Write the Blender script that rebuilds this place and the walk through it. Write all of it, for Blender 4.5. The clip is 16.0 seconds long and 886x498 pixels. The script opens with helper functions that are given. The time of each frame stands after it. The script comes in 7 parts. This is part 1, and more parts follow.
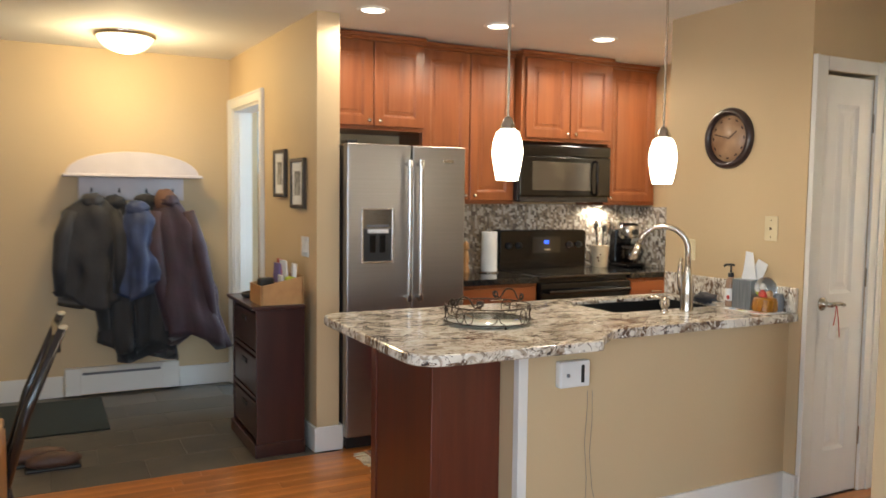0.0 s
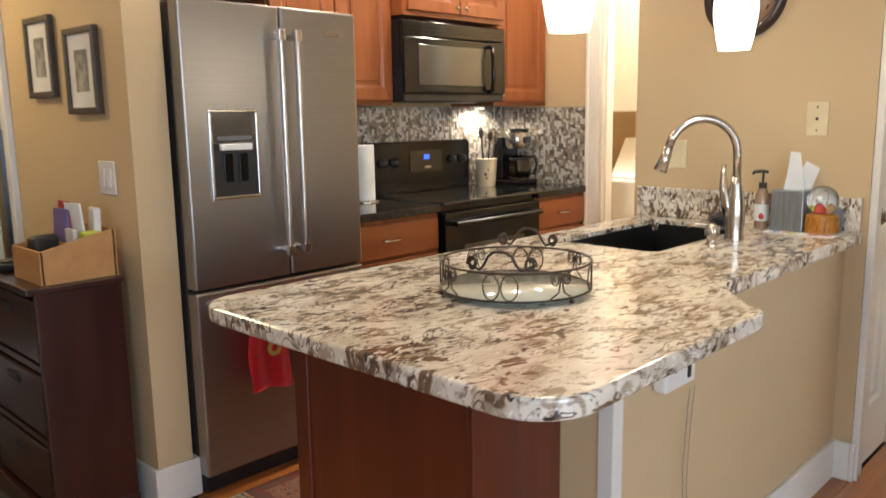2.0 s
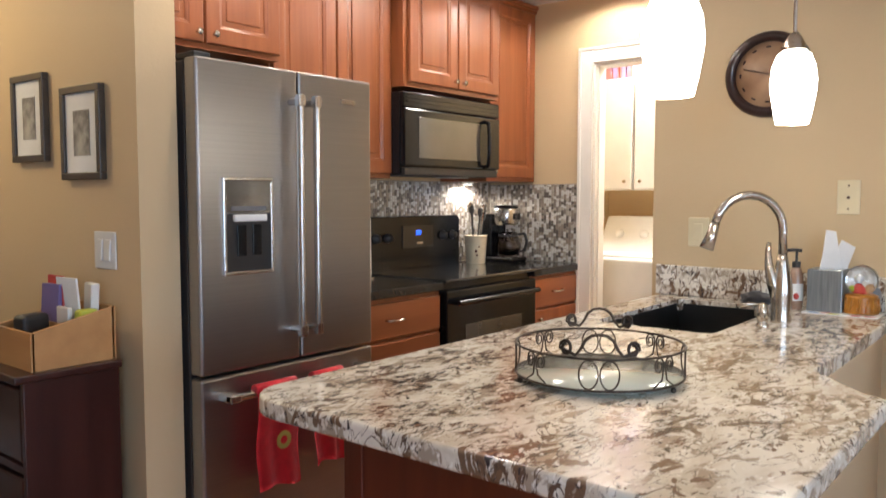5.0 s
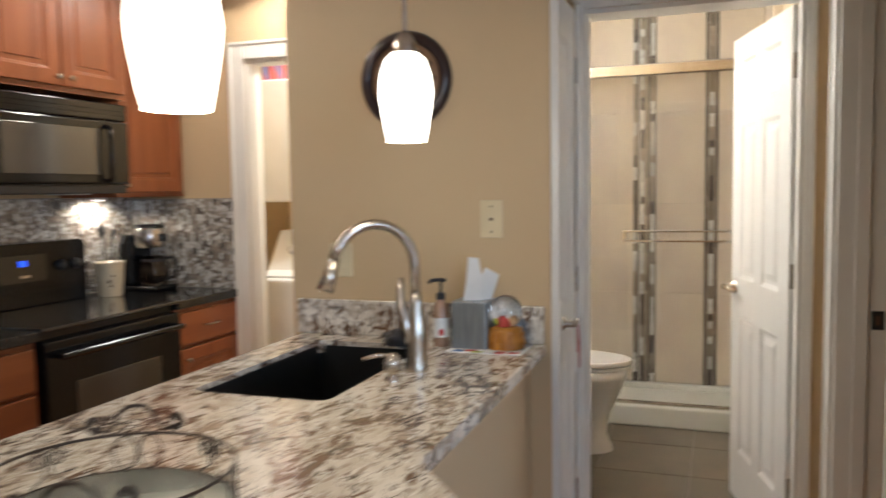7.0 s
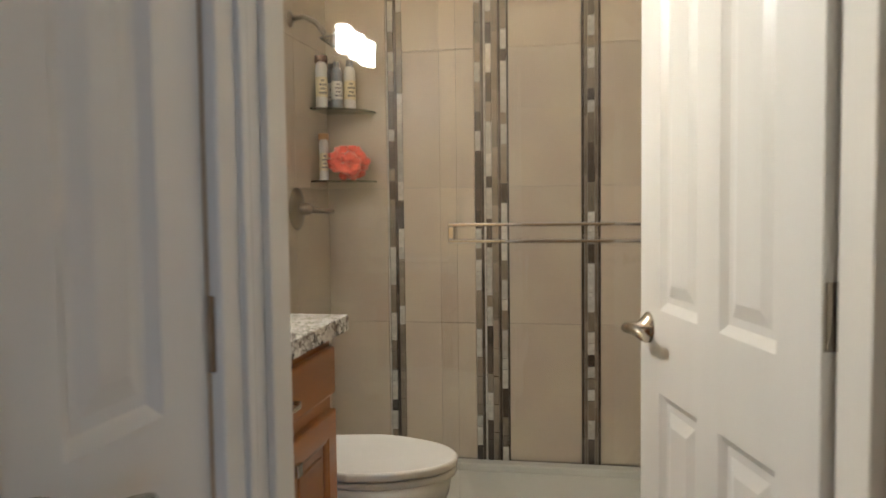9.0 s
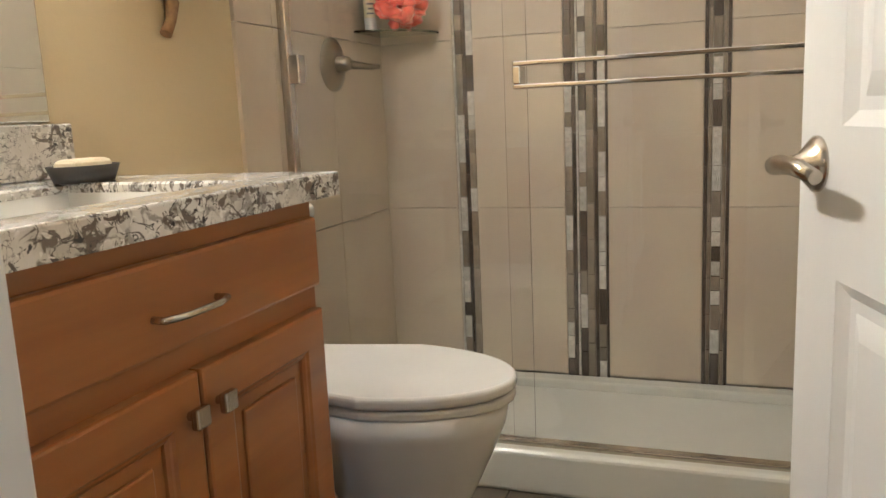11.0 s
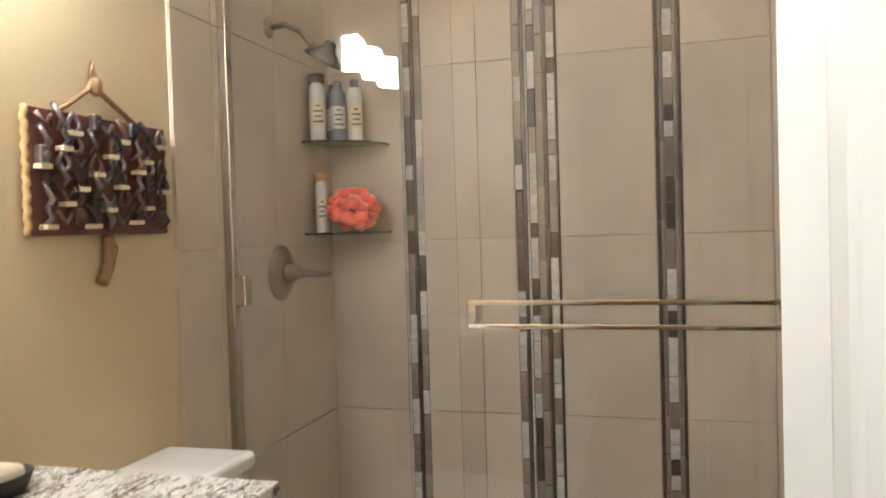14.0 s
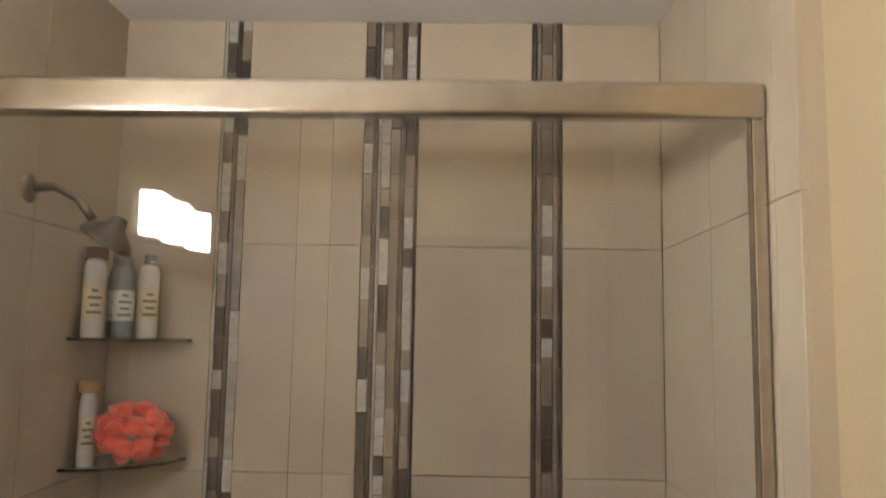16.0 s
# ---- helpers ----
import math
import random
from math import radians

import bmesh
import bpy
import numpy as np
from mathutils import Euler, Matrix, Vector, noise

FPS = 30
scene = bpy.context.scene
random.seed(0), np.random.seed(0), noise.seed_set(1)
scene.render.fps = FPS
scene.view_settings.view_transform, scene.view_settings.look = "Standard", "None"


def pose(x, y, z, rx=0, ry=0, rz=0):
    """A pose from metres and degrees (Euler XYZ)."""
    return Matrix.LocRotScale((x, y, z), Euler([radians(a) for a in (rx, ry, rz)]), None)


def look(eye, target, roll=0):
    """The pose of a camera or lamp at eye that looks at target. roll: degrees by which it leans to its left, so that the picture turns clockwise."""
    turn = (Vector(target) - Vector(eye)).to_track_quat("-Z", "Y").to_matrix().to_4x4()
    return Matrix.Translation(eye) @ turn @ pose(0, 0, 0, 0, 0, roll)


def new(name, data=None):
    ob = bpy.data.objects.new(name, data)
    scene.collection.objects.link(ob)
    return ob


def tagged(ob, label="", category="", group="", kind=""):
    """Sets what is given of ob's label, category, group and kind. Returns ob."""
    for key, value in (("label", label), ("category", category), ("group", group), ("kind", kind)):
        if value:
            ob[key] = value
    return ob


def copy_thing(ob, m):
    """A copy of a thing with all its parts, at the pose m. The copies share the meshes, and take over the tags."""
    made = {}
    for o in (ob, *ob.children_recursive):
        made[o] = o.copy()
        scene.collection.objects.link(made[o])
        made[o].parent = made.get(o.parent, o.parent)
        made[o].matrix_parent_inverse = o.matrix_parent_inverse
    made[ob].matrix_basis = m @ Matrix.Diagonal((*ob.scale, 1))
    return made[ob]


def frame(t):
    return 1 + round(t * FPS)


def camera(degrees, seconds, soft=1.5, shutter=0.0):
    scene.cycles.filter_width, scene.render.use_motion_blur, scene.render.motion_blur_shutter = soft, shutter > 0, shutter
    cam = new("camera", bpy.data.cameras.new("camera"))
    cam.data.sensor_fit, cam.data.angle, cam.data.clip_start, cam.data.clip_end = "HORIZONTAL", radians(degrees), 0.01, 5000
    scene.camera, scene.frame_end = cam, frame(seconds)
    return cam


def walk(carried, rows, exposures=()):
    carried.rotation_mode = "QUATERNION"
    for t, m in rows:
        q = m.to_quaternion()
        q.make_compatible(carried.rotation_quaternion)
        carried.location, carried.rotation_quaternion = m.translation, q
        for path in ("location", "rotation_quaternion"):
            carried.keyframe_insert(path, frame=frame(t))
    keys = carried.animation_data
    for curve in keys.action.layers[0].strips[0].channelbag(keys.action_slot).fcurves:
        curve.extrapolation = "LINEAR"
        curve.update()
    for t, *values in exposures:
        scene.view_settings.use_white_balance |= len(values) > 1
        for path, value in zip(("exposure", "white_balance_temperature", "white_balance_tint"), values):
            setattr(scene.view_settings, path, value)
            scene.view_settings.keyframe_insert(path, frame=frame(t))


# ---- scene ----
cam = camera(59.1, 16.0, soft=1.5, shutter=0.4)
PATH = [
    (0, (0.413, 0.13, 1.452), (1.324, 1.905, 1.313), 0.7),
    (0.5, (0.306, 0.58, 1.426), (1.4, 2.241, 1.211), -0.2),
    (1, (0.373, 1.01, 1.422), (1.543, 2.61, 1.154), -0.3),
    (1.5, (0.501, 1.454, 1.385), (1.86, 2.891, 1.089), 0.5),
    (2, (0.624, 1.785, 1.337), (2.039, 3.157, 1.001), -0.9),
    (2.5, (0.584, 2.048, 1.304), (2.112, 3.261, 0.862), -1.1),
    (3, (0.522, 2.14, 1.285), (2.05, 3.353, 0.842), -1.0),
    (5.5, (0.565, 2.149, 1.344), (2.138, 3.385, 1.329), -0.2),
    (6, (0.601, 2.165, 1.374), (2.226, 3.329, 1.443), -0.6),
    (6.5, (0.767, 2.123, 1.383), (2.548, 3.027, 1.269), -0.8),
    (7, (1.176, 2.104, 1.4), (3.057, 2.765, 1.25), -0.9),
    (7.5, (1.631, 2.179, 1.397), (3.596, 2.511, 1.229), -0.2),
    (8, (2.146, 2.141, 1.379), (4.114, 2.44, 1.179), -1.9),
    (8.5, (2.645, 2.167, 1.341), (4.622, 2.443, 1.22), 1.0),
    (9, (3.168, 2.15, 1.22), (5.131, 2.517, 1.104), -0.7),
    (9.5, (3.542, 2.174, 1.143), (5.46, 2.673, 0.874), 0.3),
    (12, (3.872, 2.113, 1.009), (5.72, 2.818, 0.711), -3.6),
    (12.5, (3.878, 2.121, 1.076), (5.748, 2.795, 0.851), -3.8),
    (13, (3.883, 2.158, 1.16), (5.778, 2.777, 1.011), -2.9),
    (13.5, (3.915, 2.175, 1.248), (5.825, 2.763, 1.175), -1.9),
    (14, (3.96, 2.165, 1.329), (5.884, 2.707, 1.275), -1.7),
    (14.5, (4.019, 2.219, 1.448), (5.974, 2.637, 1.492), -2.4),
    (15, (4.158, 2.312, 1.592), (6.142, 2.491, 1.777), -1.6),
    (15.5, (4.304, 2.353, 1.653), (6.268, 2.421, 2.023), 0.7),
    (16, (4.477, 2.364, 1.644), (6.463, 2.415, 1.87), 1.0),
]
walk(cam, [(t, look(eye, target, roll)) for t, eye, target, roll in PATH],
     exposures=[(0.0, -0.32, 6750, 6), (1.0, -0.32, 6750, 6), (2.0, -0.25, 6700, 7), (3.0, -0.22, 6700, 8), (5.5, -0.42, 5800, 9), (6.0, -0.6, 5700, 9), (6.5, -0.8, 5800, 8), (7.0, -0.9, 6000, 8),
                (7.5, -1.05, 6200, 7), (8.0, -1.2, 6400, 6), (8.5, -1.25, 6300, 5), (9.0, -1.35, 6100, 6), (9.5, -1.35, 6200, 7), (12.0, -0.75, 5750, 7), (13.0, -0.97, 5700, 7), (14.5, -1.3, 5650, 7),
                (15.0, -1.6, 5850, 9), (15.5, -1.75, 6000, 10), (16.0, -1.85, 6000, 10)])

# ---- world and lamps ----
WORLD = bpy.data.worlds.new("sky")
scene.world = WORLD
WORLD.use_nodes = True
_wn = WORLD.node_tree.nodes
_sky = _wn.new("ShaderNodeTexSky")
_sky.sky_type, _sky.sun_disc, _sky.sun_elevation, _sky.sun_rotation = "NISHITA", False, radians(28), radians(120)
_wn["Background"].inputs["Strength"].default_value = 0.10
WORLD.node_tree.links.new(_sky.outputs[0], _wn["Background"].inputs["Color"])

WARM = (1.0, 0.74, 0.45)
SOFT = (1.0, 0.87, 0.72)
DAY = (0.58, 0.76, 1.0)


def lamp(name, kind, power, colour, m, size=0.1, size_y=None, spot=None):
    d = bpy.data.lights.new(name, kind)
    d.energy, d.color = power, colour
    if kind == "AREA":
        d.shape = "RECTANGLE" if size_y else "DISK"
        d.size = size
        if size_y:
            d.size_y = size_y
    elif kind == "SUN":
        d.angle = radians(size)
    else:
        d.shadow_soft_size = size
    if spot:
        d.spot_size, d.spot_blend = radians(spot), 0.35
    ob = new(name, d)
    ob.matrix_world = m
    return ob


lamp("sun", "SUN", 2.0, (1.0, 0.95, 0.88), look((0, 0, 10), (3.6, 2.1, 7.6)), size=0.6)
# daylight in the two window openings of the living room
lamp("window_daylight", "AREA", 120, DAY, look((0.4, -2.62, 1.5), (0.4, 3.0, 1.2)), size=1.9, size_y=1.25)
lamp("window_daylight", "AREA", 135, DAY, look((-1.72, -0.75, 1.5), (3.0, -0.75, 1.35)), size=1.6, size_y=1.25)
CANS = [(2.02, 4.12), (2.81, 4.12), (3.58, 4.12), (4.32, 4.12)]
for cx, cy in CANS:
    lamp("can_bulb", "SPOT", 45, SOFT, look((cx, cy, 2.425), (cx, cy, 0)), size=0.06, spot=168)
PENDANTS = [(2.06, 2.79), (2.86, 2.78)]
for px, py in PENDANTS:
    lamp("pendant_bulb", "POINT", 4, SOFT, pose(px, py, 1.50), size=0.05)
lamp("dome_bulb", "POINT", 30, (1.0, 0.78, 0.46), pose(0.9, 5.45, 2.22), size=0.1)
lamp("puck_bulb", "SPOT", 22, SOFT, look((4.26, 4.985, 1.372), (4.26, 5.02, 0.9)), size=0.02, spot=165)
lamp("laundry_bulb", "AREA", 70, (1.0, 0.93, 0.82), look((5.2, 4.1, 2.40), (5.2, 4.1, 0)), size=0.4)
lamp("bedroom_daylight", "AREA", 110, DAY, look((3.58, 5.75, 1.6), (2.0, 6.2, 1.2)), size=0.9, size_y=1.2)
VANITY_X, VANITY_Y, VANITY_Z, VANITY_D = 4.80, 3.262, 1.985, 0.19

# ---- materials ----
MATS = {}


def nodes_of(name):
    m = bpy.data.materials.new(name)
    m.use_nodes = True
    MATS[name] = m
    t = m.node_tree
    return m, t.nodes, t.links, t.nodes["Principled BSDF"]


def rgb(c):
    return (*c, 1.0)


def mat(name, a, b=None, rough=0.5, metal=0.0, scale=8.0, detail=4.0, bump=0.0, bump_scale=120.0, stretch=(1, 1, 1), island=0.0, random_obj=0.0, coat=0.0, rough2=None, sheen=0.0):
    """A surface of two near colours, mottled by noise, with fine relief and uneven gloss."""
    m, n, l, p = nodes_of(name)
    b = b or tuple(x * 0.86 for x in a)
    co = n.new("ShaderNodeTexCoord")
    mp = n.new("ShaderNodeMapping")
    mp.inputs["Scale"].default_value = stretch
    l.new(co.outputs["Object"], mp.inputs["Vector"])
    nz = n.new("ShaderNodeTexNoise")
    nz.inputs["Scale"].default_value, nz.inputs["Detail"].default_value = scale, detail
    l.new(mp.outputs[0], nz.inputs["Vector"])
    rp = n.new("ShaderNodeValToRGB")
    rp.color_ramp.elements[0].position, rp.color_ramp.elements[1].position = 0.35, 0.68
    rp.color_ramp.elements[0].color, rp.color_ramp.elements[1].color = rgb(b), rgb(a)
    l.new(nz.outputs["Fac"], rp.inputs["Fac"])
    col = rp.outputs["Color"]
    if island or random_obj:
        src = n.new("ShaderNodeNewGeometry").outputs["Random Per Island"] if island else n.new("ShaderNodeObjectInfo").outputs["Random"]
        amt = island or random_obj
        mr = n.new("ShaderNodeMapRange")
        mr.inputs["To Min"].default_value, mr.inputs["To Max"].default_value = 1 - amt, 1 + amt
        l.new(src, mr.inputs["Value"])
        hs = n.new("ShaderNodeHueSaturation")
        l.new(mr.outputs[0], hs.inputs["Value"])
        l.new(col, hs.inputs["Color"])
        col = hs.outputs["Color"]
    l.new(col, p.inputs["Base Color"])
    p.inputs["Metallic"].default_value = metal
    p.inputs["Coat Weight"].default_value = coat
    p.inputs["Coat Roughness"].default_value = 0.12
    p.inputs["Sheen Weight"].default_value = sheen
    n2 = n.new("ShaderNodeTexNoise")
    n2.inputs["Scale"].default_value, n2.inputs["Detail"].default_value = bump_scale, 3
    l.new(mp.outputs[0], n2.inputs["Vector"])
    rr = n.new("ShaderNodeMapRange")
    rr.inputs["To Min"].default_value, rr.inputs["To Max"].default_value = rough * 0.85, rough2 or min(1.0, rough * 1.15)
    l.new(nz.outputs["Fac"], rr.inputs["Value"])
    l.new(rr.outputs[0], p.inputs["Roughness"])
    if bump:
        bp = n.new("ShaderNodeBump")
        bp.inputs["Strength"].default_value, bp.inputs["Distance"].default_value = bump, 0.003
        l.new(n2.outputs["Fac"], bp.inputs["Height"])
        l.new(bp.outputs[0], p.inputs["Normal"])
    return m


def emit(name, colour, strength, base=(0.9, 0.88, 0.82)):
    m, n, l, p = nodes_of(name)
    p.inputs["Base Color"].default_value = rgb(base)
    p.inputs["Emission Color"].default_value = rgb(colour)
    p.inputs["Emission Strength"].default_value = strength
    p.inputs["Roughness"].default_value = 0.3
    return m


def glass(name, tint=(0.985, 0.985, 0.98), rough=0.0, ior=1.45):
    m, n, l, p = nodes_of(name)
    p.inputs["Base Color"].default_value = rgb(tint)
    p.inputs["Transmission Weight"].default_value = 1.0
    p.inputs["Roughness"].default_value = rough
    p.inputs["IOR"].default_value = ior
    return m


WARM_STONE = ((0.79, 0.745, 0.655), (0.60, 0.53, 0.43), (0.40, 0.33, 0.255), (0.185, 0.115, 0.072), (0.13, 0.085, 0.06), (0.05, 0.04, 0.04), (0.88, 0.85, 0.78))
COOL_STONE = ((0.74, 0.72, 0.68), (0.56, 0.54, 0.50), (0.36, 0.34, 0.315), (0.15, 0.125, 0.105), (0.10, 0.085, 0.08), (0.035, 0.033, 0.035), (0.86, 0.85, 0.82))


def granite(name, k=1.0, tones=WARM_STONE):
    """Pale granite with drifts of brown, grey and black grains."""
    m, n, l, p = nodes_of(name)
    co = n.new("ShaderNodeTexCoord")
    mp = n.new("ShaderNodeMapping")
    mp.inputs["Scale"].default_value, mp.inputs["Rotation"].default_value = (1.0, 1.9, 1.2), (0, 0, 0.5)
    l.new(co.outputs["Object"], mp.inputs["Vector"])

    drift = n.new("ShaderNodeTexNoise")
    drift.inputs["Scale"].default_value, drift.inputs["Detail"].default_value, drift.inputs["Distortion"].default_value = 3.2 * k, 2.0, 0.8
    l.new(mp.outputs[0], drift.inputs["Vector"])

    def noise_ramp(scale, lo, hi, detail=5.0, dist=0.6, wander=0.0, vein=False):
        """Noise cut between lo and hi; wander lets the large drift thin or crowd it."""
        z = n.new("ShaderNodeTexNoise")
        z.inputs["Scale"].default_value, z.inputs["Detail"].default_value, z.inputs["Distortion"].default_value = scale * k, detail, dist
        l.new(mp.outputs[0], z.inputs["Vector"])
        v = z.outputs["Fac"]
        if vein:
            s1 = n.new("ShaderNodeMath")
            s1.operation = "SUBTRACT"
            s1.inputs[1].default_value = 0.5
            l.new(v, s1.inputs[0])
            s2 = n.new("ShaderNodeMath")
            s2.operation = "ABSOLUTE"
            l.new(s1.outputs[0], s2.inputs[0])
            s3 = n.new("ShaderNodeMath")
            s3.operation = "SUBTRACT"
            s3.inputs[0].default_value = 1.0
            l.new(s2.outputs[0], s3.inputs[1])
            v = s3.outputs[0]
        if wander:
            w = n.new("ShaderNodeMath")
            w.operation = "MULTIPLY_ADD"
            w.inputs[1].default_value, w.inputs[2].default_value = wander, -0.5 * wander
            l.new(drift.outputs["Fac"], w.inputs[0])
            ad = n.new("ShaderNodeMath")
            l.new(v, ad.inputs[0])
            l.new(w.outputs[0], ad.inputs[1])
            v = ad.outputs[0]
        r = n.new("ShaderNodeMapRange")
        r.inputs["From Min"].default_value, r.inputs["From Max"].default_value = lo, hi
        l.new(v, r.inputs["Value"])
        return r.outputs[0]

    def mix(fac, a, colour):
        x = n.new("ShaderNodeMix")
        x.data_type = "RGBA"
        l.new(fac, x.inputs[0])
        if isinstance(a, tuple):
            x.inputs[6].default_value = rgb(a)
        else:
            l.new(a, x.inputs[6])
        x.inputs[7].default_value = rgb(colour)
        return x.outputs[2]

    c = mix(noise_ramp(6, 0.42, 0.62), tones[0], tones[1])
    c = mix(noise_ramp(13, 0.53, 0.60, 6.0, 1.0, 0.25), c, tones[2])
    c = mix(noise_ramp(9, 0.575, 0.615, 7.0, 1.6, 0.42), c, tones[3])
    c = mix(noise_ramp(6.5, 0.982, 0.996, 4.0, 1.8, 0.06, True), c, tones[4])
    c = mix(noise_ramp(20, 0.63, 0.67, 6.0, 1.2, 0.35), c, tones[5])
    c = mix(noise_ramp(30, 0.60, 0.68), c, tones[6])
    l.new(c, p.inputs["Base Color"])
    p.inputs["Roughness"].default_value = 0.16
    p.inputs["Coat Weight"].default_value = 0.3
    p.inputs["Coat Roughness"].default_value = 0.06
    return m


def wood(name, a, b, rough=0.4, axis="z", scale=3.0, random_obj=0.0, coat=0.2, island=0.0):
    st = {"x": (0.12, 1.6, 1.6), "y": (1.6, 0.12, 1.6), "z": (1.6, 1.6, 0.12)}[axis]
    return mat(name, a, b, rough=rough, scale=scale * 4, detail=8, bump=0.08, bump_scale=60, stretch=st, random_obj=random_obj, coat=coat, island=island)


mat("wall_paint", (0.60, 0.452, 0.268), (0.57, 0.427, 0.252), rough=0.62, scale=1.3, bump=0.22, bump_scale=70)
mat("bath_paint", (0.60, 0.49, 0.31), (0.57, 0.465, 0.29), rough=0.55, scale=1.5, bump=0.22, bump_scale=70)
mat("ceiling_paint", (0.80, 0.78, 0.75), (0.76, 0.74, 0.71), rough=0.8, scale=2, bump=0.2, bump_scale=90)
mat("trim_white", (0.80, 0.78, 0.73), (0.76, 0.74, 0.69), rough=0.32, scale=4, bump=0.04, bump_scale=40)
mat("door_white", (0.80, 0.79, 0.76), (0.77, 0.76, 0.73), rough=0.30, scale=3, bump=0.05, bump_scale=50, stretch=(3, 3, 0.4))
mat("laundry_white", (0.80, 0.80, 0.78), rough=0.35, scale=3)
wood("cherry", (0.29, 0.088, 0.027), (0.21, 0.058, 0.017), rough=0.38, axis="z", coat=0.12)
wood("cherry_h", (0.29, 0.088, 0.027), (0.21, 0.058, 0.017), rough=0.38, axis="x", coat=0.12)
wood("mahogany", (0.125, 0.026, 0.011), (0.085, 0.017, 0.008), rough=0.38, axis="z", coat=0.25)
wood("vanity_wood", (0.33, 0.125, 0.030), (0.24, 0.083, 0.019), rough=0.36, axis="x", coat=0.3)
wood("dark_wood", (0.050, 0.0135, 0.0095), (0.030, 0.0085, 0.0065), rough=0.36, axis="z", coat=0.2)
wood("box_wood", (0.50, 0.27, 0.10), (0.42, 0.21, 0.075), rough=0.5, axis="y", coat=0.05)
wood("oak_floor", (0.50, 0.19, 0.045), (0.35, 0.115, 0.024), rough=0.3, axis="x", random_obj=0.18, coat=0.4)
wood("oak_floor_far", (0.50, 0.19, 0.045), (0.35, 0.115, 0.024), rough=0.3, axis="x", island=0.18, coat=0.4)
wood("pale_wood", (0.55, 0.34, 0.16), (0.45, 0.26, 0.11), rough=0.45, axis="x")
wood("table_wood", (0.52, 0.26, 0.08), (0.42, 0.19, 0.05), rough=0.35, axis="x", coat=0.3)
mat("joint_dark", (0.06, 0.035, 0.02), rough=0.8, scale=20)
mat("grout", (0.36, 0.33, 0.28), rough=0.9, scale=30, bump=0.3)
mat("grout_dark", (0.10, 0.095, 0.085), rough=0.9, scale=30, bump=0.3)
mat("slate_tile", (0.105, 0.092, 0.075), (0.065, 0.058, 0.050), rough=0.45, scale=5, detail=7, bump=0.25, bump_scale=30, random_obj=0.2)
mat("bath_tile", (0.16, 0.13, 0.095), (0.115, 0.095, 0.07), rough=0.4, scale=4, detail=7, bump=0.1, bump_scale=30, random_obj=0.08)
mat("shower_tile", (0.575, 0.497, 0.372), (0.505, 0.42, 0.33), rough=0.34, scale=3.5, detail=7, bump=0.05, bump_scale=40, random_obj=0.05, stretch=(1, 1, 0.4))
mat("mosaic_pale", (0.62, 0.60, 0.54), (0.45, 0.43, 0.38), rough=0.12, scale=60, random_obj=0.2, coat=0.6)
mat("mosaic_taupe", (0.27, 0.23, 0.175), (0.20, 0.165, 0.125), rough=0.2, scale=30, random_obj=0.25, coat=0.4)
mat("mosaic_dark", (0.085, 0.068, 0.055), (0.055, 0.044, 0.036), rough=0.2, scale=30, random_obj=0.3, coat=0.4)
mat("steel", (0.38, 0.365, 0.355), (0.35, 0.34, 0.33), rough=0.37, metal=1.0, scale=40, detail=2, stretch=(0.05, 0.05, 9), rough2=0.41)
mat("steel_polished", (0.58, 0.55, 0.52), rough=0.24, metal=1.0, scale=20)
mat("nickel", (0.55, 0.50, 0.43), (0.48, 0.43, 0.37), rough=0.24, metal=1.0, scale=20)
mat("nickel_dark", (0.34, 0.30, 0.25), (0.28, 0.25, 0.21), rough=0.3, metal=1.0, scale=20)
mat("chrome", (0.75, 0.73, 0.70), rough=0.08, metal=1.0, scale=10)
mat("black_gloss", (0.006, 0.006, 0.0065), rough=0.16, scale=10)
mat("black_matte", (0.020, 0.019, 0.019), rough=0.5, scale=20, bump=0.05)
mat("black_glass", (0.018, 0.018, 0.018), rough=0.07, scale=5, coat=0.7)
for _name in ("black_gloss", "black_glass"):
    MATS[_name].node_tree.nodes["Principled BSDF"].inputs["Specular IOR Level"].default_value = 0.32
mat("mw_window", (0.05, 0.046, 0.04), rough=0.12, scale=5, coat=0.6)
mat("black_stone", (0.010, 0.010, 0.011), (0.022, 0.021, 0.020), rough=0.10, scale=60)
mat("fridge_side", (0.045, 0.040, 0.038), rough=0.45, scale=30, bump=0.1)
mat("sink_black", (0.010, 0.010, 0.010), rough=0.45, scale=80, bump=0.1)
mat("iron", (0.035, 0.026, 0.020), (0.055, 0.038, 0.027), rough=0.42, metal=0.6, scale=40, bump=0.1)
mat("porcelain", (0.82, 0.81, 0.78), rough=0.10, scale=2, coat=0.6)
mat("acrylic", (0.66, 0.65, 0.58), (0.62, 0.61, 0.54), rough=0.25, scale=3, coat=0.2)
mat("plastic_ivory", (0.74, 0.64, 0.42), rough=0.35, scale=5)
mat("plastic_white", (0.80, 0.79, 0.76), rough=0.35, scale=5)
mat("plastic_grey", (0.16, 0.16, 0.17), rough=0.4, scale=5)
mat("red_cloth", (0.72, 0.020, 0.035), (0.58, 0.014, 0.025), rough=0.9, scale=40, bump=0.5, bump_scale=250, sheen=0.3)
mat("coat_black", (0.022, 0.021, 0.024), (0.012, 0.012, 0.014), rough=0.75, scale=9, bump=0.6, bump_scale=40, sheen=0.2)
mat("coat_grey", (0.026, 0.024, 0.027), (0.015, 0.014, 0.017), rough=0.7, scale=9, bump=0.6, bump_scale=40, sheen=0.2)
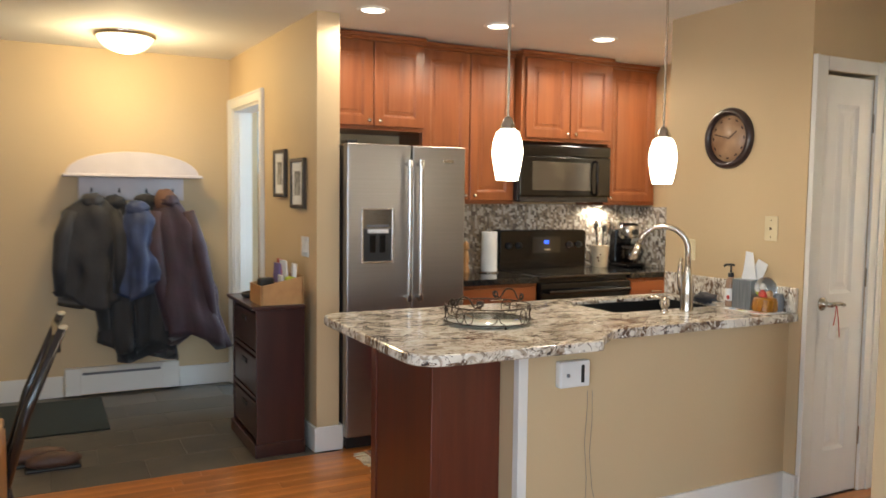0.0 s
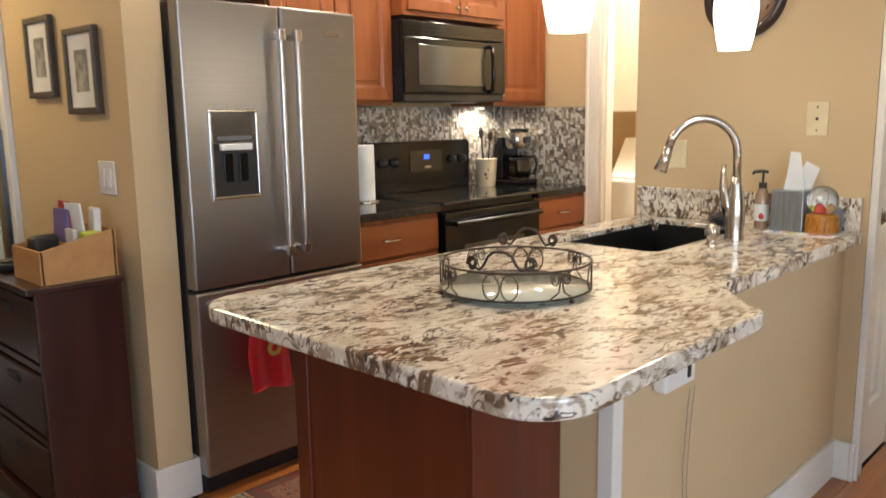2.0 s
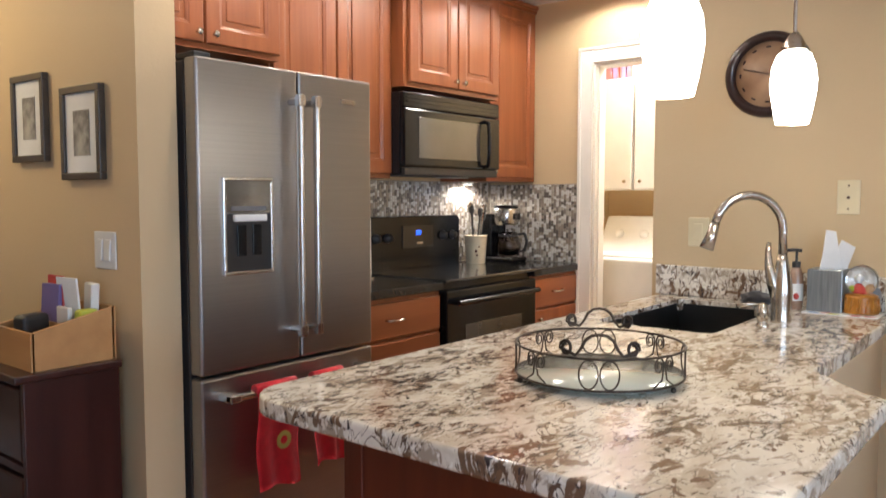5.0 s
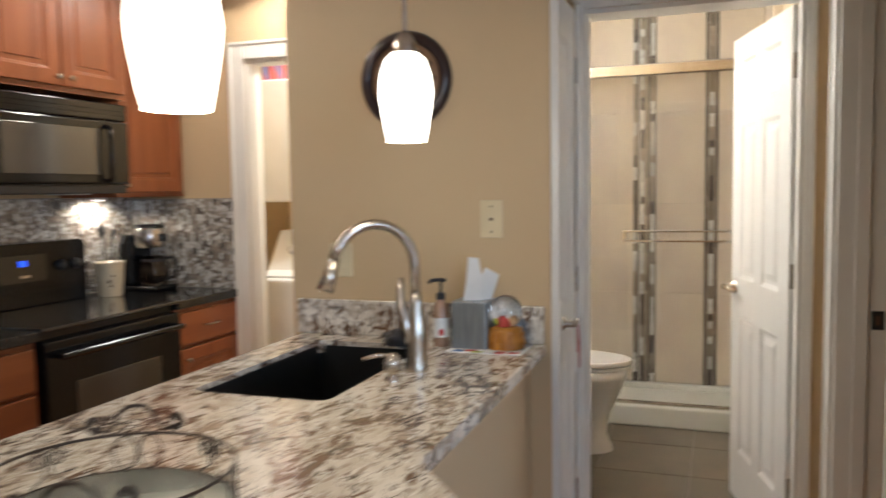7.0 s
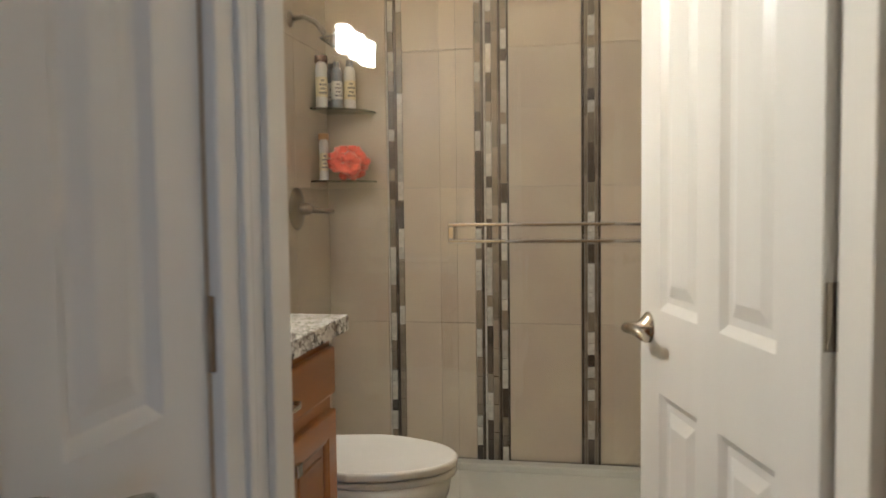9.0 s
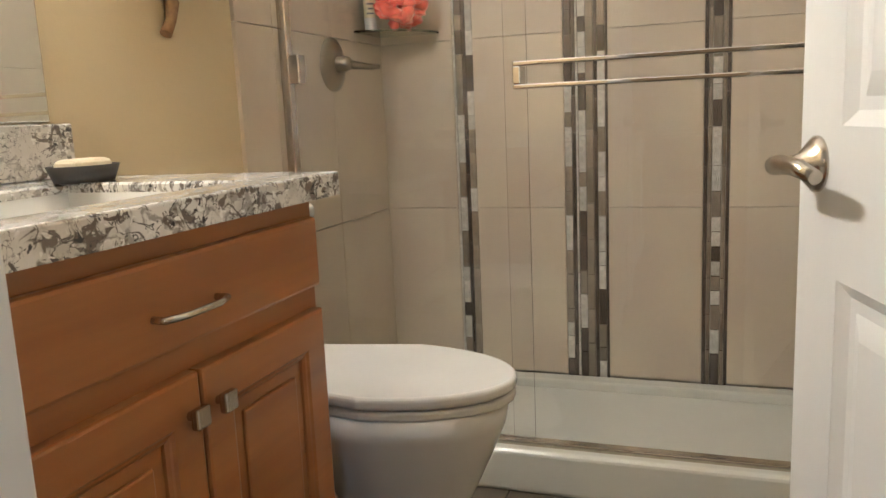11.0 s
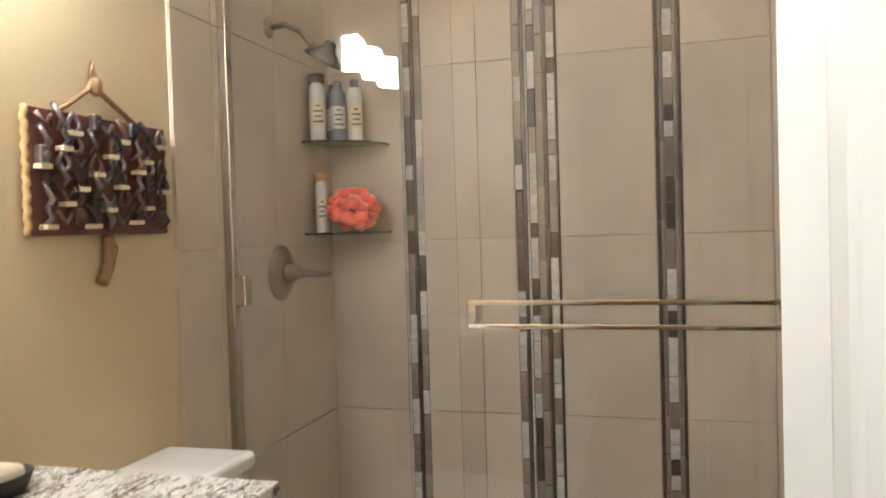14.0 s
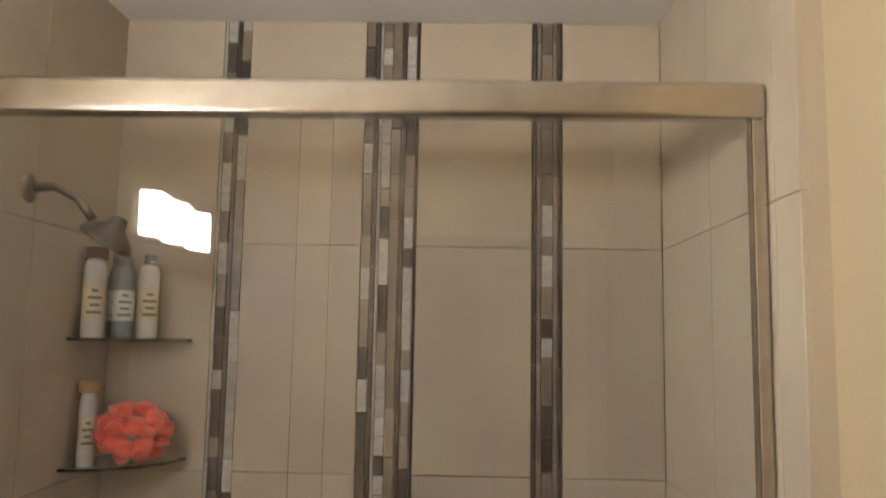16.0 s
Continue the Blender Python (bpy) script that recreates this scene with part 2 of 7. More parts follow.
mat("coat_blue", (0.035, 0.055, 0.14), (0.016, 0.026, 0.066), rough=0.6, scale=9, bump=0.6, bump_scale=40, sheen=0.2)
mat("coat_plum", (0.042, 0.013, 0.022), (0.024, 0.008, 0.013), rough=0.65, scale=9, bump=0.6, bump_scale=40, sheen=0.2)
mat("cap_brown", (0.16, 0.08, 0.05), rough=0.8, scale=20, bump=0.4)
mat("mat_green", (0.022, 0.030, 0.024), (0.013, 0.018, 0.015), rough=0.95, scale=60, bump=0.8, bump_scale=200)
mat("rug_red", (0.20, 0.030, 0.026), (0.085, 0.055, 0.04), rough=0.95, scale=34, detail=3, bump=0.6, bump_scale=200)


def rug_weave(name):
    """Dark red pile with small cream and navy motifs."""
    m, n, l, p = nodes_of(name)
    co = n.new("ShaderNodeTexCoord")
    col = None
    for scale, lo, hi, c in ((26, 0.20, 0.26, (0.17, 0.024, 0.022)), (41, 0.16, 0.22, (0.05, 0.035, 0.05)), (58, 0.14, 0.18, (0.34, 0.23, 0.14)), (90, 0.12, 0.17, (0.12, 0.018, 0.016))):
        v = n.new("ShaderNodeTexVoronoi")
        v.inputs["Scale"].default_value, v.inputs["Randomness"].default_value = scale, 0.55
        l.new(co.outputs["Object"], v.inputs["Vector"])
        r = n.new("ShaderNodeMapRange")
        r.inputs["From Min"].default_value, r.inputs["From Max"].default_value = hi, lo
        l.new(v.outputs["Distance"], r.inputs["Value"])
        x = n.new("ShaderNodeMix")
        x.data_type = "RGBA"
        l.new(r.outputs[0], x.inputs[0])
        x.inputs[6].default_value = rgb((0.22, 0.10, 0.065))
        if col:
            l.new(col, x.inputs[6])
        x.inputs[7].default_value = rgb(c)
        col = x.outputs[2]
    l.new(col, p.inputs["Base Color"])
    p.inputs["Roughness"].default_value = 0.95


rug_weave("rug_field")
mat("rug_cream", (0.42, 0.30, 0.19), (0.26, 0.12, 0.08), rough=0.95, scale=50, detail=2, bump=0.6, bump_scale=200)
mat("fringe", (0.66, 0.60, 0.46), rough=0.95, scale=60, bump=0.6)
mat("paper_white", (0.82, 0.82, 0.80), rough=0.85, scale=8, bump=0.1)
mat("photo_grey", (0.45, 0.43, 0.38), (0.14, 0.13, 0.12), rough=0.5, scale=22)
mat("frame_dark", (0.075, 0.055, 0.038), (0.05, 0.037, 0.026), rough=0.4, scale=15)
mat("silver_woven", (0.34, 0.37, 0.39), (0.24, 0.27, 0.29), rough=0.32, metal=0.7, scale=30, stretch=(4, 4, 0.3), bump=0.3, bump_scale=120)
mat("amber_base", (0.50, 0.22, 0.03), (0.34, 0.13, 0.015), rough=0.3, scale=25, bump=0.3, bump_scale=60)
mat("clock_face", (0.46, 0.29, 0.17), (0.30, 0.17, 0.095), rough=0.4, scale=9, detail=6)
mat("clock_rim", (0.035, 0.017, 0.016), (0.024, 0.012, 0.011), rough=0.3, scale=12, coat=0.3)
mat("shelf_white", (0.66, 0.60, 0.60), (0.60, 0.54, 0.54), rough=0.55, scale=6)
mat("coral", (0.85, 0.13, 0.08), (0.70, 0.09, 0.055), rough=0.8, scale=40, bump=0.6, bump_scale=90, sheen=0.4)
mat("towel_peach", (0.70, 0.26, 0.13), (0.6, 0.2, 0.1), rough=0.95, scale=40, bump=0.6, bump_scale=220, sheen=0.4)
mat("bottle_white", (0.74, 0.72, 0.67), rough=0.3, scale=10)
mat("bottle_grey", (0.20, 0.22, 0.25), rough=0.3, scale=10)
mat("bottle_tan", (0.45, 0.26, 0.12), rough=0.35, scale=10)
mat("plaque_wood", (0.115, 0.035, 0.024), (0.07, 0.022, 0.016), rough=0.42, scale=12, bump=0.2)
mat("relief_dark", (0.045, 0.030, 0.028), (0.02, 0.016, 0.018), rough=0.45, scale=20, bump=0.3)
mat("rope", (0.50, 0.35, 0.16), (0.36, 0.23, 0.09), rough=0.9, scale=60, bump=0.6)
mat("label_cream", (0.78, 0.68, 0.44), rough=0.6, scale=20)
mat("crock", (0.72, 0.62, 0.44), (0.62, 0.52, 0.36), rough=0.3, scale=15, coat=0.3)
mat("crock_face", (0.10, 0.035, 0.02), rough=0.5, scale=20)
mat("purple_card", (0.17, 0.13, 0.30), (0.13, 0.10, 0.24), rough=0.5, scale=10)
mat("red_card", (0.5, 0.05, 0.04), rough=0.5, scale=10)
mat("lime", (0.42, 0.46, 0.03), rough=0.5, scale=10)
mat("blue_cloth", (0.10, 0.22, 0.48), (0.07, 0.16, 0.36), rough=0.9, scale=8, bump=0.4)
mat("pale_blue_wall", (0.42, 0.47, 0.52), rough=0.8, scale=3)
mat("soap", (0.80, 0.70, 0.52), rough=0.4, scale=10)
mat("leather", (0.11, 0.055, 0.035), (0.07, 0.035, 0.025), rough=0.5, scale=15, bump=0.2)
mat("chair_black", (0.016, 0.015, 0.016), rough=0.25, scale=12, coat=0.4)
mat("chair_worn", (0.60, 0.48, 0.30), rough=0.5, scale=12)
mat("gold_cloth", (0.35, 0.24, 0.05), rough=0.8, scale=40)
mat("mixed_books", (0.10, 0.20, 0.42), (0.50, 0.12, 0.10), rough=0.6, scale=30, detail=1, stretch=(1, 1, 0.2))
mat("clear_soap", (0.36, 0.24, 0.17), (0.30, 0.18, 0.12), rough=0.12, scale=8, coat=0.5)
granite("granite", 1.3)
granite("granite_fine", 2.9, COOL_STONE)
mat("rope_brown", (0.26, 0.155, 0.075), (0.17, 0.095, 0.045), rough=0.9, scale=60, bump=0.6)
mat("pewter", (0.30, 0.27, 0.28), (0.17, 0.145, 0.15), rough=0.3, metal=0.8, scale=30)
# darkened nickel: the shower head's shaded underside is put into the colour
mat("nickel_shadow", (0.15, 0.13, 0.11), (0.10, 0.088, 0.075), rough=0.35, metal=0.9, scale=20)
mat("dispenser_panel", (0.30, 0.29, 0.27), (0.26, 0.25, 0.235), rough=0.12, metal=0.8, scale=5)
glass("clear_glass")
glass("carafe_glass", (0.55, 0.5, 0.45))
glass("shelf_glass", (0.75, 0.9, 0.82))
# opaque pale green; what the tray base would reflect is put into the colour
mat("tray_reflection", (0.50, 0.53, 0.46), rough=0.06, scale=6, coat=1.0)
mat("mirror", (0.86, 0.89, 0.88), (0.86, 0.89, 0.88), rough=0.01, metal=1.0, scale=2)
emit("pendant_glow", (1.0, 0.89, 0.72), 13.0)
emit("dome_glow", (1.0, 0.82, 0.50), 5.0)
emit("can_glow", (1.0, 0.90, 0.74), 9.0)
emit("vanity_glow", (1.0, 0.925, 0.82), 560.0)
emit("display_blue", (0.03, 0.12, 1.0), 2.5, (0.0, 0.01, 0.05))
_m, _n, _l, _p = nodes_of("backsplash_tile")
_g = _n.new("ShaderNodeNewGeometry")
_r = _n.new("ShaderNodeValToRGB")
_r.color_ramp.interpolation = "CONSTANT"
for _i, (_pos, _c) in enumerate([(0.0, (0.62, 0.60, 0.56)), (0.30, (0.30, 0.25, 0.20)), (0.50, (0.14, 0.12, 0.105)), (0.68, (0.42, 0.38, 0.32)), (0.85, (0.24, 0.21, 0.18))]):
    _e = _r.color_ramp.elements[_i] if _i < 2 else _r.color_ramp.elements.new(_pos)
    _e.position, _e.color = _pos, rgb(_c)
_l.new(_g.outputs["Random Per Island"], _r.inputs["Fac"])
_l.new(_r.outputs["Color"], _p.inputs["Base Color"])
_p.inputs["Roughness"].default_value = 0.12
_p.inputs["Coat Weight"].default_value = 0.6

# ---- mesh helpers ----
BASE = {}


class Build:
    """Collects shapes into one mesh, in world metres."""

    def __init__(self):
        self.bm = bmesh.new()

    def add(self, other, m=None):
        me = bpy.data.meshes.new("tmp")
        other.to_mesh(me)
        other.free()
        if m is not None:
            me.transform(m)
        self.bm.from_mesh(me)
        bpy.data.meshes.remove(me)
        return self

    def box(self, x0, x1, y0, y1, z0, z1, bevel=0.0, seg=2, m=None):
        b = bmesh.new()
        bmesh.ops.create_cube(b, size=1.0)
        for v in b.verts:
            v.co = Vector(((x0 + x1) / 2 + v.co.x * (x1 - x0), (y0 + y1) / 2 + v.co.y * (y1 - y0), (z0 + z1) / 2 + v.co.z * (z1 - z0)))
        if bevel:
            bmesh.ops.bevel(b, geom=b.edges[:], offset=bevel, segments=seg, affect="EDGES", profile=0.5)
        return self.add(b, m)

    def ring(self, x0, x1, z0, z1, steps):
        """A rectangular frame facing -y. steps: (inset, y) from the outer back to the inner back."""
        b = bmesh.new()
        loops = [[b.verts.new(p) for p in ((x0 + i, y, z0 + i), (x1 - i, y, z0 + i), (x1 - i, y, z1 - i), (x0 + i, y, z1 - i))] for i, y in steps]
        for p, q in zip(loops, loops[1:] + loops[:1]):
            for k in range(4):
                b.faces.new((p[k], p[(k + 1) % 4], q[(k + 1) % 4], q[k]))
        bmesh.ops.recalc_face_normals(b, faces=b.faces)
        return self.add(b)

    def cyl(self, a, b_, r, r2=None, seg=20, caps=True, m=None):
        a, b_ = Vector(a), Vector(b_)
        d = b_ - a
        q = d.to_track_quat("Z", "Y").to_matrix().to_4x4()
        b = bmesh.new()
        bmesh.ops.create_cone(b, cap_ends=caps, segments=seg, radius1=r, radius2=r if r2 is None else r2, depth=d.length)
        bmesh.ops.transform(b, matrix=Matrix.Translation((a + b_) / 2) @ q, verts=b.verts)
        return self.add(b, m)

    def lathe(self, profile, seg=28, m=None, squash=1.0):
        """profile: (radius, height) from bottom to top, turned round z."""
        b = bmesh.new()
        rings = []
        for r, z in profile:
            if r < 1e-5:
                rings.append([b.verts.new((0, 0, z))])
            else:
                rings.append([b.verts.new((r * math.cos(2 * math.pi * k / seg), squash * r * math.sin(2 * math.pi * k / seg), z)) for k in range(seg)])
        for p, q in zip(rings, rings[1:]):
            for k in range(seg):
                j = (k + 1) % seg
                if len(p) == 1 and len(q) == 1:
                    continue
                if len(p) == 1:
                    b.faces.new((p[0], q[j], q[k]))
                elif len(q) == 1:
                    b.faces.new((p[k], p[j], q[0]))
                else:
                    b.faces.new((p[k], p[j], q[j], q[k]))
        for f in b.faces:
            f.smooth = True
        bmesh.ops.recalc_face_normals(b, faces=b.faces)
        return self.add(b, m)

    def tube(self, pts, r, seg=10, closed=False, radii=None, m=None, flat=1.0):
        """A round bar along points."""
        pts = [Vector(p) for p in pts]
        n = len(pts)
        b = bmesh.new()
        rings, up = [], None
        for i, p in enumerate(pts):
            d = (pts[(i + 1) % n] - pts[i - 1]) if closed else (pts[min(i + 1, n - 1)] - pts[max(i - 1, 0)])
            d.normalize()
            if up is None:
                up = Vector((0, 0, 1)) if abs(d.z) < 0.9 else Vector((1, 0, 0))
            s = d.cross(up).normalized()
            up = s.cross(d).normalized()
            rr = radii[i] if radii else r
            rings.append([b.verts.new(p + rr * (math.cos(2 * math.pi * k / seg) * s + flat * math.sin(2 * math.pi * k / seg) * up)) for k in range(seg)])
        for i in range(n if closed else n - 1):
            p, q = rings[i], rings[(i + 1) % n]
            for k in range(seg):
                b.faces.new((p[k], p[(k + 1) % seg], q[(k + 1) % seg], q[k]))
        if not closed:
            b.faces.new(rings[0][::-1])
            b.faces.new(rings[-1])
        for f in b.faces:
            f.smooth = len(f.verts) == 4
        bmesh.ops.recalc_face_normals(b, faces=b.faces)
        return self.add(b, m)

    def prism(self, outline, z0, z1, bevel=0.0, m=None, axis="z", seg=2):
        """An outline pushed up from z0 to z1 (or along y, with outline in x and z)."""
        b = bmesh.new()
        vs = [b.verts.new((x, y, z0)) for x, y in outline]
        f = b.faces.new(vs)
        ext = bmesh.ops.extrude_face_region(b, geom=[f])
        for v in [g for g in ext["geom"] if isinstance(g, bmesh.types.BMVert)]:
            v.co.z = z1
        bmesh.ops.recalc_face_normals(b, faces=b.faces)
        if bevel:
            ring = [e for e in b.edges if abs(e.verts[0].co.z - e.verts[1].co.z) < 1e-6]
            bmesh.ops.bevel(b, geom=ring, offset=bevel, segments=seg, affect="EDGES", profile=0.5)
        if axis == "y":
            for v in b.verts:
                v.co = Vector((v.co.x, v.co.z, v.co.y))
            bmesh.ops.recalc_face_normals(b, faces=b.faces)
        return self.add(b, m)

    def blob(self, c, s, sub=3, rough=0.0, seed=0.0, freq=6.0):
        b = bmesh.new()
        bmesh.ops.create_icosphere(b, subdivisions=sub, radius=1.0)
        for v in b.verts:
            k = 1 + rough * noise.noise(v.co * freq + Vector((seed, seed * 2, -seed)))
            v.co = Vector((c[0] + v.co.x * s[0] * k, c[1] + v.co.y * s[1] * k, c[2] + v.co.z * s[2] * k))
        for f in b.faces:
            f.smooth = True
        return self.add(b)

    def mesh(self, name, material):
        me = bpy.data.meshes.new(name)
        self.bm.to_mesh(me)
        self.bm.free()
        me.materials.append(MATS[material])
        return me


def arc(cx, cy, r, a0, a1, n=10):
    return [(cx + r * math.cos(radians(a0 + (a1 - a0) * k / n)), cy + r * math.sin(radians(a0 + (a1 - a0) * k / n))) for k in range(n + 1)]


def thing(name, label, category, at=(0, 0, 0), group="", rz=0.0):
    ob = new(name)
    ob.empty_display_size = 0.05
    ob.matrix_world = pose(*at, 0, 0, rz)
    BASE[ob] = pose(*at, 0, 0, rz)
    return tagged(ob, label, category, group)


def part(name, built, material, parent, label="", kind=""):
    """One mesh object under a thing or a part; shapes are in world metres."""
    me = built.mesh(name, material)
    me.transform(BASE[parent].inverted())
    ob = new(name, me)
    ob.parent = parent
    BASE[ob] = BASE[parent]
    return tagged(ob, label, kind=kind)


def single(name, built, material, label, category, group="", kind=""):
    ob = new(name, built.mesh(name, material))
    BASE[ob] = Matrix()
    return tagged(ob, label, category, group, kind)


def structure(name, built, material, label, category):
    return single(name, built, material, label, category, kind="structure")


# ---- the shell ----
H = 2.44          # kitchen and entry ceiling
HB = 2.51         # bathroom ceiling
PX = 1.762         # entry side of the wall with the two pictures
PE = 1.895         # its fridge side
PY = 4.28         # its free end
BY = 6.15         # entry back wall
NY = 5.06         # kitchen back wall
EX = 4.58         # kitchen end wall, with the laundry door
CX = 3.565        # clock wall
CN, CS = 3.50, 2.59   # north and south faces of the closet box
WX, WE = 4.10, 4.22   # bathroom door wall
SY = 1.742         # hall's south wall
BX, BN, BS = 6.55, 3.315, 1.79  # bathroom far wall, north and south walls

structure("floor", Build().box(-1.9, 4.9, -2.8, 6.4, -0.12, -0.012), "joint_dark", "dark subfloor under the oak boards and slate tiles", "floor")
structure("floor_bathroom", Build().box(4.10, 7.0, 1.5, 3.6, -0.12, -0.006), "grout", "grey grout bed under the bathroom floor tiles", "floor")
structure("ceiling", Build().box(-1.9, 4.22, -2.8, 6.4, H, H + 0.1).box(4.22, 7.2, 3.42, 5.4, H, H + 0.1), "ceiling_paint", "smooth white painted ceiling with faint texture", "ceiling")
structure("ceiling_bathroom", Build().box(WE, BX + 0.1, BS - 0.1, BN + 0.1, HB, HB + 0.1), "ceiling_paint", "plain white bathroom ceiling", "ceiling")

# entry and living room
structure("wall_entry_back", Build().box(-1.9, PE, BY, BY + 0.12, 0, H), "wall_paint", "warm yellow painted entry wall behind hanging coats", "wall")
OD0, OD1, ODH = 5.34, 6.06, 2.06
structure("wall_pictures", Build().box(PX, PE, PY, OD0, 0, H).box(PX, PE, OD1, BY, 0, H).box(PX, PE, OD0, OD1, ODH, H), "wall_paint", "yellow painted wall with a bedroom doorway and free end", "wall")
structure("wall_kitchen_back", Build().box(PE, 7.2, NY, NY + 0.12, 0, H), "wall_paint", "tan painted kitchen back wall behind the cabinets", "wall")
LD0, LD1, LDH = 3.56, 4.33, 2.06
structure("wall_laundry", Build().box(EX, EX + 0.11, LD1, NY, 0, H).box(EX, EX + 0.11, CN, LD0, 0, H).box(EX, EX + 0.11, LD0, LD1, LDH, H), "wall_paint", "yellow kitchen end wall with the laundry doorway", "wall")
CD0, CD1, CDH = 3.655, 4.015, 2.05
structure("wall_closet_west", Build().box(CX, CX + 0.09, CS, CN, 0, H), "wall_paint", "tan painted wall carrying the round clock", "wall")
structure("wall_closet_north", Build().box(CX + 0.09, 4.22, CN - 0.09, CN, 0, H), "wall_paint", "tan painted wall behind the closet", "wall")
structure("wall_laundry_south", Build().box(4.22, EX + 0.11, 3.42, CN, 0, H), "wall_paint", "tan painted wall beside the laundry doorway", "wall")
structure("wall_closet_south", Build().box(CX + 0.09, WX, CS, CS + 0.09, CDH, H).box(CD1, WX, CS, CS + 0.09, 0, CDH), "wall_paint", "tan painted wall round the closet door", "wall")
BD0, BD1, BDH = 1.824, 2.588, 2.05
structure("wall_bathroom_door", Build().box(WX, WE, BD1, 3.42, 0, HB).box(WX, WE, 1.50, BD0, 0, HB).box(WX, WE, BD0, BD1, BDH, HB), "wall_paint", "painted wall round the bathroom doorway", "wall")
SD0, SD1 = 3.05, 3.94
structure("wall_hall_south", Build().box(2.86, SD0, SY - 0.14, SY, 0, H).box(SD1, WX, SY - 0.14, SY, 0, H).box(SD0, SD1, SY - 0.14, SY, 2.05, H), "wall_paint", "tan painted hall wall with a doorway to a dark room", "wall")
structure("wall_living_east", Build().box(2.86, 2.98, -2.8, SY - 0.14, 0, H), "wall_paint", "plain tan living room side wall", "wall")
structure("wall_dark_room", Build().box(2.98, 4.9, -0.10, 0.0, 0, H).box(4.78, 4.9, 0.0, 1.5, 0, H).box(WE, 4.9, 1.5, 1.56, 0, H), "wall_paint", "plain walls of the unlit room off the hall", "wall")
structure("wall_living_south", Build().box(-1.9, -0.55, -2.8, -2.68, 0, H).box(1.35, 2.98, -2.8, -2.68, 0, H).box(-0.55, 1.35, -2.8, -2.68, 0, 0.88).box(-0.55, 1.35, -2.8, -2.68, 2.13, H), "wall_paint", "tan living room wall with a wide window", "wall")
structure("wall_living_west", Build().box(-1.9, -1.78, -2.68, -1.55, 0, H).box(-1.9, -1.78, 0.05, BY, 0, H).box(-1.9, -1.78, -1.55, 0.05, 0, 0.88).box(-1.9, -1.78, -1.55, 0.05, 2.13, H), "wall_paint", "tan living room wall with a window", "wall")

# bathroom and laundry shells
structure("wall_bath_north", Build().box(WE, BX + 0.1, BN, BN + 0.115, 0, HB), "bath_paint", "warm yellow bathroom wall behind vanity and toilet", "wall")
structure("wall_bath_south", Build().box(WE, BX + 0.1, BS - 0.1, BS, 0, HB), "bath_paint", "warm yellow bathroom wall behind the open door", "wall")
structure("wall_shower_back", Build().box(BX + 0.012, BX + 0.12, BS - 0.1, BN + 0.1, 0, HB), "grout", "shower end wall under beige tile and mosaic strips", "wall")
structure("wall_laundry_far", Build().box(6.2, 6.3, CN - 0.08, NY, 0, H).box(EX + 0.11, 6.3, 3.416, 3.5, 0, H), "wall_paint", "cream laundry room walls", "wall")
structure("wall_bedroom", Build().box(3.6, 3.7, 5.18, 7.2, 0, 2.6).box(1.88, 3.7, 7.1, 7.2, 0, 2.6).box(1.86, 1.88, BY + 0.12, 7.2, 0, 2.6).box(1.86, 3.7, 5.18, 5.2, 0, 2.6), "pale_blue_wall", "pale blue bedroom walls seen through a doorway", "wall")
structure("ceiling_bedroom", Build().box(1.88, 3.7, 6.4, 7.2, H, H + 0.1), "ceiling_paint", "plain bedroom ceiling", "ceiling")


def casing_x(name, x, side, y0, y1, h, w=0.072, d=0.018, w0=None, label="white painted door casing"):
    """Casing round an opening in a wall that faces along x; side -1 or +1."""
    xa, xb = sorted((x, x + side * d))
    xc, xd = sorted((x, x + side * (d + 0.008)))
    w0 = w0 or w
    b = Build().box(xa, xb, y0 - w0, y0, 0, h + w, 0.004).box(xa, xb, y1, y1 + w, 0, h + w, 0.004).box(xa, xb, y0, y1, h, h + w, 0.004)
    b.box(xc, xd, y0 - w0 - 0.002, y0 - w0 + 0.016, 0, h + w - 0.013, 0.003).box(xc, xd, y1 + w - 0.016, y1 + w + 0.002, 0, h + w - 0.013, 0.003).box(xc, xd, y0 - w0 - 0.002, y1 + w + 0.002, h + w - 0.013, h + w + 0.002, 0.003)
    return structure(name, b, "trim_white", label, "trim")


def casing_y(name, y, side, x0, x1, h, w=0.072, d=0.018, wl=None, wr=None, label="white painted door casing"):
    ya, yb = sorted((y, y + side * d))
    wl, wr = wl or w, wr or w
    b = Build().box(x0 - wl, x0, ya, yb, 0, h + w, 0.004).box(x1, x1 + wr, ya, yb, 0, h + w, 0.004).box(x0, x1, ya, yb, h, h + w, 0.004)
    yc, yd = sorted((y, y + side * (d + 0.008)))
    b.box(x0 - wl - 0.002, x0 - wl + 0.014, yc, yd, 0, h + w + 0.002, 0.003).box(x1 + wr - 0.014, x1 + wr + 0.002, yc, yd, 0, h + w + 0.002, 0.003)
    return structure(name, b, "trim_white", label, "trim")


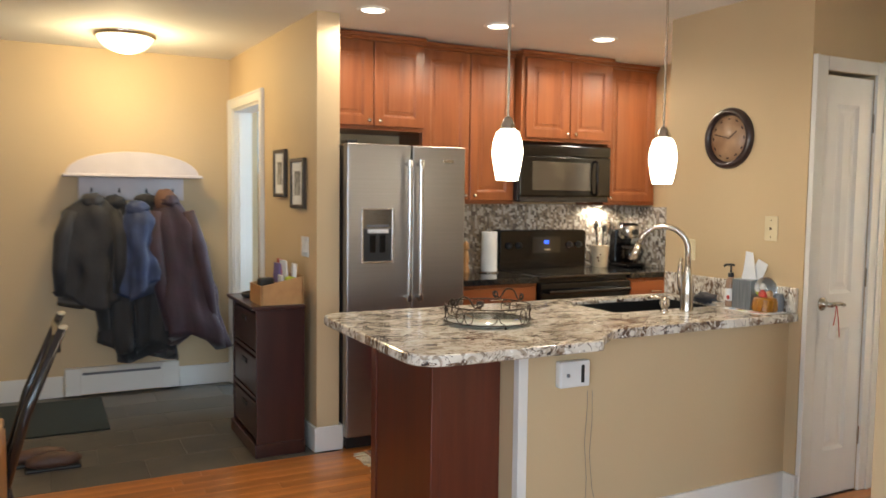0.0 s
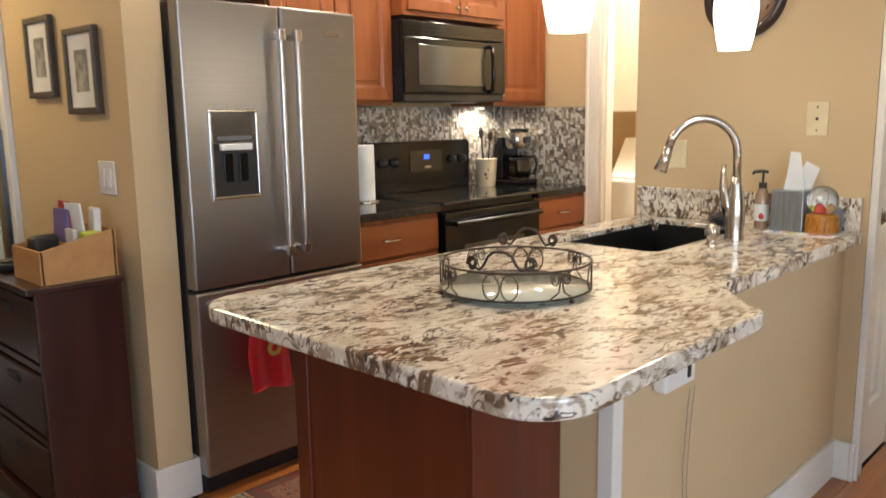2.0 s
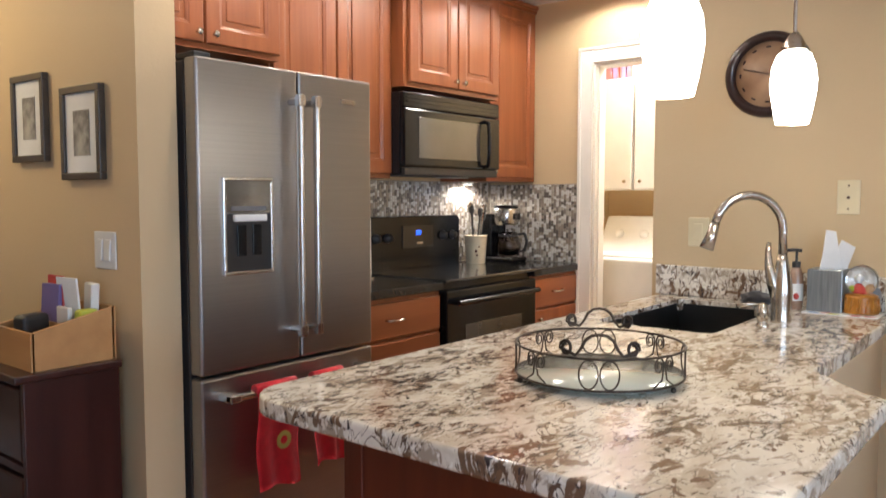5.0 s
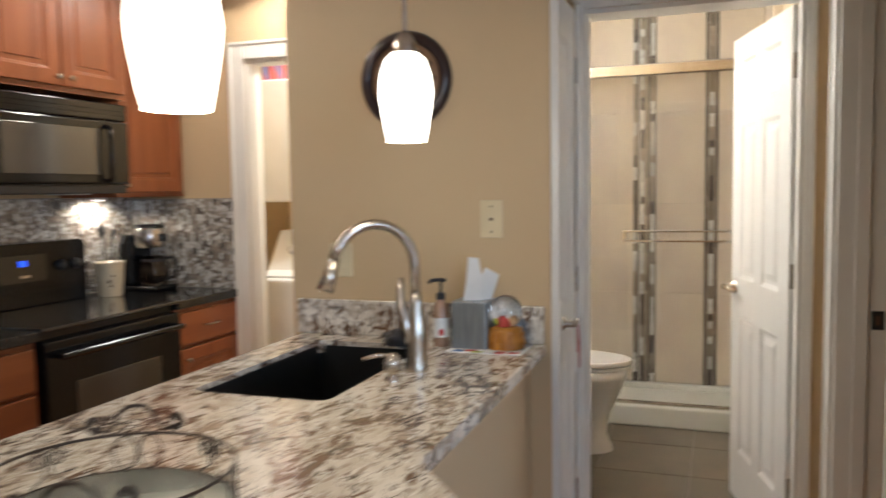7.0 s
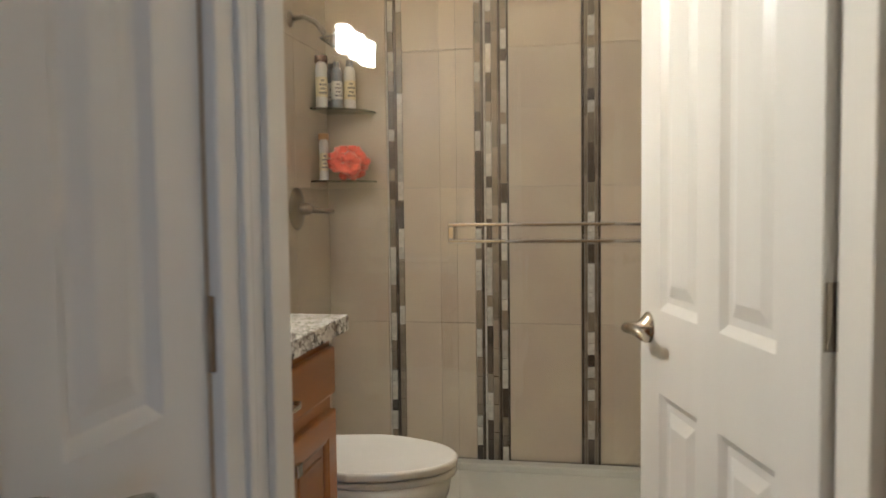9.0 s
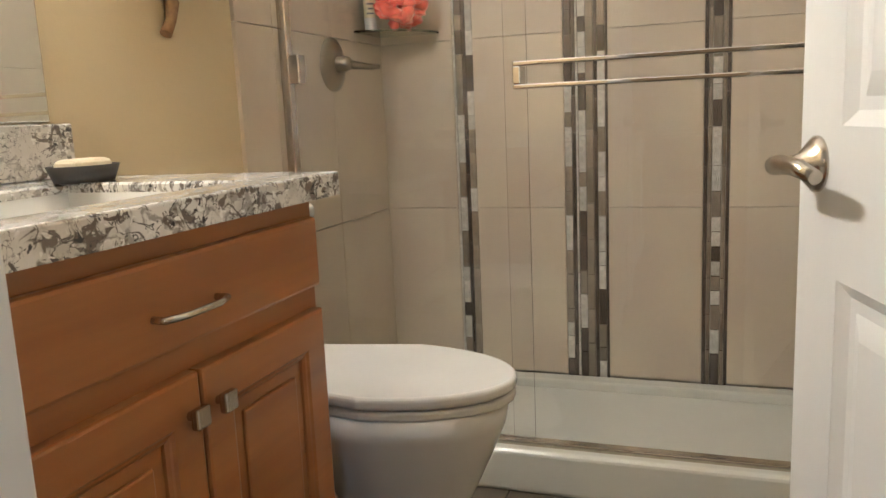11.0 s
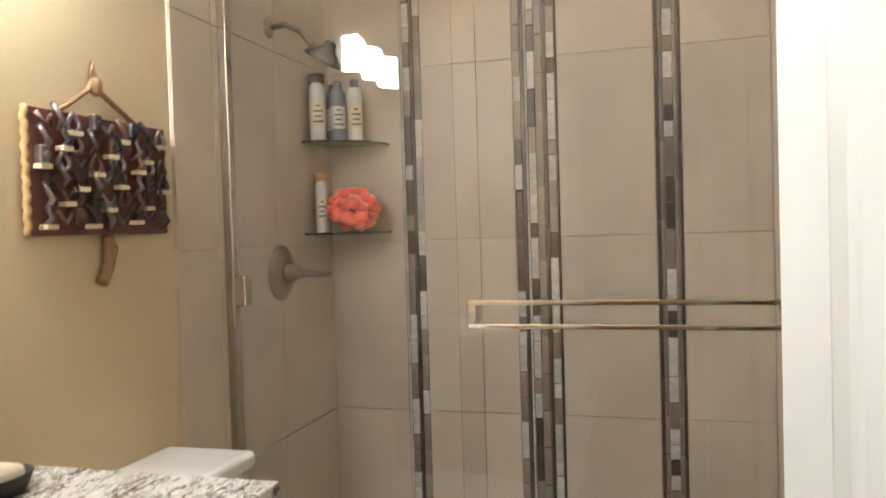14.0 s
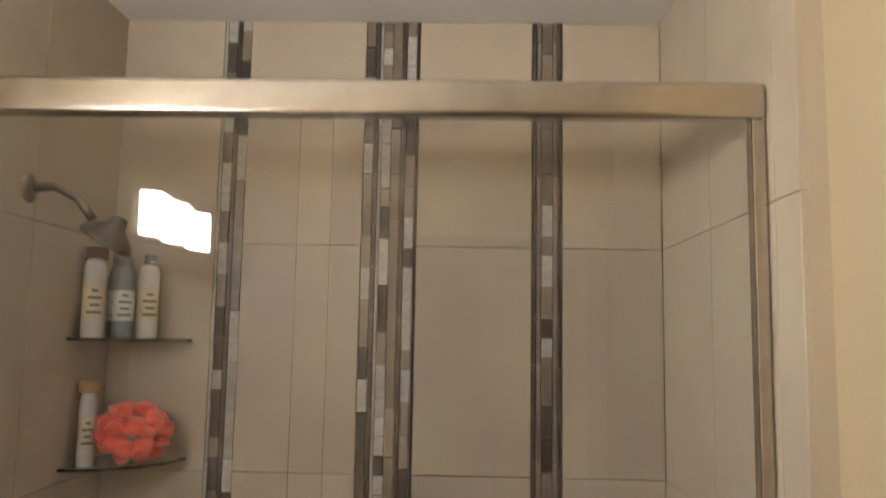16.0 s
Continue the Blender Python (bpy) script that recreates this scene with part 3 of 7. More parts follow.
def jamb_x(name, x0, x1, y0, y1, h, t=0.018, stop=True):
    """Lining of an opening through a wall that faces along x, with a stop strip."""
    xm = (x0 + x1) / 2
    b = Build().box(x0 - 0.002, x1 + 0.002, y0, y0 + t, 0, h, 0.002).box(x0 - 0.002, x1 + 0.002, y1 - t, y1, 0, h, 0.002).box(x0 - 0.002, x1 + 0.002, y0 + t, y1 - t, h - t, h, 0.002)
    b.box(xm - 0.03, xm + 0.01, y1 - t - 0.011, y1 - t, 0, h - t, 0.002)
    if stop:
        b.box(xm - 0.03, xm + 0.01, y0 + t, y0 + t + 0.011, 0, h - t, 0.002)
    return structure(name, b, "trim_white", "white painted door lining with stop strip", "trim")


def jamb_y(name, y0, y1, x0, x1, h, t=0.018):
    ym = (y0 + y1) / 2
    b = Build().box(x0, x0 + t, y0 - 0.002, y1 + 0.002, 0, h, 0.002).box(x1 - t, x1, y0 - 0.002, y1 + 0.002, 0, h, 0.002).box(x0 + t, x1 - t, y0 - 0.002, y1 + 0.002, h - t, h, 0.002)
    b.box(x1 - t - 0.011, x1 - t, ym - 0.02, ym + 0.02, 0, h - t, 0.002)
    return structure(name, b, "trim_white", "white painted door lining with stop strip", "trim")


casing_x("trim_bedroom_door", PX, -1, OD0, OD1, ODH)
jamb_x("trim_bedroom_lining", PX, PE, OD0, OD1, ODH)
casing_x("trim_laundry_door", EX, -1, LD0 + 0.0, LD1, LDH, w=0.085)
jamb_x("trim_laundry_lining", EX, EX + 0.11, LD0, LD1, LDH)
casing_y("trim_closet_door", CS, -1, CD0, CD1, CDH, w=0.062, wl=0.084, wr=0.064)
casing_x("trim_bathroom_door", WX, -1, BD0, BD1 - 0.018, BDH, w=0.07, w0=0.028)
jamb_x("trim_bathroom_lining", WX, WE, BD0, BD1, BDH, stop=False)
casing_y("trim_hall_door", SY, 1, SD0, SD1, 2.05)
jamb_y("trim_hall_lining", SY - 0.14, SY, SD0, SD1, 2.05)


def board(b, x0, x1, y0, y1, h=0.14):
    """A piece of baseboard with a stepped top."""
    b.box(x0, x1, y0, y1, 0, h, 0.004)
    return b


structure("baseboard_column", Build().box(PX - 0.016, PE + 0.016, PY - 0.016, PY, 0, 0.14, 0.004).box(PE, PE + 0.016, PY, PY + 0.5, 0, 0.14, 0.004), "trim_white", "tall white baseboard wrapping the wall end", "baseboard")
structure("baseboard_pictures", Build().box(PX - 0.016, PX, PY - 0.012, OD0 - 0.075, 0, 0.14, 0.004), "trim_white", "tall white baseboard under the two pictures", "baseboard")
structure("baseboard_entry", Build().box(-1.78, 0.52, BY - 0.016, BY, 0, 0.15, 0.004).box(1.30, PX - 0.0, BY - 0.016, BY, 0, 0.15, 0.004), "trim_white", "tall white baseboard along the entry wall", "baseboard")
structure("baseboard_knee", Build().box(2.05, CX - 0.016, 2.640, 2.656, 0, 0.145, 0.004).box(CX - 0.016, CX, CS, 2.656, 0, 0.145, 0.004).box(CX - 0.016, CX + 0.04, CS - 0.016, CS, 0, 0.145, 0.004), "trim_white", "white baseboard along the half wall and corner", "baseboard")
structure("baseboard_hall", Build().box(2.86, SD0 - 0.075, SY, SY + 0.016, 0, 0.14, 0.004), "trim_white", "white baseboard along the hall", "baseboard")

# ---- kitchen: large pieces ----
# half wall under the counter with a white corner strip
structure("wall_knee", Build().box(2.05, CX, 2.656, 2.80, 0, 0.874), "wall_paint", "tan painted half wall under the granite counter", "wall")
structure("trim_knee_corner", Build().box(2.046, 2.088, 2.652, 2.656, 0.145, 0.872, 0.001).box(2.046, 2.05, 2.656, 2.69, 0, 0.872, 0.001), "trim_white", "white corner strip on the half wall end", "trim")


def counter_outline():
    o = []
    o += arc(1.60, 3.36, 0.10, 180, 90, 6)                      # northwest corner
    o += [(CX - 0.002, 3.46), (CX - 0.002, 2.605)]
    o += [(2.50, 2.605)] + arc(2.50, 2.505, 0.10, 90, 135, 4)
    o += arc(2.25, 2.465, 0.045, 0, -90, 5)
    o += arc(1.62, 2.54, 0.12, -90, -180, 7)
    return o


SINK = (2.765, 3.44, 2.955, 3.335)
counter = thing("granite_counter", "cream, grey and brown speckled granite counter on peninsula", "counter", (2.4, 2.9, 0.875))
_b = Build().prism(counter_outline(), 0.875, 0.915, 0.008, seg=3)
top = part("countertop", _b, "granite", counter)
_c = Build().box(SINK[0], SINK[1], SINK[2], SINK[3], 0.80, 1.0, 0.03).mesh("cut", "granite")
_cut = new("cut", _c)
_cut.parent = counter
_cut.matrix_parent_inverse = BASE[counter].inverted()
_mod = top.modifiers.new("hole", "BOOLEAN")
_mod.object, _mod.solver = _cut, "EXACT"
bpy.context.view_layer.update()
_dg = bpy.context.evaluated_depsgraph_get()
_new = bpy.data.meshes.new_from_object(top.evaluated_get(_dg))
top.modifiers.clear()
top.data = _new
bpy.data.objects.remove(_cut)
part("backsplash_strip", Build().box(CX - 0.022, CX - 0.001, CS + 0.02, 3.475, 0.916, 1.034, 0.003), "granite", counter)

sink = thing("kitchen_sink", "black composite sink sunk in the granite counter", "sink", (3.08, 3.14, 0.68))
x0, x1, y0, y1 = SINK
part("basin", Build().box(x0 - 0.012, x0 + 0.004, y0 - 0.012, y1 + 0.012, 0.68, 0.90).box(x1 - 0.004, x1 + 0.012, y0 - 0.012, y1 + 0.012, 0.68, 0.90)
     .box(x0, x1, y0 - 0.012, y0 + 0.004, 0.68, 0.90).box(x0, x1, y1 - 0.004, y1 + 0.012, 0.68, 0.90).box(x0 - 0.012, x1 + 0.012, y0 - 0.012, y1 + 0.012, 0.67, 0.682), "sink_black", sink)
part("drain", Build().lathe([(0.0, 0), (0.045, 0), (0.045, 0.004), (0.03, 0.006), (0.0, 0.003)], m=pose(3.08, 3.14, 0.682)), "steel", sink)

pen = thing("peninsula_cabinet", "dark cherry end cabinet under the granite counter", "cabinet", (1.9, 3.1, 0))
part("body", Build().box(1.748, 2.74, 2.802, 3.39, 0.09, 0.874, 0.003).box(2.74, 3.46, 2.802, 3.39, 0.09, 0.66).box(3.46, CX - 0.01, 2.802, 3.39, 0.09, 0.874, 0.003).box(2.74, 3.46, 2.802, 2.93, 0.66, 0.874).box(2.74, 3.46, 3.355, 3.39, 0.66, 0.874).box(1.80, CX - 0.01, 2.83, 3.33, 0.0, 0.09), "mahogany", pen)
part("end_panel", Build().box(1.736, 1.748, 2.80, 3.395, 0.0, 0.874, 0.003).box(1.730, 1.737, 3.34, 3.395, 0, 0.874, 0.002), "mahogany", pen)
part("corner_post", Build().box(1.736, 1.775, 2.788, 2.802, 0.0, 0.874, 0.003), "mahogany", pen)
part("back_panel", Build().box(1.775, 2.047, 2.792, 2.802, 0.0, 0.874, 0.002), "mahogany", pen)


def raised_door(parent, x0, x1, z0, z1, y, material="cherry", panel="cherry", knob=None, knob_mat="nickel", rail=0.062, t=0.02):
    """A raised-panel cabinet door facing -y."""
    r = rail
    b = Build().ring(x0, x1, z0, z1, [(0, y), (0, y - t + 0.005), (0.0015, y - t + 0.0015), (0.005, y - t), (r - 0.004, y - t), (r, y - t + 0.003), (r + 0.004, y - t + 0.004), (r + 0.009, y - t + 0.007), (r + 0.011, y - t + 0.012), (r + 0.011, y)])
    d = part("door", b, material, parent)
    part("panel", Build().box(x0 + rail + 0.002, x1 - rail - 0.002, y - t + 0.011, y - 0.001, z0 + rail + 0.002, z1 - rail - 0.002).box(x0 + rail + 0.03, x1 - rail - 0.03, y - t + 0.006, y - t + 0.012, z0 + rail + 0.03, z1 - rail - 0.03, 0.004), panel, d)
    if knob:
        kx, kz = knob
        if material == "vanity_wood":
            kb = Build().cyl((kx, y - t, kz), (kx, y - t - 0.014, kz), 0.006, seg=10).box(kx - 0.014, kx + 0.014, y - t - 0.024, y - t - 0.012, kz - 0.014, kz + 0.014, 0.003)
        else:
            kb = Build().lathe([(0.005, 0), (0.005, 0.012), (0.009, 0.016), (0.013, 0.022), (0.011, 0.027), (0.0, 0.029)], seg=14, m=pose(kx, y - t, kz, 90, 0, 0))
        part("knob", kb, knob_mat, d)
    return d


def bow_handle(x, z, y, w=0.10, r=0.005):
    return Build().tube([(x - w / 2, y, z), (x - w / 2, y - 0.018, z), (x - w / 4, y - 0.028, z), (x + w / 4, y - 0.028, z), (x + w / 2, y - 0.018, z), (x + w / 2, y, z)], r, seg=8)


def upper_cabinet(label, x0, x1, z0, z1, y, doors, crown=True, knob_dx=0.03):
    c = thing("wall_cabinet", label, "cabinet", ((x0 + x1) / 2, NY, z0), "cherry wall cabinets")
    part("body", Build().box(x0, x1, y, NY - 0.002, z0, z1, 0.002), "cherry", c)
    part("bottom_rail", Build().box(x0, x1, y - 0.004, y + 0.002, z0, z0 + 0.028), "cherry_h", c)
    part("top_rail", Build().box(x0, x1, y - 0.004, y + 0.002, z1 - 0.06, z1), "cherry_h", c)
    if crown:
        part("crown", Build().box(x0 - 0.006, x1 + 0.006, y - 0.030, NY - 0.002, z1 - 0.030, z1 - 0.004, 0.008).box(x0 - 0.002, x1 + 0.002, y - 0.018, NY - 0.002, z1 - 0.05, z1 - 0.03, 0.004), "cherry_h", c)
    for dx0, dx1, side in doors:
        raised_door(c, dx0, dx1, z0 + 0.022, z1 - 0.055, y - 0.003, knob=(dx1 - knob_dx if side == "r" else dx0 + knob_dx, z0 + 0.055))
    return c


upper_cabinet("cherry wall cabinet with two doors over the fridge", 1.885, 2.588, 1.845, H - 0.004, 4.66, [(1.90, 2.232, "r"), (2.242, 2.58, "l")])
upper_cabinet("tall cherry wall cabinet with two plain doors", 2.592, 3.308, 1.393, H - 0.004, 4.73, [(2.60, 2.947, "r"), (2.957, 3.30, "l")])
upper_cabinet("deeper cherry cabinet with two doors over the microwave", 3.312, 4.084, 1.826, H - 0.002, 4.645, [(3.340, 3.702, "r"), (3.710, 4.062, "l")])
upper_cabinet("narrow cherry wall cabinet beside the microwave", 4.088, EX - 0.002, 1.39, H - 0.004, 4.73, [(4.10, 4.555, "l")])

# fridge
FX0, FX1, FY, FH = 1.905, 2.648, 4.205, 1.73
fr = thing("refrigerator", "stainless steel bottom-freezer fridge with paired bar handles", "refrigerator", (2.27, 4.6, 0))
part("body", Build().box(FX0 + 0.004, FX1 - 0.004, FY + 0.068, NY - 0.03, 0.012, FH - 0.008, 0.004), "fridge_side", fr, "dark grey cabinet side")
SEAM = 0.752
FM = 2.30
for nm, a, c in (("left_door", FX0, FM - 0.003), ("right_door", FM + 0.003, FX1)):
    d = part(nm, Build().box(a, c, FY, FY + 0.062, SEAM + 0.004, FH, 0.010, 3), "steel", fr)
    hx = FM - 0.035 if nm == "left_door" else FM + 0.035
    hb = Build().cyl((hx, FY - 0.052, 0.84), (hx, FY - 0.052, 1.645), 0.0125, seg=16).box(hx - 0.014, hx + 0.014, FY - 0.064, FY - 0.040, 1.605, 1.645, 0.004).box(hx - 0.014, hx + 0.014, FY - 0.064, FY - 0.040, 0.84, 0.88, 0.004).cyl((hx, FY - 0.045, 1.622), (hx, FY + 0.002, 1.622), 0.011, seg=12).cyl((hx, FY - 0.045, 0.862), (hx, FY + 0.002, 0.862), 0.011, seg=12)
    part("handle", hb, "steel_polished", d, "polished bar handle")
    if nm == "left_door":
        dz0, dz1, dx0, dx1 = 1.062, 1.371, 1.991, 2.185
        part("dispenser_frame", Build().box(dx0, dx1, FY - 0.008, FY + 0.002, dz1 - 0.012, dz1, 0.003).box(dx0, dx1, FY - 0.008, FY + 0.002, dz0, dz0 + 0.012, 0.003)
             .box(dx0, dx0 + 0.012, FY - 0.008, FY + 0.002, dz0 + 0.012, dz1 - 0.012, 0.003).box(dx1 - 0.012, dx1, FY - 0.008, FY + 0.002, dz0 + 0.012, dz1 - 0.012, 0.003), "steel_polished", d)
        # flat plate on the door; the cavity's shade is only in its dark colour
        part("dispenser_recess", Build().box(dx0 + 0.012, dx1 - 0.012, FY - 0.003, FY + 0.001, dz0 + 0.012, dz1 - 0.115), "black_matte", d)
        part("control_panel", Build().box(dx0 + 0.012, dx1 - 0.012, FY - 0.005, FY + 0.001, dz1 - 0.113, dz1 - 0.012), "dispenser_panel", d)
        part("button_strip", Build().box(dx0 + 0.03, dx1 - 0.03, FY - 0.007, FY - 0.004, dz1 - 0.106, dz1 - 0.092, 0.001), "plastic_grey", d)
        # white bar at the chute, a highlight painted as colour
        part("ice_chute", Build().box(dx0 + 0.035, dx1 - 0.035, FY - 0.020, FY - 0.003, dz1 - 0.140, dz1 - 0.118, 0.004), "paper_white", d)
        part("paddle", Build().box(dx0 + 0.05, dx0 + 0.085, FY - 0.008, FY - 0.003, dz0 + 0.06, dz1 - 0.15, 0.002).box(dx1 - 0.085, dx1 - 0.05, FY - 0.008, FY - 0.003, dz0 + 0.06, dz1 - 0.15, 0.002), "black_gloss", d)
    else:
        part("badge", Build().box(2.497, 2.565, FY - 0.003, FY + 0.001, 1.637, 1.655, 0.001), "steel_polished", d)
fd = part("freezer_drawer", Build().box(FX0, FX1, FY, FY + 0.062, 0.075, SEAM - 0.004, 0.010, 3), "steel", fr)
part("handle", Build().cyl((FX0 + 0.06, FY - 0.052, 0.685), (FX1 - 0.06, FY - 0.052, 0.685), 0.0125, seg=16).box(FX0 + 0.06, FX0 + 0.10, FY - 0.066, FY + 0.002, 0.672, 0.698, 0.004).box(FX1 - 0.10, FX1 - 0.06, FY - 0.066, FY + 0.002, 0.672, 0.698, 0.004), "steel_polished", fd, "polished bar handle")
part("toe_grille", Build().box(FX0 + 0.02, FX1 - 0.02, FY + 0.05, FY + 0.09, 0.0, 0.07), "black_matte", fr)
part("hinge_cover", Build().box(FX0 + 0.01, FX0 + 0.07, FY + 0.02, FY + 0.12, FH, FH + 0.018, 0.004), "black_matte", fr)

# microwave over the range
mw = thing("microwave", "black over-the-range microwave under the cherry cabinet", "microwave", (3.73, 4.85, 1.4))
MX0, MX1, MY, MZ0, MZ1 = 3.300, 4.075, 4.625, 1.415, 1.803
part("body", Build().box(MX0, MX1, MY + 0.03, NY - 0.01, MZ0, MZ1, 0.004), "black_gloss", mw)
part("vent_grille", Build().box(MX0, MX1, MY + 0.005, MY + 0.03, MZ1 - 0.075, MZ1, 0.006).box(MX0 + 0.02, MX1 - 0.02, MY, MY + 0.006, MZ1 - 0.03, MZ1 - 0.022).box(MX0 + 0.02, MX1 - 0.02, MY, MY + 0.006, MZ1 - 0.05, MZ1 - 0.042), "black_gloss", mw)
md = part("door", Build().box(MX0, MX1 - 0.0, MY, MY + 0.03, MZ0 + 0.035, MZ1 - 0.078, 0.008), "black_gloss", mw)
part("window", Build().box(MX0 + 0.10, MX1 - 0.18, MY - 0.003, MY + 0.004, MZ0 + 0.075, MZ1 - 0.115, 0.002), "mw_window", md)
part("handle", Build().tube([(MX1 - 0.145, MY, 1.46), (MX1 - 0.145, MY - 0.03, 1.47), (MX1 - 0.15, MY - 0.04, 1.53), (MX1 - 0.15, MY - 0.04, 1.62), (MX1 - 0.145, MY - 0.03, 1.69), (MX1 - 0.145, MY, 1.70)], 0.011, seg=10), "black_gloss", md)
part("bottom_vent", Build().box(MX0 + 0.01, MX1 - 0.01, MY + 0.01, MY + 0.3, MZ0 - 0.006, MZ0 + 0.03, 0.004), "black_matte", mw)
part("lamp_lens", Build().box(3.86, 4.02, 4.80, 4.90, MZ0 - 0.010, MZ0 - 0.004, 0.001), "plastic_white", mw)

# range
rg = thing("range", "black electric range with raised back panel", "stove", (3.72, 4.7, 0))
RX0, RX1, RY = 3.328, 4.088, 4.40
part("body", Build().box(RX0, RX1, RY + 0.03, NY - 0.02, 0.02, 0.905, 0.004), "black_gloss", rg)
part("cooktop", Build().box(RX0 - 0.003, RX1 + 0.003, RY - 0.005, NY - 0.12, 0.906, 0.922, 0.005), "black_glass", rg)
bk = part("back_panel", Build().prism([(RX0, 0.922), (RX1, 0.922), (RX1, 1.18), (RX1 - 0.02, 1.20), (RX0 + 0.02, 1.20), (RX0, 1.18)], 4.915, NY - 0.03, 0.004, axis="y"), "black_gloss", rg)
part("display", Build().box(3.60, 3.85, 4.910, 4.916, 1.03, 1.15, 0.001), "black_glass", bk)
part("clock_digits", Build().box(3.705, 3.745, 4.908, 4.911, 1.10, 1.125), "display_blue", bk, "glowing blue digits")
part("label_plate", Build().box(3.71, 3.76, 4.908, 4.911, 1.05, 1.062), "steel_polished", bk)
for kx in (3.40, 3.485, 3.935, 4.02):
    part("knob", Build().lathe([(0.026, 0), (0.026, 0.006), (0.021, 0.010), (0.019, 0.026), (0.0, 0.028)], seg=18, m=pose(kx, 4.915, 1.09, 90, 0, 0)), "black_matte", bk)
od = part("oven_door", Build().box(RX0, RX1, RY - 0.008, RY + 0.03, 0.22, 0.87, 0.008), "black_gloss", rg)
part("oven_window", Build().box(RX0 + 0.14, RX1 - 0.14, RY - 0.011, RY - 0.006, 0.42, 0.70, 0.002), "mw_window", od)
part("handle", Build().cyl((RX0 + 0.04, RY - 0.05, 0.815), (RX1 - 0.04, RY - 0.05, 0.815), 0.013, seg=14).box(RX0 + 0.05, RX0 + 0.08, RY - 0.055, RY - 0.006, 0.803, 0.827, 0.003).box(RX1 - 0.08, RX1 - 0.05, RY - 0.055, RY - 0.006, 0.803, 0.827, 0.003), "black_gloss", od)
part("storage_drawer", Build().box(RX0, RX1, RY - 0.006, RY + 0.03, 0.04, 0.21, 0.006), "black_gloss", rg)


def base_cabinet(label, x0, x1):
    c = thing("base_cabinet", label, "cabinet", ((x0 + x1) / 2, 4.7, 0), "cherry base cabinets")
    part("body", Build().box(x0, x1, 4.435, NY - 0.01, 0.10, 0.874, 0.002).box(x0, x1, 4.50, NY - 0.01, 0.0, 0.10), "cherry", c)
    d = part("drawer", Build().box(x0 + 0.015, x1 - 0.015, 4.413, 4.434, 0.70, 0.855, 0.006), "cherry_h", c)
    part("pull", bow_handle((x0 + x1) / 2, 0.78, 4.413), "nickel", d)
    if x1 - x0 > 0.55:
        d2 = part("drawer", Build().box(x0 + 0.015, x1 - 0.015, 4.413, 4.434, 0.42, 0.685, 0.006), "cherry_h", c)
        part("pull", bow_handle((x0 + x1) / 2, 0.56, 4.413), "nickel", d2)
        d3 = part("drawer", Build().box(x0 + 0.015, x1 - 0.015, 4.413, 4.434, 0.12, 0.405, 0.006), "cherry_h", c)
        part("pull", bow_handle((x0 + x1) / 2, 0.27, 4.413), "nickel", d3)
    else:
        raised_door(c, x0 + 0.015, x1 - 0.015, 0.12, 0.685, 4.434, knob=(x0 + 0.05, 0.635))
    return c


base_cabinet("cherry base cabinet with three drawers beside the fridge", 2.665, 3.322)
base_cabinet("narrow cherry base cabinet with drawer and door", 4.094, EX - 0.003)
for nm, a, b in (("dark_counter", 2.66, 3.324), ("dark_counter", 4.092, EX - 0.001)):
    single(nm, Build().box(a, b, 4.405, NY - 0.012, 0.876, 0.915, 0.005), "black_stone", "polished black stone counter beside the range", "counter", "black counters")

# ---- doors ----


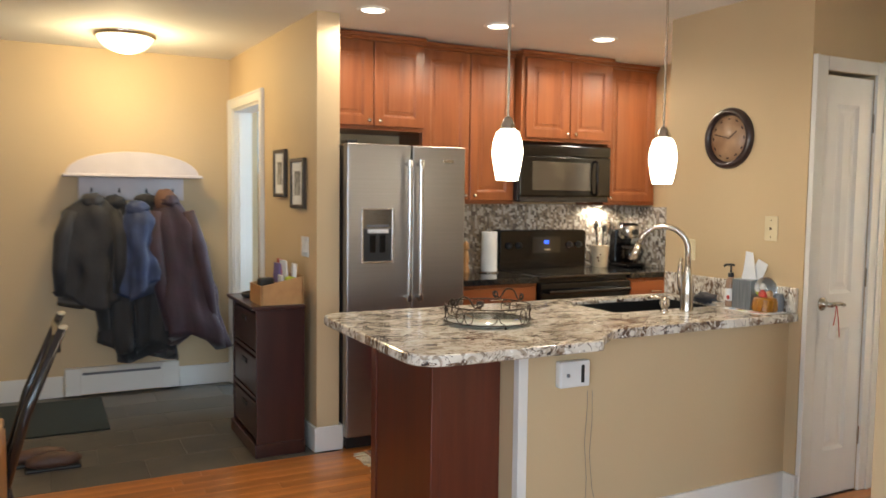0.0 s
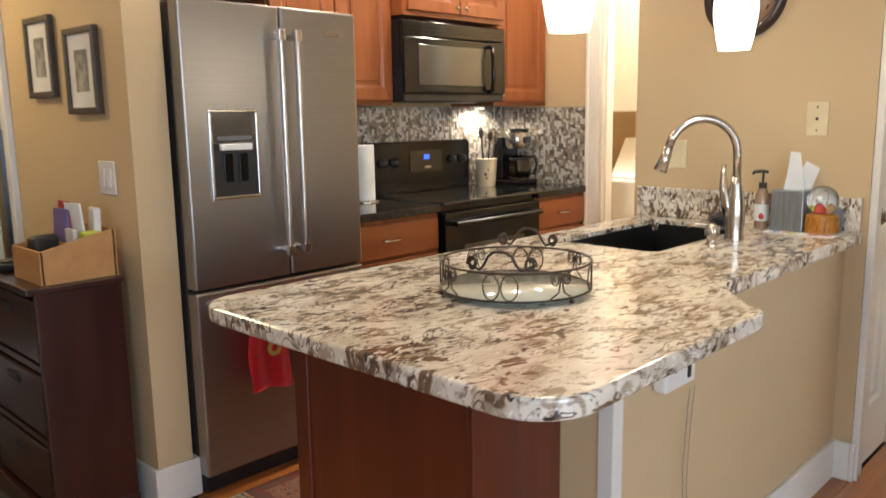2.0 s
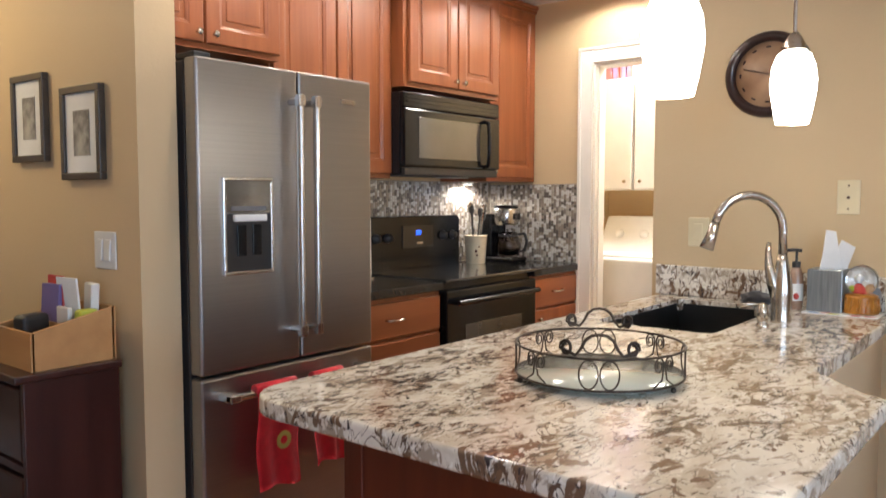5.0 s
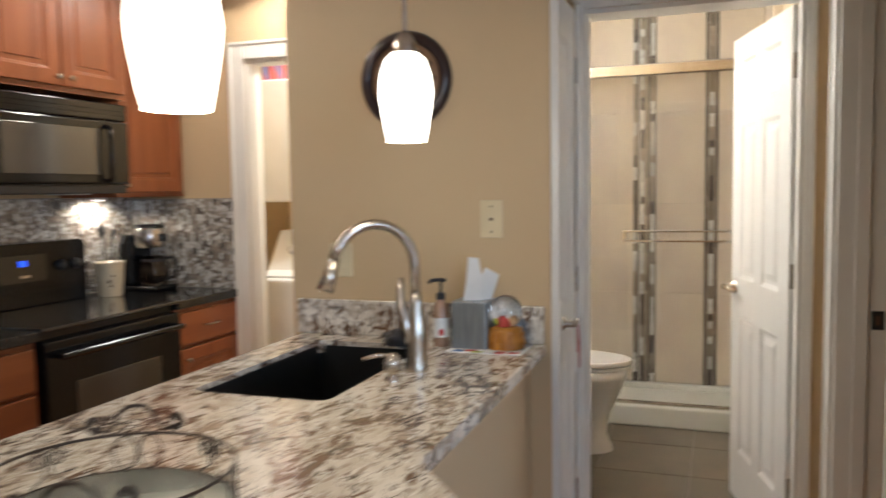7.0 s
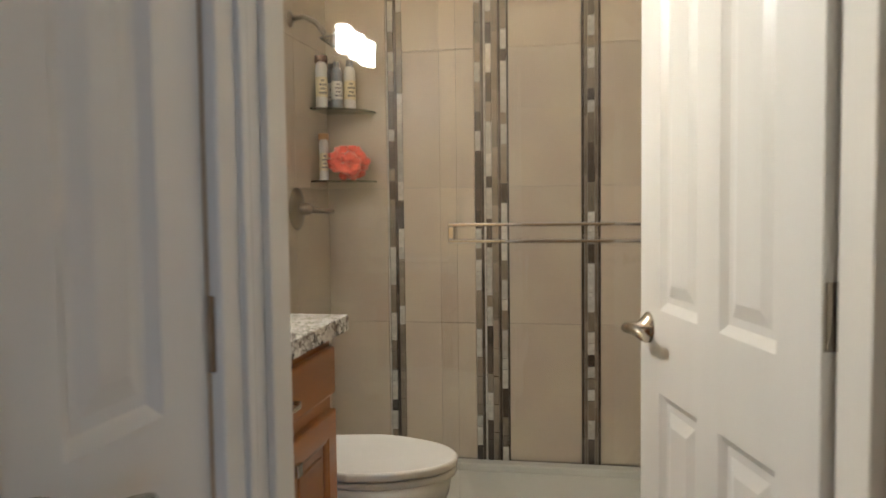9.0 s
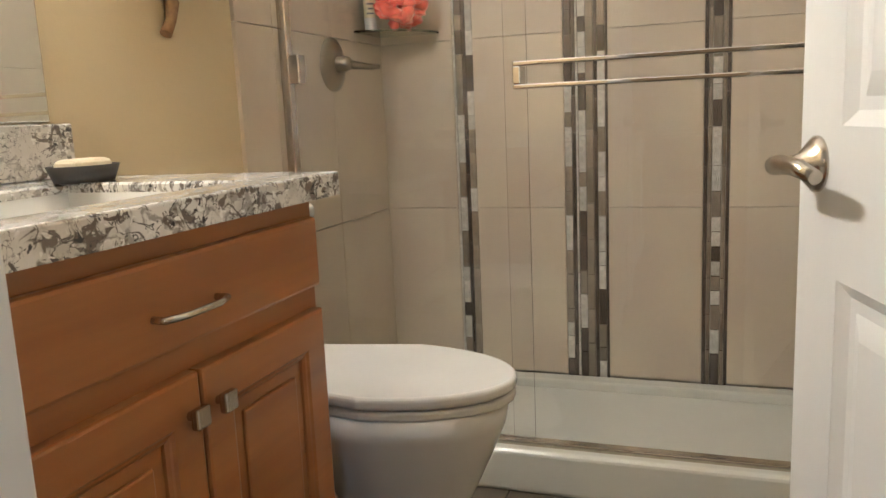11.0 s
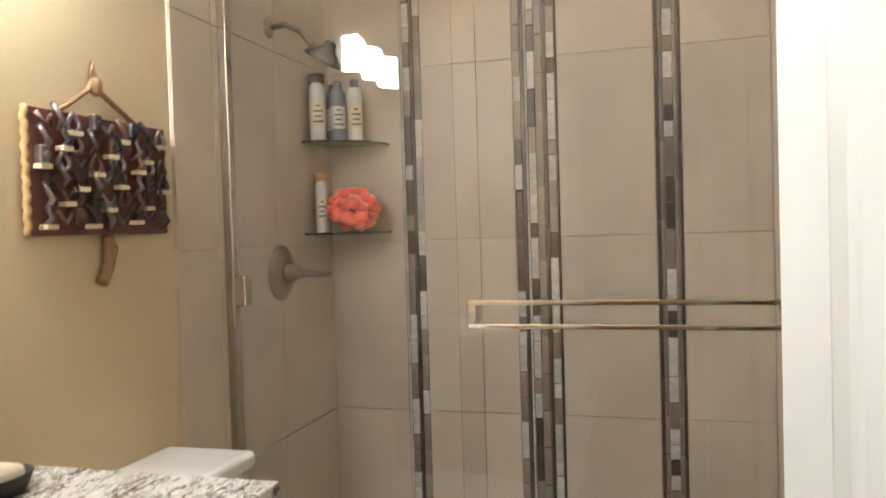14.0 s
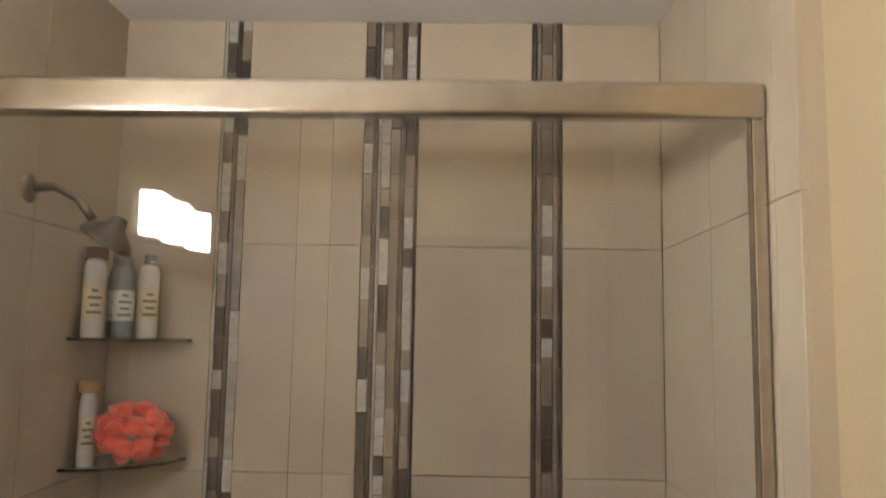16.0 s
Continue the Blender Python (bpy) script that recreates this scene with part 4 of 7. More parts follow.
def panel_door(name, label, w, h, m, columns=2, handle=True, t=0.035, wide_hinge=False):
    """A moulded panel door; hinge at x=0, leaf along +x, faces along -y and +y."""
    d = thing(name, label, "door")
    d.matrix_world = m
    BASE[d] = Matrix()
    if columns == 2:
        cols = [(0.115, w / 2 - 0.045), (w / 2 + 0.045, w - 0.115)]
    else:
        cols = [(0.10, w - 0.10)]
    rows = [(0.23, 0.83), (1.00, 1.66), (1.74, 1.93)] if columns == 2 else [(0.23, 0.83), (1.00, 1.90)]
    b = Build()
    xs = [0.0] + [v for c in cols for v in c] + [w]
    zs = [0.008] + [v for r in rows for v in r] + [h]
    for i in range(len(xs) - 1):
        for k in range(len(zs) - 1):
            if not (i % 2 == 1 and k % 2 == 1):
                b.box(xs[i], xs[i + 1], -t, 0, zs[k], zs[k + 1])
    bmesh.ops.remove_doubles(b.bm, verts=b.bm.verts, dist=0.0005)
    leaf = part("leaf", b, "door_white", d)
    for c0, c1 in cols:
        for z0, z1 in rows:
            pb = Build()
            for y0, s in ((-t, 1), (0.0, -1)):
                a, bb, q = y0 + s * 0.010, y0 + s * 0.0005, y0 + s * 0.003
                g = bmesh.new()
                rings = []
                for ins, yy in ((0.0, bb), (0.016, a), (0.030, a), (0.055, q)):
                    rings.append([g.verts.new((x, yy, z)) for x, z in ((c0 + ins, z0 + ins), (c1 - ins, z0 + ins), (c1 - ins, z1 - ins), (c0 + ins, z1 - ins))])
                for p, r in zip(rings, rings[1:]):
                    for k in range(4):
                        g.faces.new((p[k], p[(k + 1) % 4], r[(k + 1) % 4], r[k]))
                g.faces.new(rings[-1])
                bmesh.ops.recalc_face_normals(g, faces=g.faces)
                pb.add(g)
            part("panel", pb, "door_white", leaf)
    if handle:
        hx, hz = w - 0.052, 0.955
        for s in (-1, 1):
            yb = -t if s < 0 else 0.0
            hb = Build().lathe([(0.033, 0), (0.033, 0.004), (0.026, 0.010), (0.013, 0.022), (0.011, 0.03), (0.011, 0.05), (0, 0.05)], seg=24, m=pose(hx, yb, hz, 90 if s < 0 else -90, 0, 0))
            yo = yb + s * 0.048
            hb.tube([(hx, yo, hz), (hx - 0.03, yo + s * 0.004, hz + 0.004), (hx - 0.07, yo, hz + 0.002), (hx - 0.105, yo - s * 0.006, hz - 0.006)], 0.010, radii=[0.012, 0.011, 0.010, 0.008], seg=12)
            part("lever", hb, "nickel", leaf, "brushed nickel lever")
    for hz in (0.28, 1.07, 1.82):
        if wide_hinge:
            part("hinge", Build().box(-0.004, 0.0, -0.031, -0.003, hz - 0.045, hz + 0.045, 0.0015).box(-0.004, -0.001, -0.064, -0.036, hz - 0.045, hz + 0.045, 0.001).cyl((-0.004, -0.034, hz - 0.047), (-0.004, -0.034, hz + 0.047), 0.006, seg=12), "nickel_dark", d, "dark nickel butt hinge")
        else:
            part("hinge", Build().cyl((-0.004, 0.004, hz - 0.045), (-0.004, 0.004, hz + 0.045), 0.007, seg=12).box(-0.003, 0.0, -0.03, 0.002, hz - 0.045, hz + 0.045), "nickel", d)
    return d


# closet door: hinged at its east edge, shut, facing south
closet = panel_door("door_closet", "shut narrow white panel door with lever handle", CD1 - CD0 - 0.003, 2.03, pose(CD1 - 0.0015, CS + 0.002, 0, 0, 0, 180) @ Matrix.Diagonal((1, 1, 1, 1)), columns=1)
# bathroom door: open into the bathroom
bathdoor = panel_door("door_bathroom", "open white six-panel door with brushed nickel lever", 0.70, 2.03, pose(WE + 0.006, 1.859, 0, 0, 0, 14.9), columns=2, wide_hinge=True)

# ---- bathroom: large pieces ----
# vanity
VX0, VX1, VY, VZ = WE + 0.004, 5.008, 2.765, 0.905
va = thing("vanity_cabinet", "honey-cherry vanity with one false drawer and two doors", "cabinet", (4.6, 3.0, 0))
part("body", Build().box(VX0, VX1, VY + 0.02, BN - 0.003, 0.10, 0.765, 0.002).box(VX0, VX1, VY + 0.02, 2.815, 0.765, VZ).box(4.895, VX1, 2.815, BN - 0.003, 0.765, VZ).box(VX0, 4.365, 2.815, BN - 0.003, 0.765, VZ).box(VX0, VX1 - 0.0, VY + 0.07, BN - 0.003, 0, 0.10), "vanity_wood", va)
dr = part("drawer_front", Build().box(4.32, VX1 - 0.014, VY, VY + 0.021, 0.757, 0.874, 0.006), "vanity_wood", va)
part("pull", bow_handle(4.642, 0.805, VY, 0.125), "nickel", dr)
vm = (4.32 + VX1 - 0.014) / 2
raised_door(va, 4.32, vm - 0.003, 0.13, 0.718, VY + 0.02, "vanity_wood", "vanity_wood", (vm - 0.03, 0.667), t=0.02)
raised_door(va, vm + 0.003, VX1 - 0.014, 0.13, 0.718, VY + 0.02, "vanity_wood", "vanity_wood", (vm + 0.03, 0.667), t=0.02)
vt = thing("bathroom_counter", "speckled granite vanity top with white undermount basin", "counter", (4.6, 3.0, VZ))


def slab_with_hole(outer, hole, z0, z1, e=0.004):
    """A flat slab with a rounded upper edge and one rectangular opening."""
    def loop(r, i, z):
        return [(r[0] + i, r[2] + i, z), (r[1] - i, r[2] + i, z), (r[1] - i, r[3] - i, z), (r[0] + i, r[3] - i, z)]
    b = bmesh.new()
    loops = [[b.verts.new(p) for p in ps] for ps in (loop(outer, 0, z0), loop(outer, 0, z1 - e), loop(outer, e * 0.3, z1 - e * 0.3), loop(outer, e, z1), loop(hole, -e, z1), loop(hole, 0, z1 - e), loop(hole, 0, z0))]
    for p, q in zip(loops, loops[1:] + loops[:1]):
        for k in range(4):
            b.faces.new((p[k], p[(k + 1) % 4], q[(k + 1) % 4], q[k]))
    bmesh.ops.recalc_face_normals(b, faces=b.faces)
    return Build().add(b)


part("slab", slab_with_hole((VX0, 5.045, 2.745, BN - 0.003), (4.38, 4.88, 2.83, 3.17), VZ, 0.945), "granite_fine", vt)
part("back_strip", Build().box(VX0, 5.03, BN - 0.024, BN - 0.003, 0.946, 1.046, 0.003), "granite_fine", vt)


def tub(x0, x1, y0, y1, z0, z1, taper=0.04, t=0.012):
    """An open hollow basin with sloping sides and a thick rim."""
    b = bmesh.new()
    rings = []
    for ins, z in ((-t, z1), (-t + taper, z0 - t), (taper + 0.02, z0), (taper, z0 + 0.02), (0.0, z1)):
        rings.append([b.verts.new((x, y, z)) for x, y in ((x0 + ins, y0 + ins), (x1 - ins, y0 + ins), (x1 - ins, y1 - ins), (x0 + ins, y1 - ins))])
    for p, q in zip(rings, rings[1:] + rings[:1]):
        if p is rings[1]:
            b.faces.new(p)
            b.faces.new(q)
            continue
        for k in range(4):
            b.faces.new((p[k], p[(k + 1) % 4], q[(k + 1) % 4], q[k]))
    bmesh.ops.recalc_face_normals(b, faces=b.faces)
    return Build().add(b)


part("basin", tub(4.378, 4.882, 2.828, 3.172, 0.79, 0.935), "porcelain", vt, "white basin")
bf = thing("bathroom_faucet", "chrome hoop faucet with two levers behind the basin", "faucet", (4.63, 3.225, 0.945))
part("base", Build().lathe([(0.027, 0), (0.027, 0.01), (0.016, 0.022), (0.014, 0.06), (0, 0.062)], seg=20, m=pose(4.63, 3.225, 0.9455)), "chrome", bf)
part("spout", Build().tube([(4.63, 3.225, 1.0), (4.63, 3.225, 1.09)] + [(4.63, 3.17 + 0.055 * math.cos(radians(a)), 1.09 + 0.055 * math.sin(radians(a))) for a in range(20, 181, 20)] + [(4.63, 3.115, 1.07)], 0.009, seg=12), "chrome", bf)
for lx in (4.53, 4.73):
    part("tap_handle", Build().lathe([(0.022, 0), (0.022, 0.008), (0.014, 0.018), (0.012, 0.045), (0, 0.047)], seg=18, m=pose(lx, 3.225, 0.9455)).tube([(lx, 3.225, 0.988), (lx + (0.05 if lx > 4.63 else -0.05), 3.215, 0.997)], 0.006, seg=8), "chrome", bf)
wo = thing("vanity_outlet", "white double outlet plate beside the mirror", "outlet", (WE, 3.245, 1.145))
part("plate", Build().box(WE + 0.0005, WE + 0.007, 3.172, 3.300, 1.085, 1.205, 0.003), "plastic_white", wo)
for yy in (3.205, 3.267):
    part("socket", Build().box(WE + 0.006, WE + 0.010, yy - 0.017, yy + 0.017, 1.112, 1.178, 0.002), "plastic_white", wo)
mi = thing("vanity_mirror", "plain frameless mirror above the vanity", "mirror", (4.6, BN, 1.4))
part("glass", Build().box(VX0 + 0.01, 4.995, BN - 0.008, BN - 0.002, 1.050, 1.86, 0.002), "mirror", mi)

# toilet
TX = 5.335
to = thing("toilet", "white porcelain toilet with closed lid", "toilet", (TX, 3.0, 0))


def oval(cx, yb, yf, w, n=28):
    """An egg outline from the back line yb to the front yf."""
    o = [(cx - w * 0.72, yb), (cx + w * 0.72, yb)]
    cy = yb - (yb - yf) * 0.42
    for k in range(n + 1):
        a = radians(-8 - 164 * k / n)
        o.append((cx + w * math.cos(a), cy + (cy - yf) * math.sin(a)))
    return o


part("bowl", Build().lathe([(0.125, 0.0), (0.120, 0.03), (0.098, 0.10), (0.108, 0.19), (0.150, 0.31), (0.176, 0.395), (0.182, 0.445), (0.0, 0.445)], squash=1.36, m=pose(TX, 2.785, 0.0)).box(TX - 0.10, TX + 0.10, 2.90, 3.22, 0.0, 0.36, 0.03, 4), "porcelain", to)
part("seat", Build().prism(oval(TX, 3.06, 2.523, 0.186), 0.447, 0.467, 0.006), "porcelain", to)
part("lid", Build().prism(oval(TX, 3.07, 2.520, 0.190), 0.470, 0.497, 0.009, seg=3), "porcelain", to)
part("tank", Build().box(TX - 0.215, TX + 0.215, 3.09, BN - 0.006, 0.37, 0.79, 0.025, 4), "porcelain", to)
part("tank_lid", Build().box(TX - 0.228, TX + 0.228, 3.075, BN - 0.004, 0.79, 0.832, 0.016, 4), "porcelain", to)
part("flush_lever", Build().tube([(TX - 0.15, 3.09, 0.69), (TX - 0.15, 3.072, 0.69), (TX - 0.10, 3.066, 0.685), (TX - 0.07, 3.066, 0.68)], 0.006, seg=8), "chrome", to)

# shower
GX = 5.84
sp = thing("shower_pan", "off-white acrylic shower base with raised front curb", "shower pan", (6.2, 2.5, 0))
part("curb", Build().box(5.79, 5.90, 1.836, BN - 0.013, 0.0, 0.125, 0.014, 3), "acrylic", sp)
part("tray", Build().box(5.89, BX - 0.002, 1.836, BN - 0.013, 0.0, 0.055).box(6.48, BX - 0.002, 1.836, BN - 0.013, 0.05, 0.088, 0.008), "acrylic", sp)
en = thing("shower_enclosure", "clear glass shower screen with brushed nickel frame", "shower screen", (GX, 2.5, 0.12))
part("header", Build().box(GX - 0.022, GX + 0.022, 1.838, BN - 0.013, 2.035, 2.10, 0.008, 3), "nickel", en)
part("sill_track", Build().box(GX - 0.018, GX + 0.018, 1.838, BN - 0.013, 0.125, 0.140, 0.003), "nickel", en)
part("wall_post", Build().box(GX - 0.016, GX + 0.016, BN - 0.040, BN - 0.013, 0.14, 2.036, 0.003), "nickel", en)
part("wall_post", Build().box(GX - 0.016, GX + 0.016, 1.838, 1.862, 0.14, 2.036, 0.003), "nickel", en)
for nm, ga, gb, gx in (("fixed_glass", 2.60, BN - 0.038, GX + 0.008), ("door_glass", 1.86, 2.655, GX - 0.012)):
    g = part(nm, Build().box(gx - 0.003, gx + 0.003, ga, gb, 0.142, 2.033), "clear_glass", en)
    g.visible_shadow = False
BZ = 1.12
br = part("towel_bar", Build().box(GX - 0.075, GX - 0.060, 1.90, 2.618, BZ + 0.022, BZ + 0.034, 0.003).box(GX - 0.075, GX - 0.060, 1.90, 2.618, BZ - 0.034, BZ - 0.022, 0.003)
          .box(GX - 0.075, GX - 0.016, 2.598, 2.618, BZ - 0.022, BZ + 0.022, 0.003).box(GX - 0.075, GX - 0.016, 1.90, 1.922, BZ - 0.022, BZ + 0.022, 0.003), "chrome", en, "twin polished bars")

# ---- lamps that can be seen ----
for px, py in PENDANTS:
    p = thing("pendant_lamp", "lit white glass pendant lamp on a steel stem", "pendant lamp", (px, py, 1.5), "pendants over the counter")
    part("shade", Build().lathe([(0.043, 0.0), (0.050, 0.03), (0.060, 0.09), (0.0615, 0.115), (0.057, 0.155), (0.045, 0.188), (0.028, 0.203), (0.0, 0.205)], seg=32, m=pose(px, py, 1.512)), "pendant_glow", p, "glowing white glass shade")
    part("cap", Build().lathe([(0.030, 0.0), (0.030, 0.015), (0.019, 0.038), (0.010, 0.05), (0, 0.05)], seg=20, m=pose(px, py, 1.712)), "nickel", p)
    part("stem", Build().cyl((px, py, 1.755), (px, py, H - 0.01), 0.0055, seg=10), "nickel", p)
    part("canopy", Build().lathe([(0.06, 0.0), (0.058, -0.015), (0.02, -0.03), (0, -0.03)], seg=24, m=pose(px, py, H - 0.001)), "nickel", p)
for cx, cy in CANS:
    c = thing("recessed_light", "lit recessed ceiling light with white ring", "ceiling light", (cx, cy, H), "recessed kitchen lights")
    part("ring", Build().lathe([(0.062, -0.002), (0.075, -0.010), (0.086, -0.006), (0.088, 0.0)], seg=32, m=pose(cx, cy, H - 0.001)), "trim_white", c)
    part("lens", Build().lathe([(0.0, -0.004), (0.064, -0.004), (0.064, -0.001), (0.0, -0.001)], seg=28, m=pose(cx, cy, H)), "can_glow", c)
dm = thing("dome_light", "lit flush ceiling light with frosted glass bowl", "ceiling light", (0.9, 5.5, H))
part("base", Build().lathe([(0.175, -0.028), (0.185, -0.02), (0.185, 0.0)], seg=32, m=pose(0.9, 5.50, H - 0.001)), "nickel", dm)
part("bowl", Build().lathe([(0.0, -0.125), (0.03, -0.123), (0.085, -0.108), (0.13, -0.08), (0.158, -0.045), (0.165, -0.028)], seg=32, m=pose(0.9, 5.50, H)), "dome_glow", dm, "glowing frosted bowl")

# ---- kitchen things ----
ck = thing("wall_clock", "round clock with dark rim and brown mottled face", "clock", (CX, 3.06, 1.757))
R = pose(CX - 0.001, 3.06, 1.757, 0, -90, 0)
part("rim", Build().lathe([(0.118, 0.006), (0.122, 0.022), (0.135, 0.030), (0.150, 0.022), (0.157, 0.008), (0.157, 0.0)], seg=48, m=R), "clock_rim", ck)
part("face", Build().lathe([(0.0, 0.008), (0.120, 0.008), (0.120, 0.0), (0, 0)], seg=40, m=R), "clock_face", ck)
part("hour_pointer", Build().box(CX - 0.013, CX - 0.011, 3.055, 3.06, 1.757, 1.82, m=pose(CX, 3.06, 1.757, 55, 0, 0) @ pose(-CX, -3.06, -1.757)), "clock_rim", ck)
part("minute_pointer", Build().box(CX - 0.016, CX - 0.014, 3.057, 3.061, 1.757, 1.85, m=pose(CX, 3.06, 1.757, -75, 0, 0) @ pose(-CX, -3.06, -1.757)), "clock_rim", ck)
for k in range(12):
    a = radians(30 * k)
    part("hour_mark", Build().box(-0.003, 0.003, -0.008, 0.008, 0, 0.002, m=pose(CX - 0.009, 3.06 + 0.1 * math.sin(a), 1.757 + 0.1 * math.cos(a), 0, -90, 0) @ pose(0, 0, 0, 0, 0, 30 * k)), "clock_rim", ck)

sw = thing("cable_plate", "ivory wall plate with one small jack", "wall plate", (CX, 2.778, 1.306))
part("plate", Build().box(CX - 0.006, CX - 0.0005, 2.741, 2.815, 1.247, 1.367, 0.003), "plastic_ivory", sw)
part("jack", Build().lathe([(0.0055, 0), (0.005, 0.006), (0, 0.006)], seg=12, m=pose(CX - 0.006, 2.778, 1.306, 0, -90, 0)), "leather", sw)
for sz in (1.347, 1.266):
    part("screw", Build().lathe([(0.0035, 0), (0.003, 0.0015), (0, 0.0015)], seg=10, m=pose(CX - 0.006, 2.778, sz, 0, -90, 0)), "leather", sw)
s2 = thing("wall_plate", "plain ivory wall plate above the backsplash", "wall plate", (CX, 3.31, 1.17))
part("plate", Build().box(CX - 0.006, CX - 0.0005, 3.268, 3.35, 1.112, 1.226, 0.003), "plastic_ivory", s2)
part("rocker", Build().box(CX - 0.009, CX - 0.005, 3.292, 3.326, 1.136, 1.202, 0.002), "plastic_ivory", s2)
ls = thing("light_switch", "white double light switch on yellow wall", "light switch", (PX, 4.42, 1.15))
part("plate", Build().box(PX - 0.006, PX - 0.0005, 4.405, 4.525, 1.088, 1.203, 0.003), "plastic_white", ls)
for yy in (4.443, 4.488):
    part("paddle", Build().box(PX - 0.011, PX - 0.005, yy - 0.014, yy + 0.014, 1.113, 1.178, 0.002, m=pose(PX, yy, 1.15, 0, 4, 0) @ pose(-PX, -yy, -1.15)), "plastic_white", ls)
pk = thing("puck_light", "lit puck light under the narrow cabinet", "cabinet light", (4.26, 4.985, 1.38))
part("housing", Build().lathe([(0.034, 0.0), (0.034, 0.012), (0.0, 0.012)], seg=20, m=pose(4.26, 4.985, 1.377)), "plastic_white", pk)
part("lens", Build().lathe([(0.0, 0.0), (0.028, 0.0), (0.028, 0.002), (0.0, 0.002)], seg=20, m=pose(4.26, 4.985, 1.3745)), "can_glow", pk)
pb = thing("outlet_box", "white plug-in box on the half wall with cords", "outlet", (2.31, 2.65, 0.735))
part("case", Build().box(2.217, 2.364, 2.618, 2.6555, 0.690, 0.797, 0.008), "plastic_white", pb)
part("socket", Build().box(2.318, 2.333, 2.614, 2.619, 0.708, 0.780, 0.002), "black_matte", pb)
part("dial", Build().lathe([(0.008, 0), (0.007, 0.005), (0, 0.005)], seg=12, m=pose(2.255, 2.618, 0.742, 90, 0, 0)), "plastic_grey", pb)
part("cord", Build().tube([(2.36, 2.63, 0.668), (2.37, 2.64, 0.60), (2.362, 2.643, 0.45), (2.375, 2.642, 0.30), (2.365, 2.635, 0.15), (2.40, 2.62, 0.012)], 0.0009, seg=6), "plastic_grey", pb)
part("cord", Build().tube([(2.385, 2.63, 0.668), (2.40, 2.645, 0.55), (2.39, 2.645, 0.40), (2.405, 2.642, 0.25), (2.43, 2.632, 0.15), (2.47, 2.61, 0.012)], 0.0009, seg=6), "plastic_grey", pb)

# faucet
fa = thing("kitchen_faucet", "brushed steel gooseneck faucet with side lever", "faucet", (3.115, 2.866, 0.915))
fx, fy = 3.115, 2.866
part("base", Build().lathe([(0.031, 0), (0.032, 0.010), (0.029, 0.025), (0.032, 0.07), (0.032, 0.11), (0.026, 0.15), (0.018, 0.19), (0.0145, 0.215), (0, 0.215)], seg=28, m=pose(fx, fy, 0.915)), "nickel", fa)
ux, uy = -0.74, 0.67
neck = [(fx, fy, 1.10), (fx, fy, 1.20)] + [(fx + ux * (0.116 - 0.116 * math.cos(radians(a))), fy + uy * (0.116 - 0.116 * math.cos(radians(a))), 1.20 + 0.115 * math.sin(radians(a))) for a in range(15, 166, 15)]
part("neck", Build().tube(neck, 0.0135, seg=14), "nickel", fa)
ex, ey, ez = neck[-1]
part("spray_head", Build().tube([(ex, ey, ez), (ex + ux * 0.012, ey + uy * 0.012, ez - 0.04), (ex + ux * 0.028, ey + uy * 0.028, ez - 0.080)], 0.016, radii=[0.0145, 0.017, 0.022], seg=16), "nickel", fa)
part("lever", Build().tube([(fx - 0.004, fy + 0.006, 0.985), (fx - 0.014, fy + 0.022, 1.035), (fx - 0.014, fy + 0.036, 1.09), (fx - 0.006, fy + 0.042, 1.135), (fx + 0.002, fy + 0.043, 1.165)], 0.01, radii=[0.022, 0.020, 0.014, 0.010, 0.007], seg=14), "nickel", fa)
sd = thing("soap_pump", "brushed steel ridged soap dispenser beside the sink", "soap dispenser", (2.995, 2.885, 0.915))
part("body", Build().lathe([(0.020, 0), (0.020, 0.006), (0.014, 0.012), (0.015, 0.020), (0.021, 0.030), (0.022, 0.048), (0.017, 0.064), (0.008, 0.072), (0, 0.073)], seg=20, m=pose(2.995, 2.885, 0.915)), "nickel", sd)
for k in range(10):
    a = 2 * math.pi * k / 10
    part("ridge", Build().tube([(2.995 + 0.021 * math.cos(a), 2.885 + 0.021 * math.sin(a), 0.946), (2.995 + 0.022 * math.cos(a), 2.885 + 0.022 * math.sin(a), 0.962), (2.995 + 0.016 * math.cos(a), 2.885 + 0.016 * math.sin(a), 0.980)], 0.0022, seg=5), "nickel_dark", sd)
part("spout", Build().tube([(2.995, 2.885, 0.978), (2.972, 2.915, 0.984), (2.948, 2.948, 0.976)], 0.006, seg=8), "nickel", sd)

# things at the wall end of the counter
tb = thing("tissue_box", "silver woven tissue box cover with a white tissue", "tissue box", (3.45, 2.80, 0.915))
part("cover", Build().box(3.41, 3.52, 2.755, 2.867, 0.9155, 1.062, 0.004), "silver_woven", tb)
TSM = pose(3.465, 2.808, -0.004, 0, 0, -62) @ pose(-3.45, -2.80, 0)
part("tissue", Build().prism([(3.41, 1.05), (3.485, 1.05), (3.475, 1.12), (3.462, 1.195), (3.430, 1.20), (3.422, 1.12)], 2.785, 2.792, 0.002, axis="y", m=TSM).prism([(3.44, 1.05), (3.50, 1.05), (3.530, 1.14), (3.485, 1.165), (3.46, 1.11)], 2.80, 2.806, 0.002, axis="y", m=TSM), "paper_white", tb)
gl = thing("snow_globe", "glass globe with tiny figures on an amber carved base", "ornament", (3.455, 2.706, 0.92))
part("base", Build().lathe([(0.054, 0), (0.057, 0.008), (0.052, 0.018), (0.055, 0.030), (0.050, 0.050), (0.052, 0.060), (0.036, 0.066), (0, 0.066)], seg=28, m=pose(3.455, 2.706, 0.9195)), "amber_base", gl)
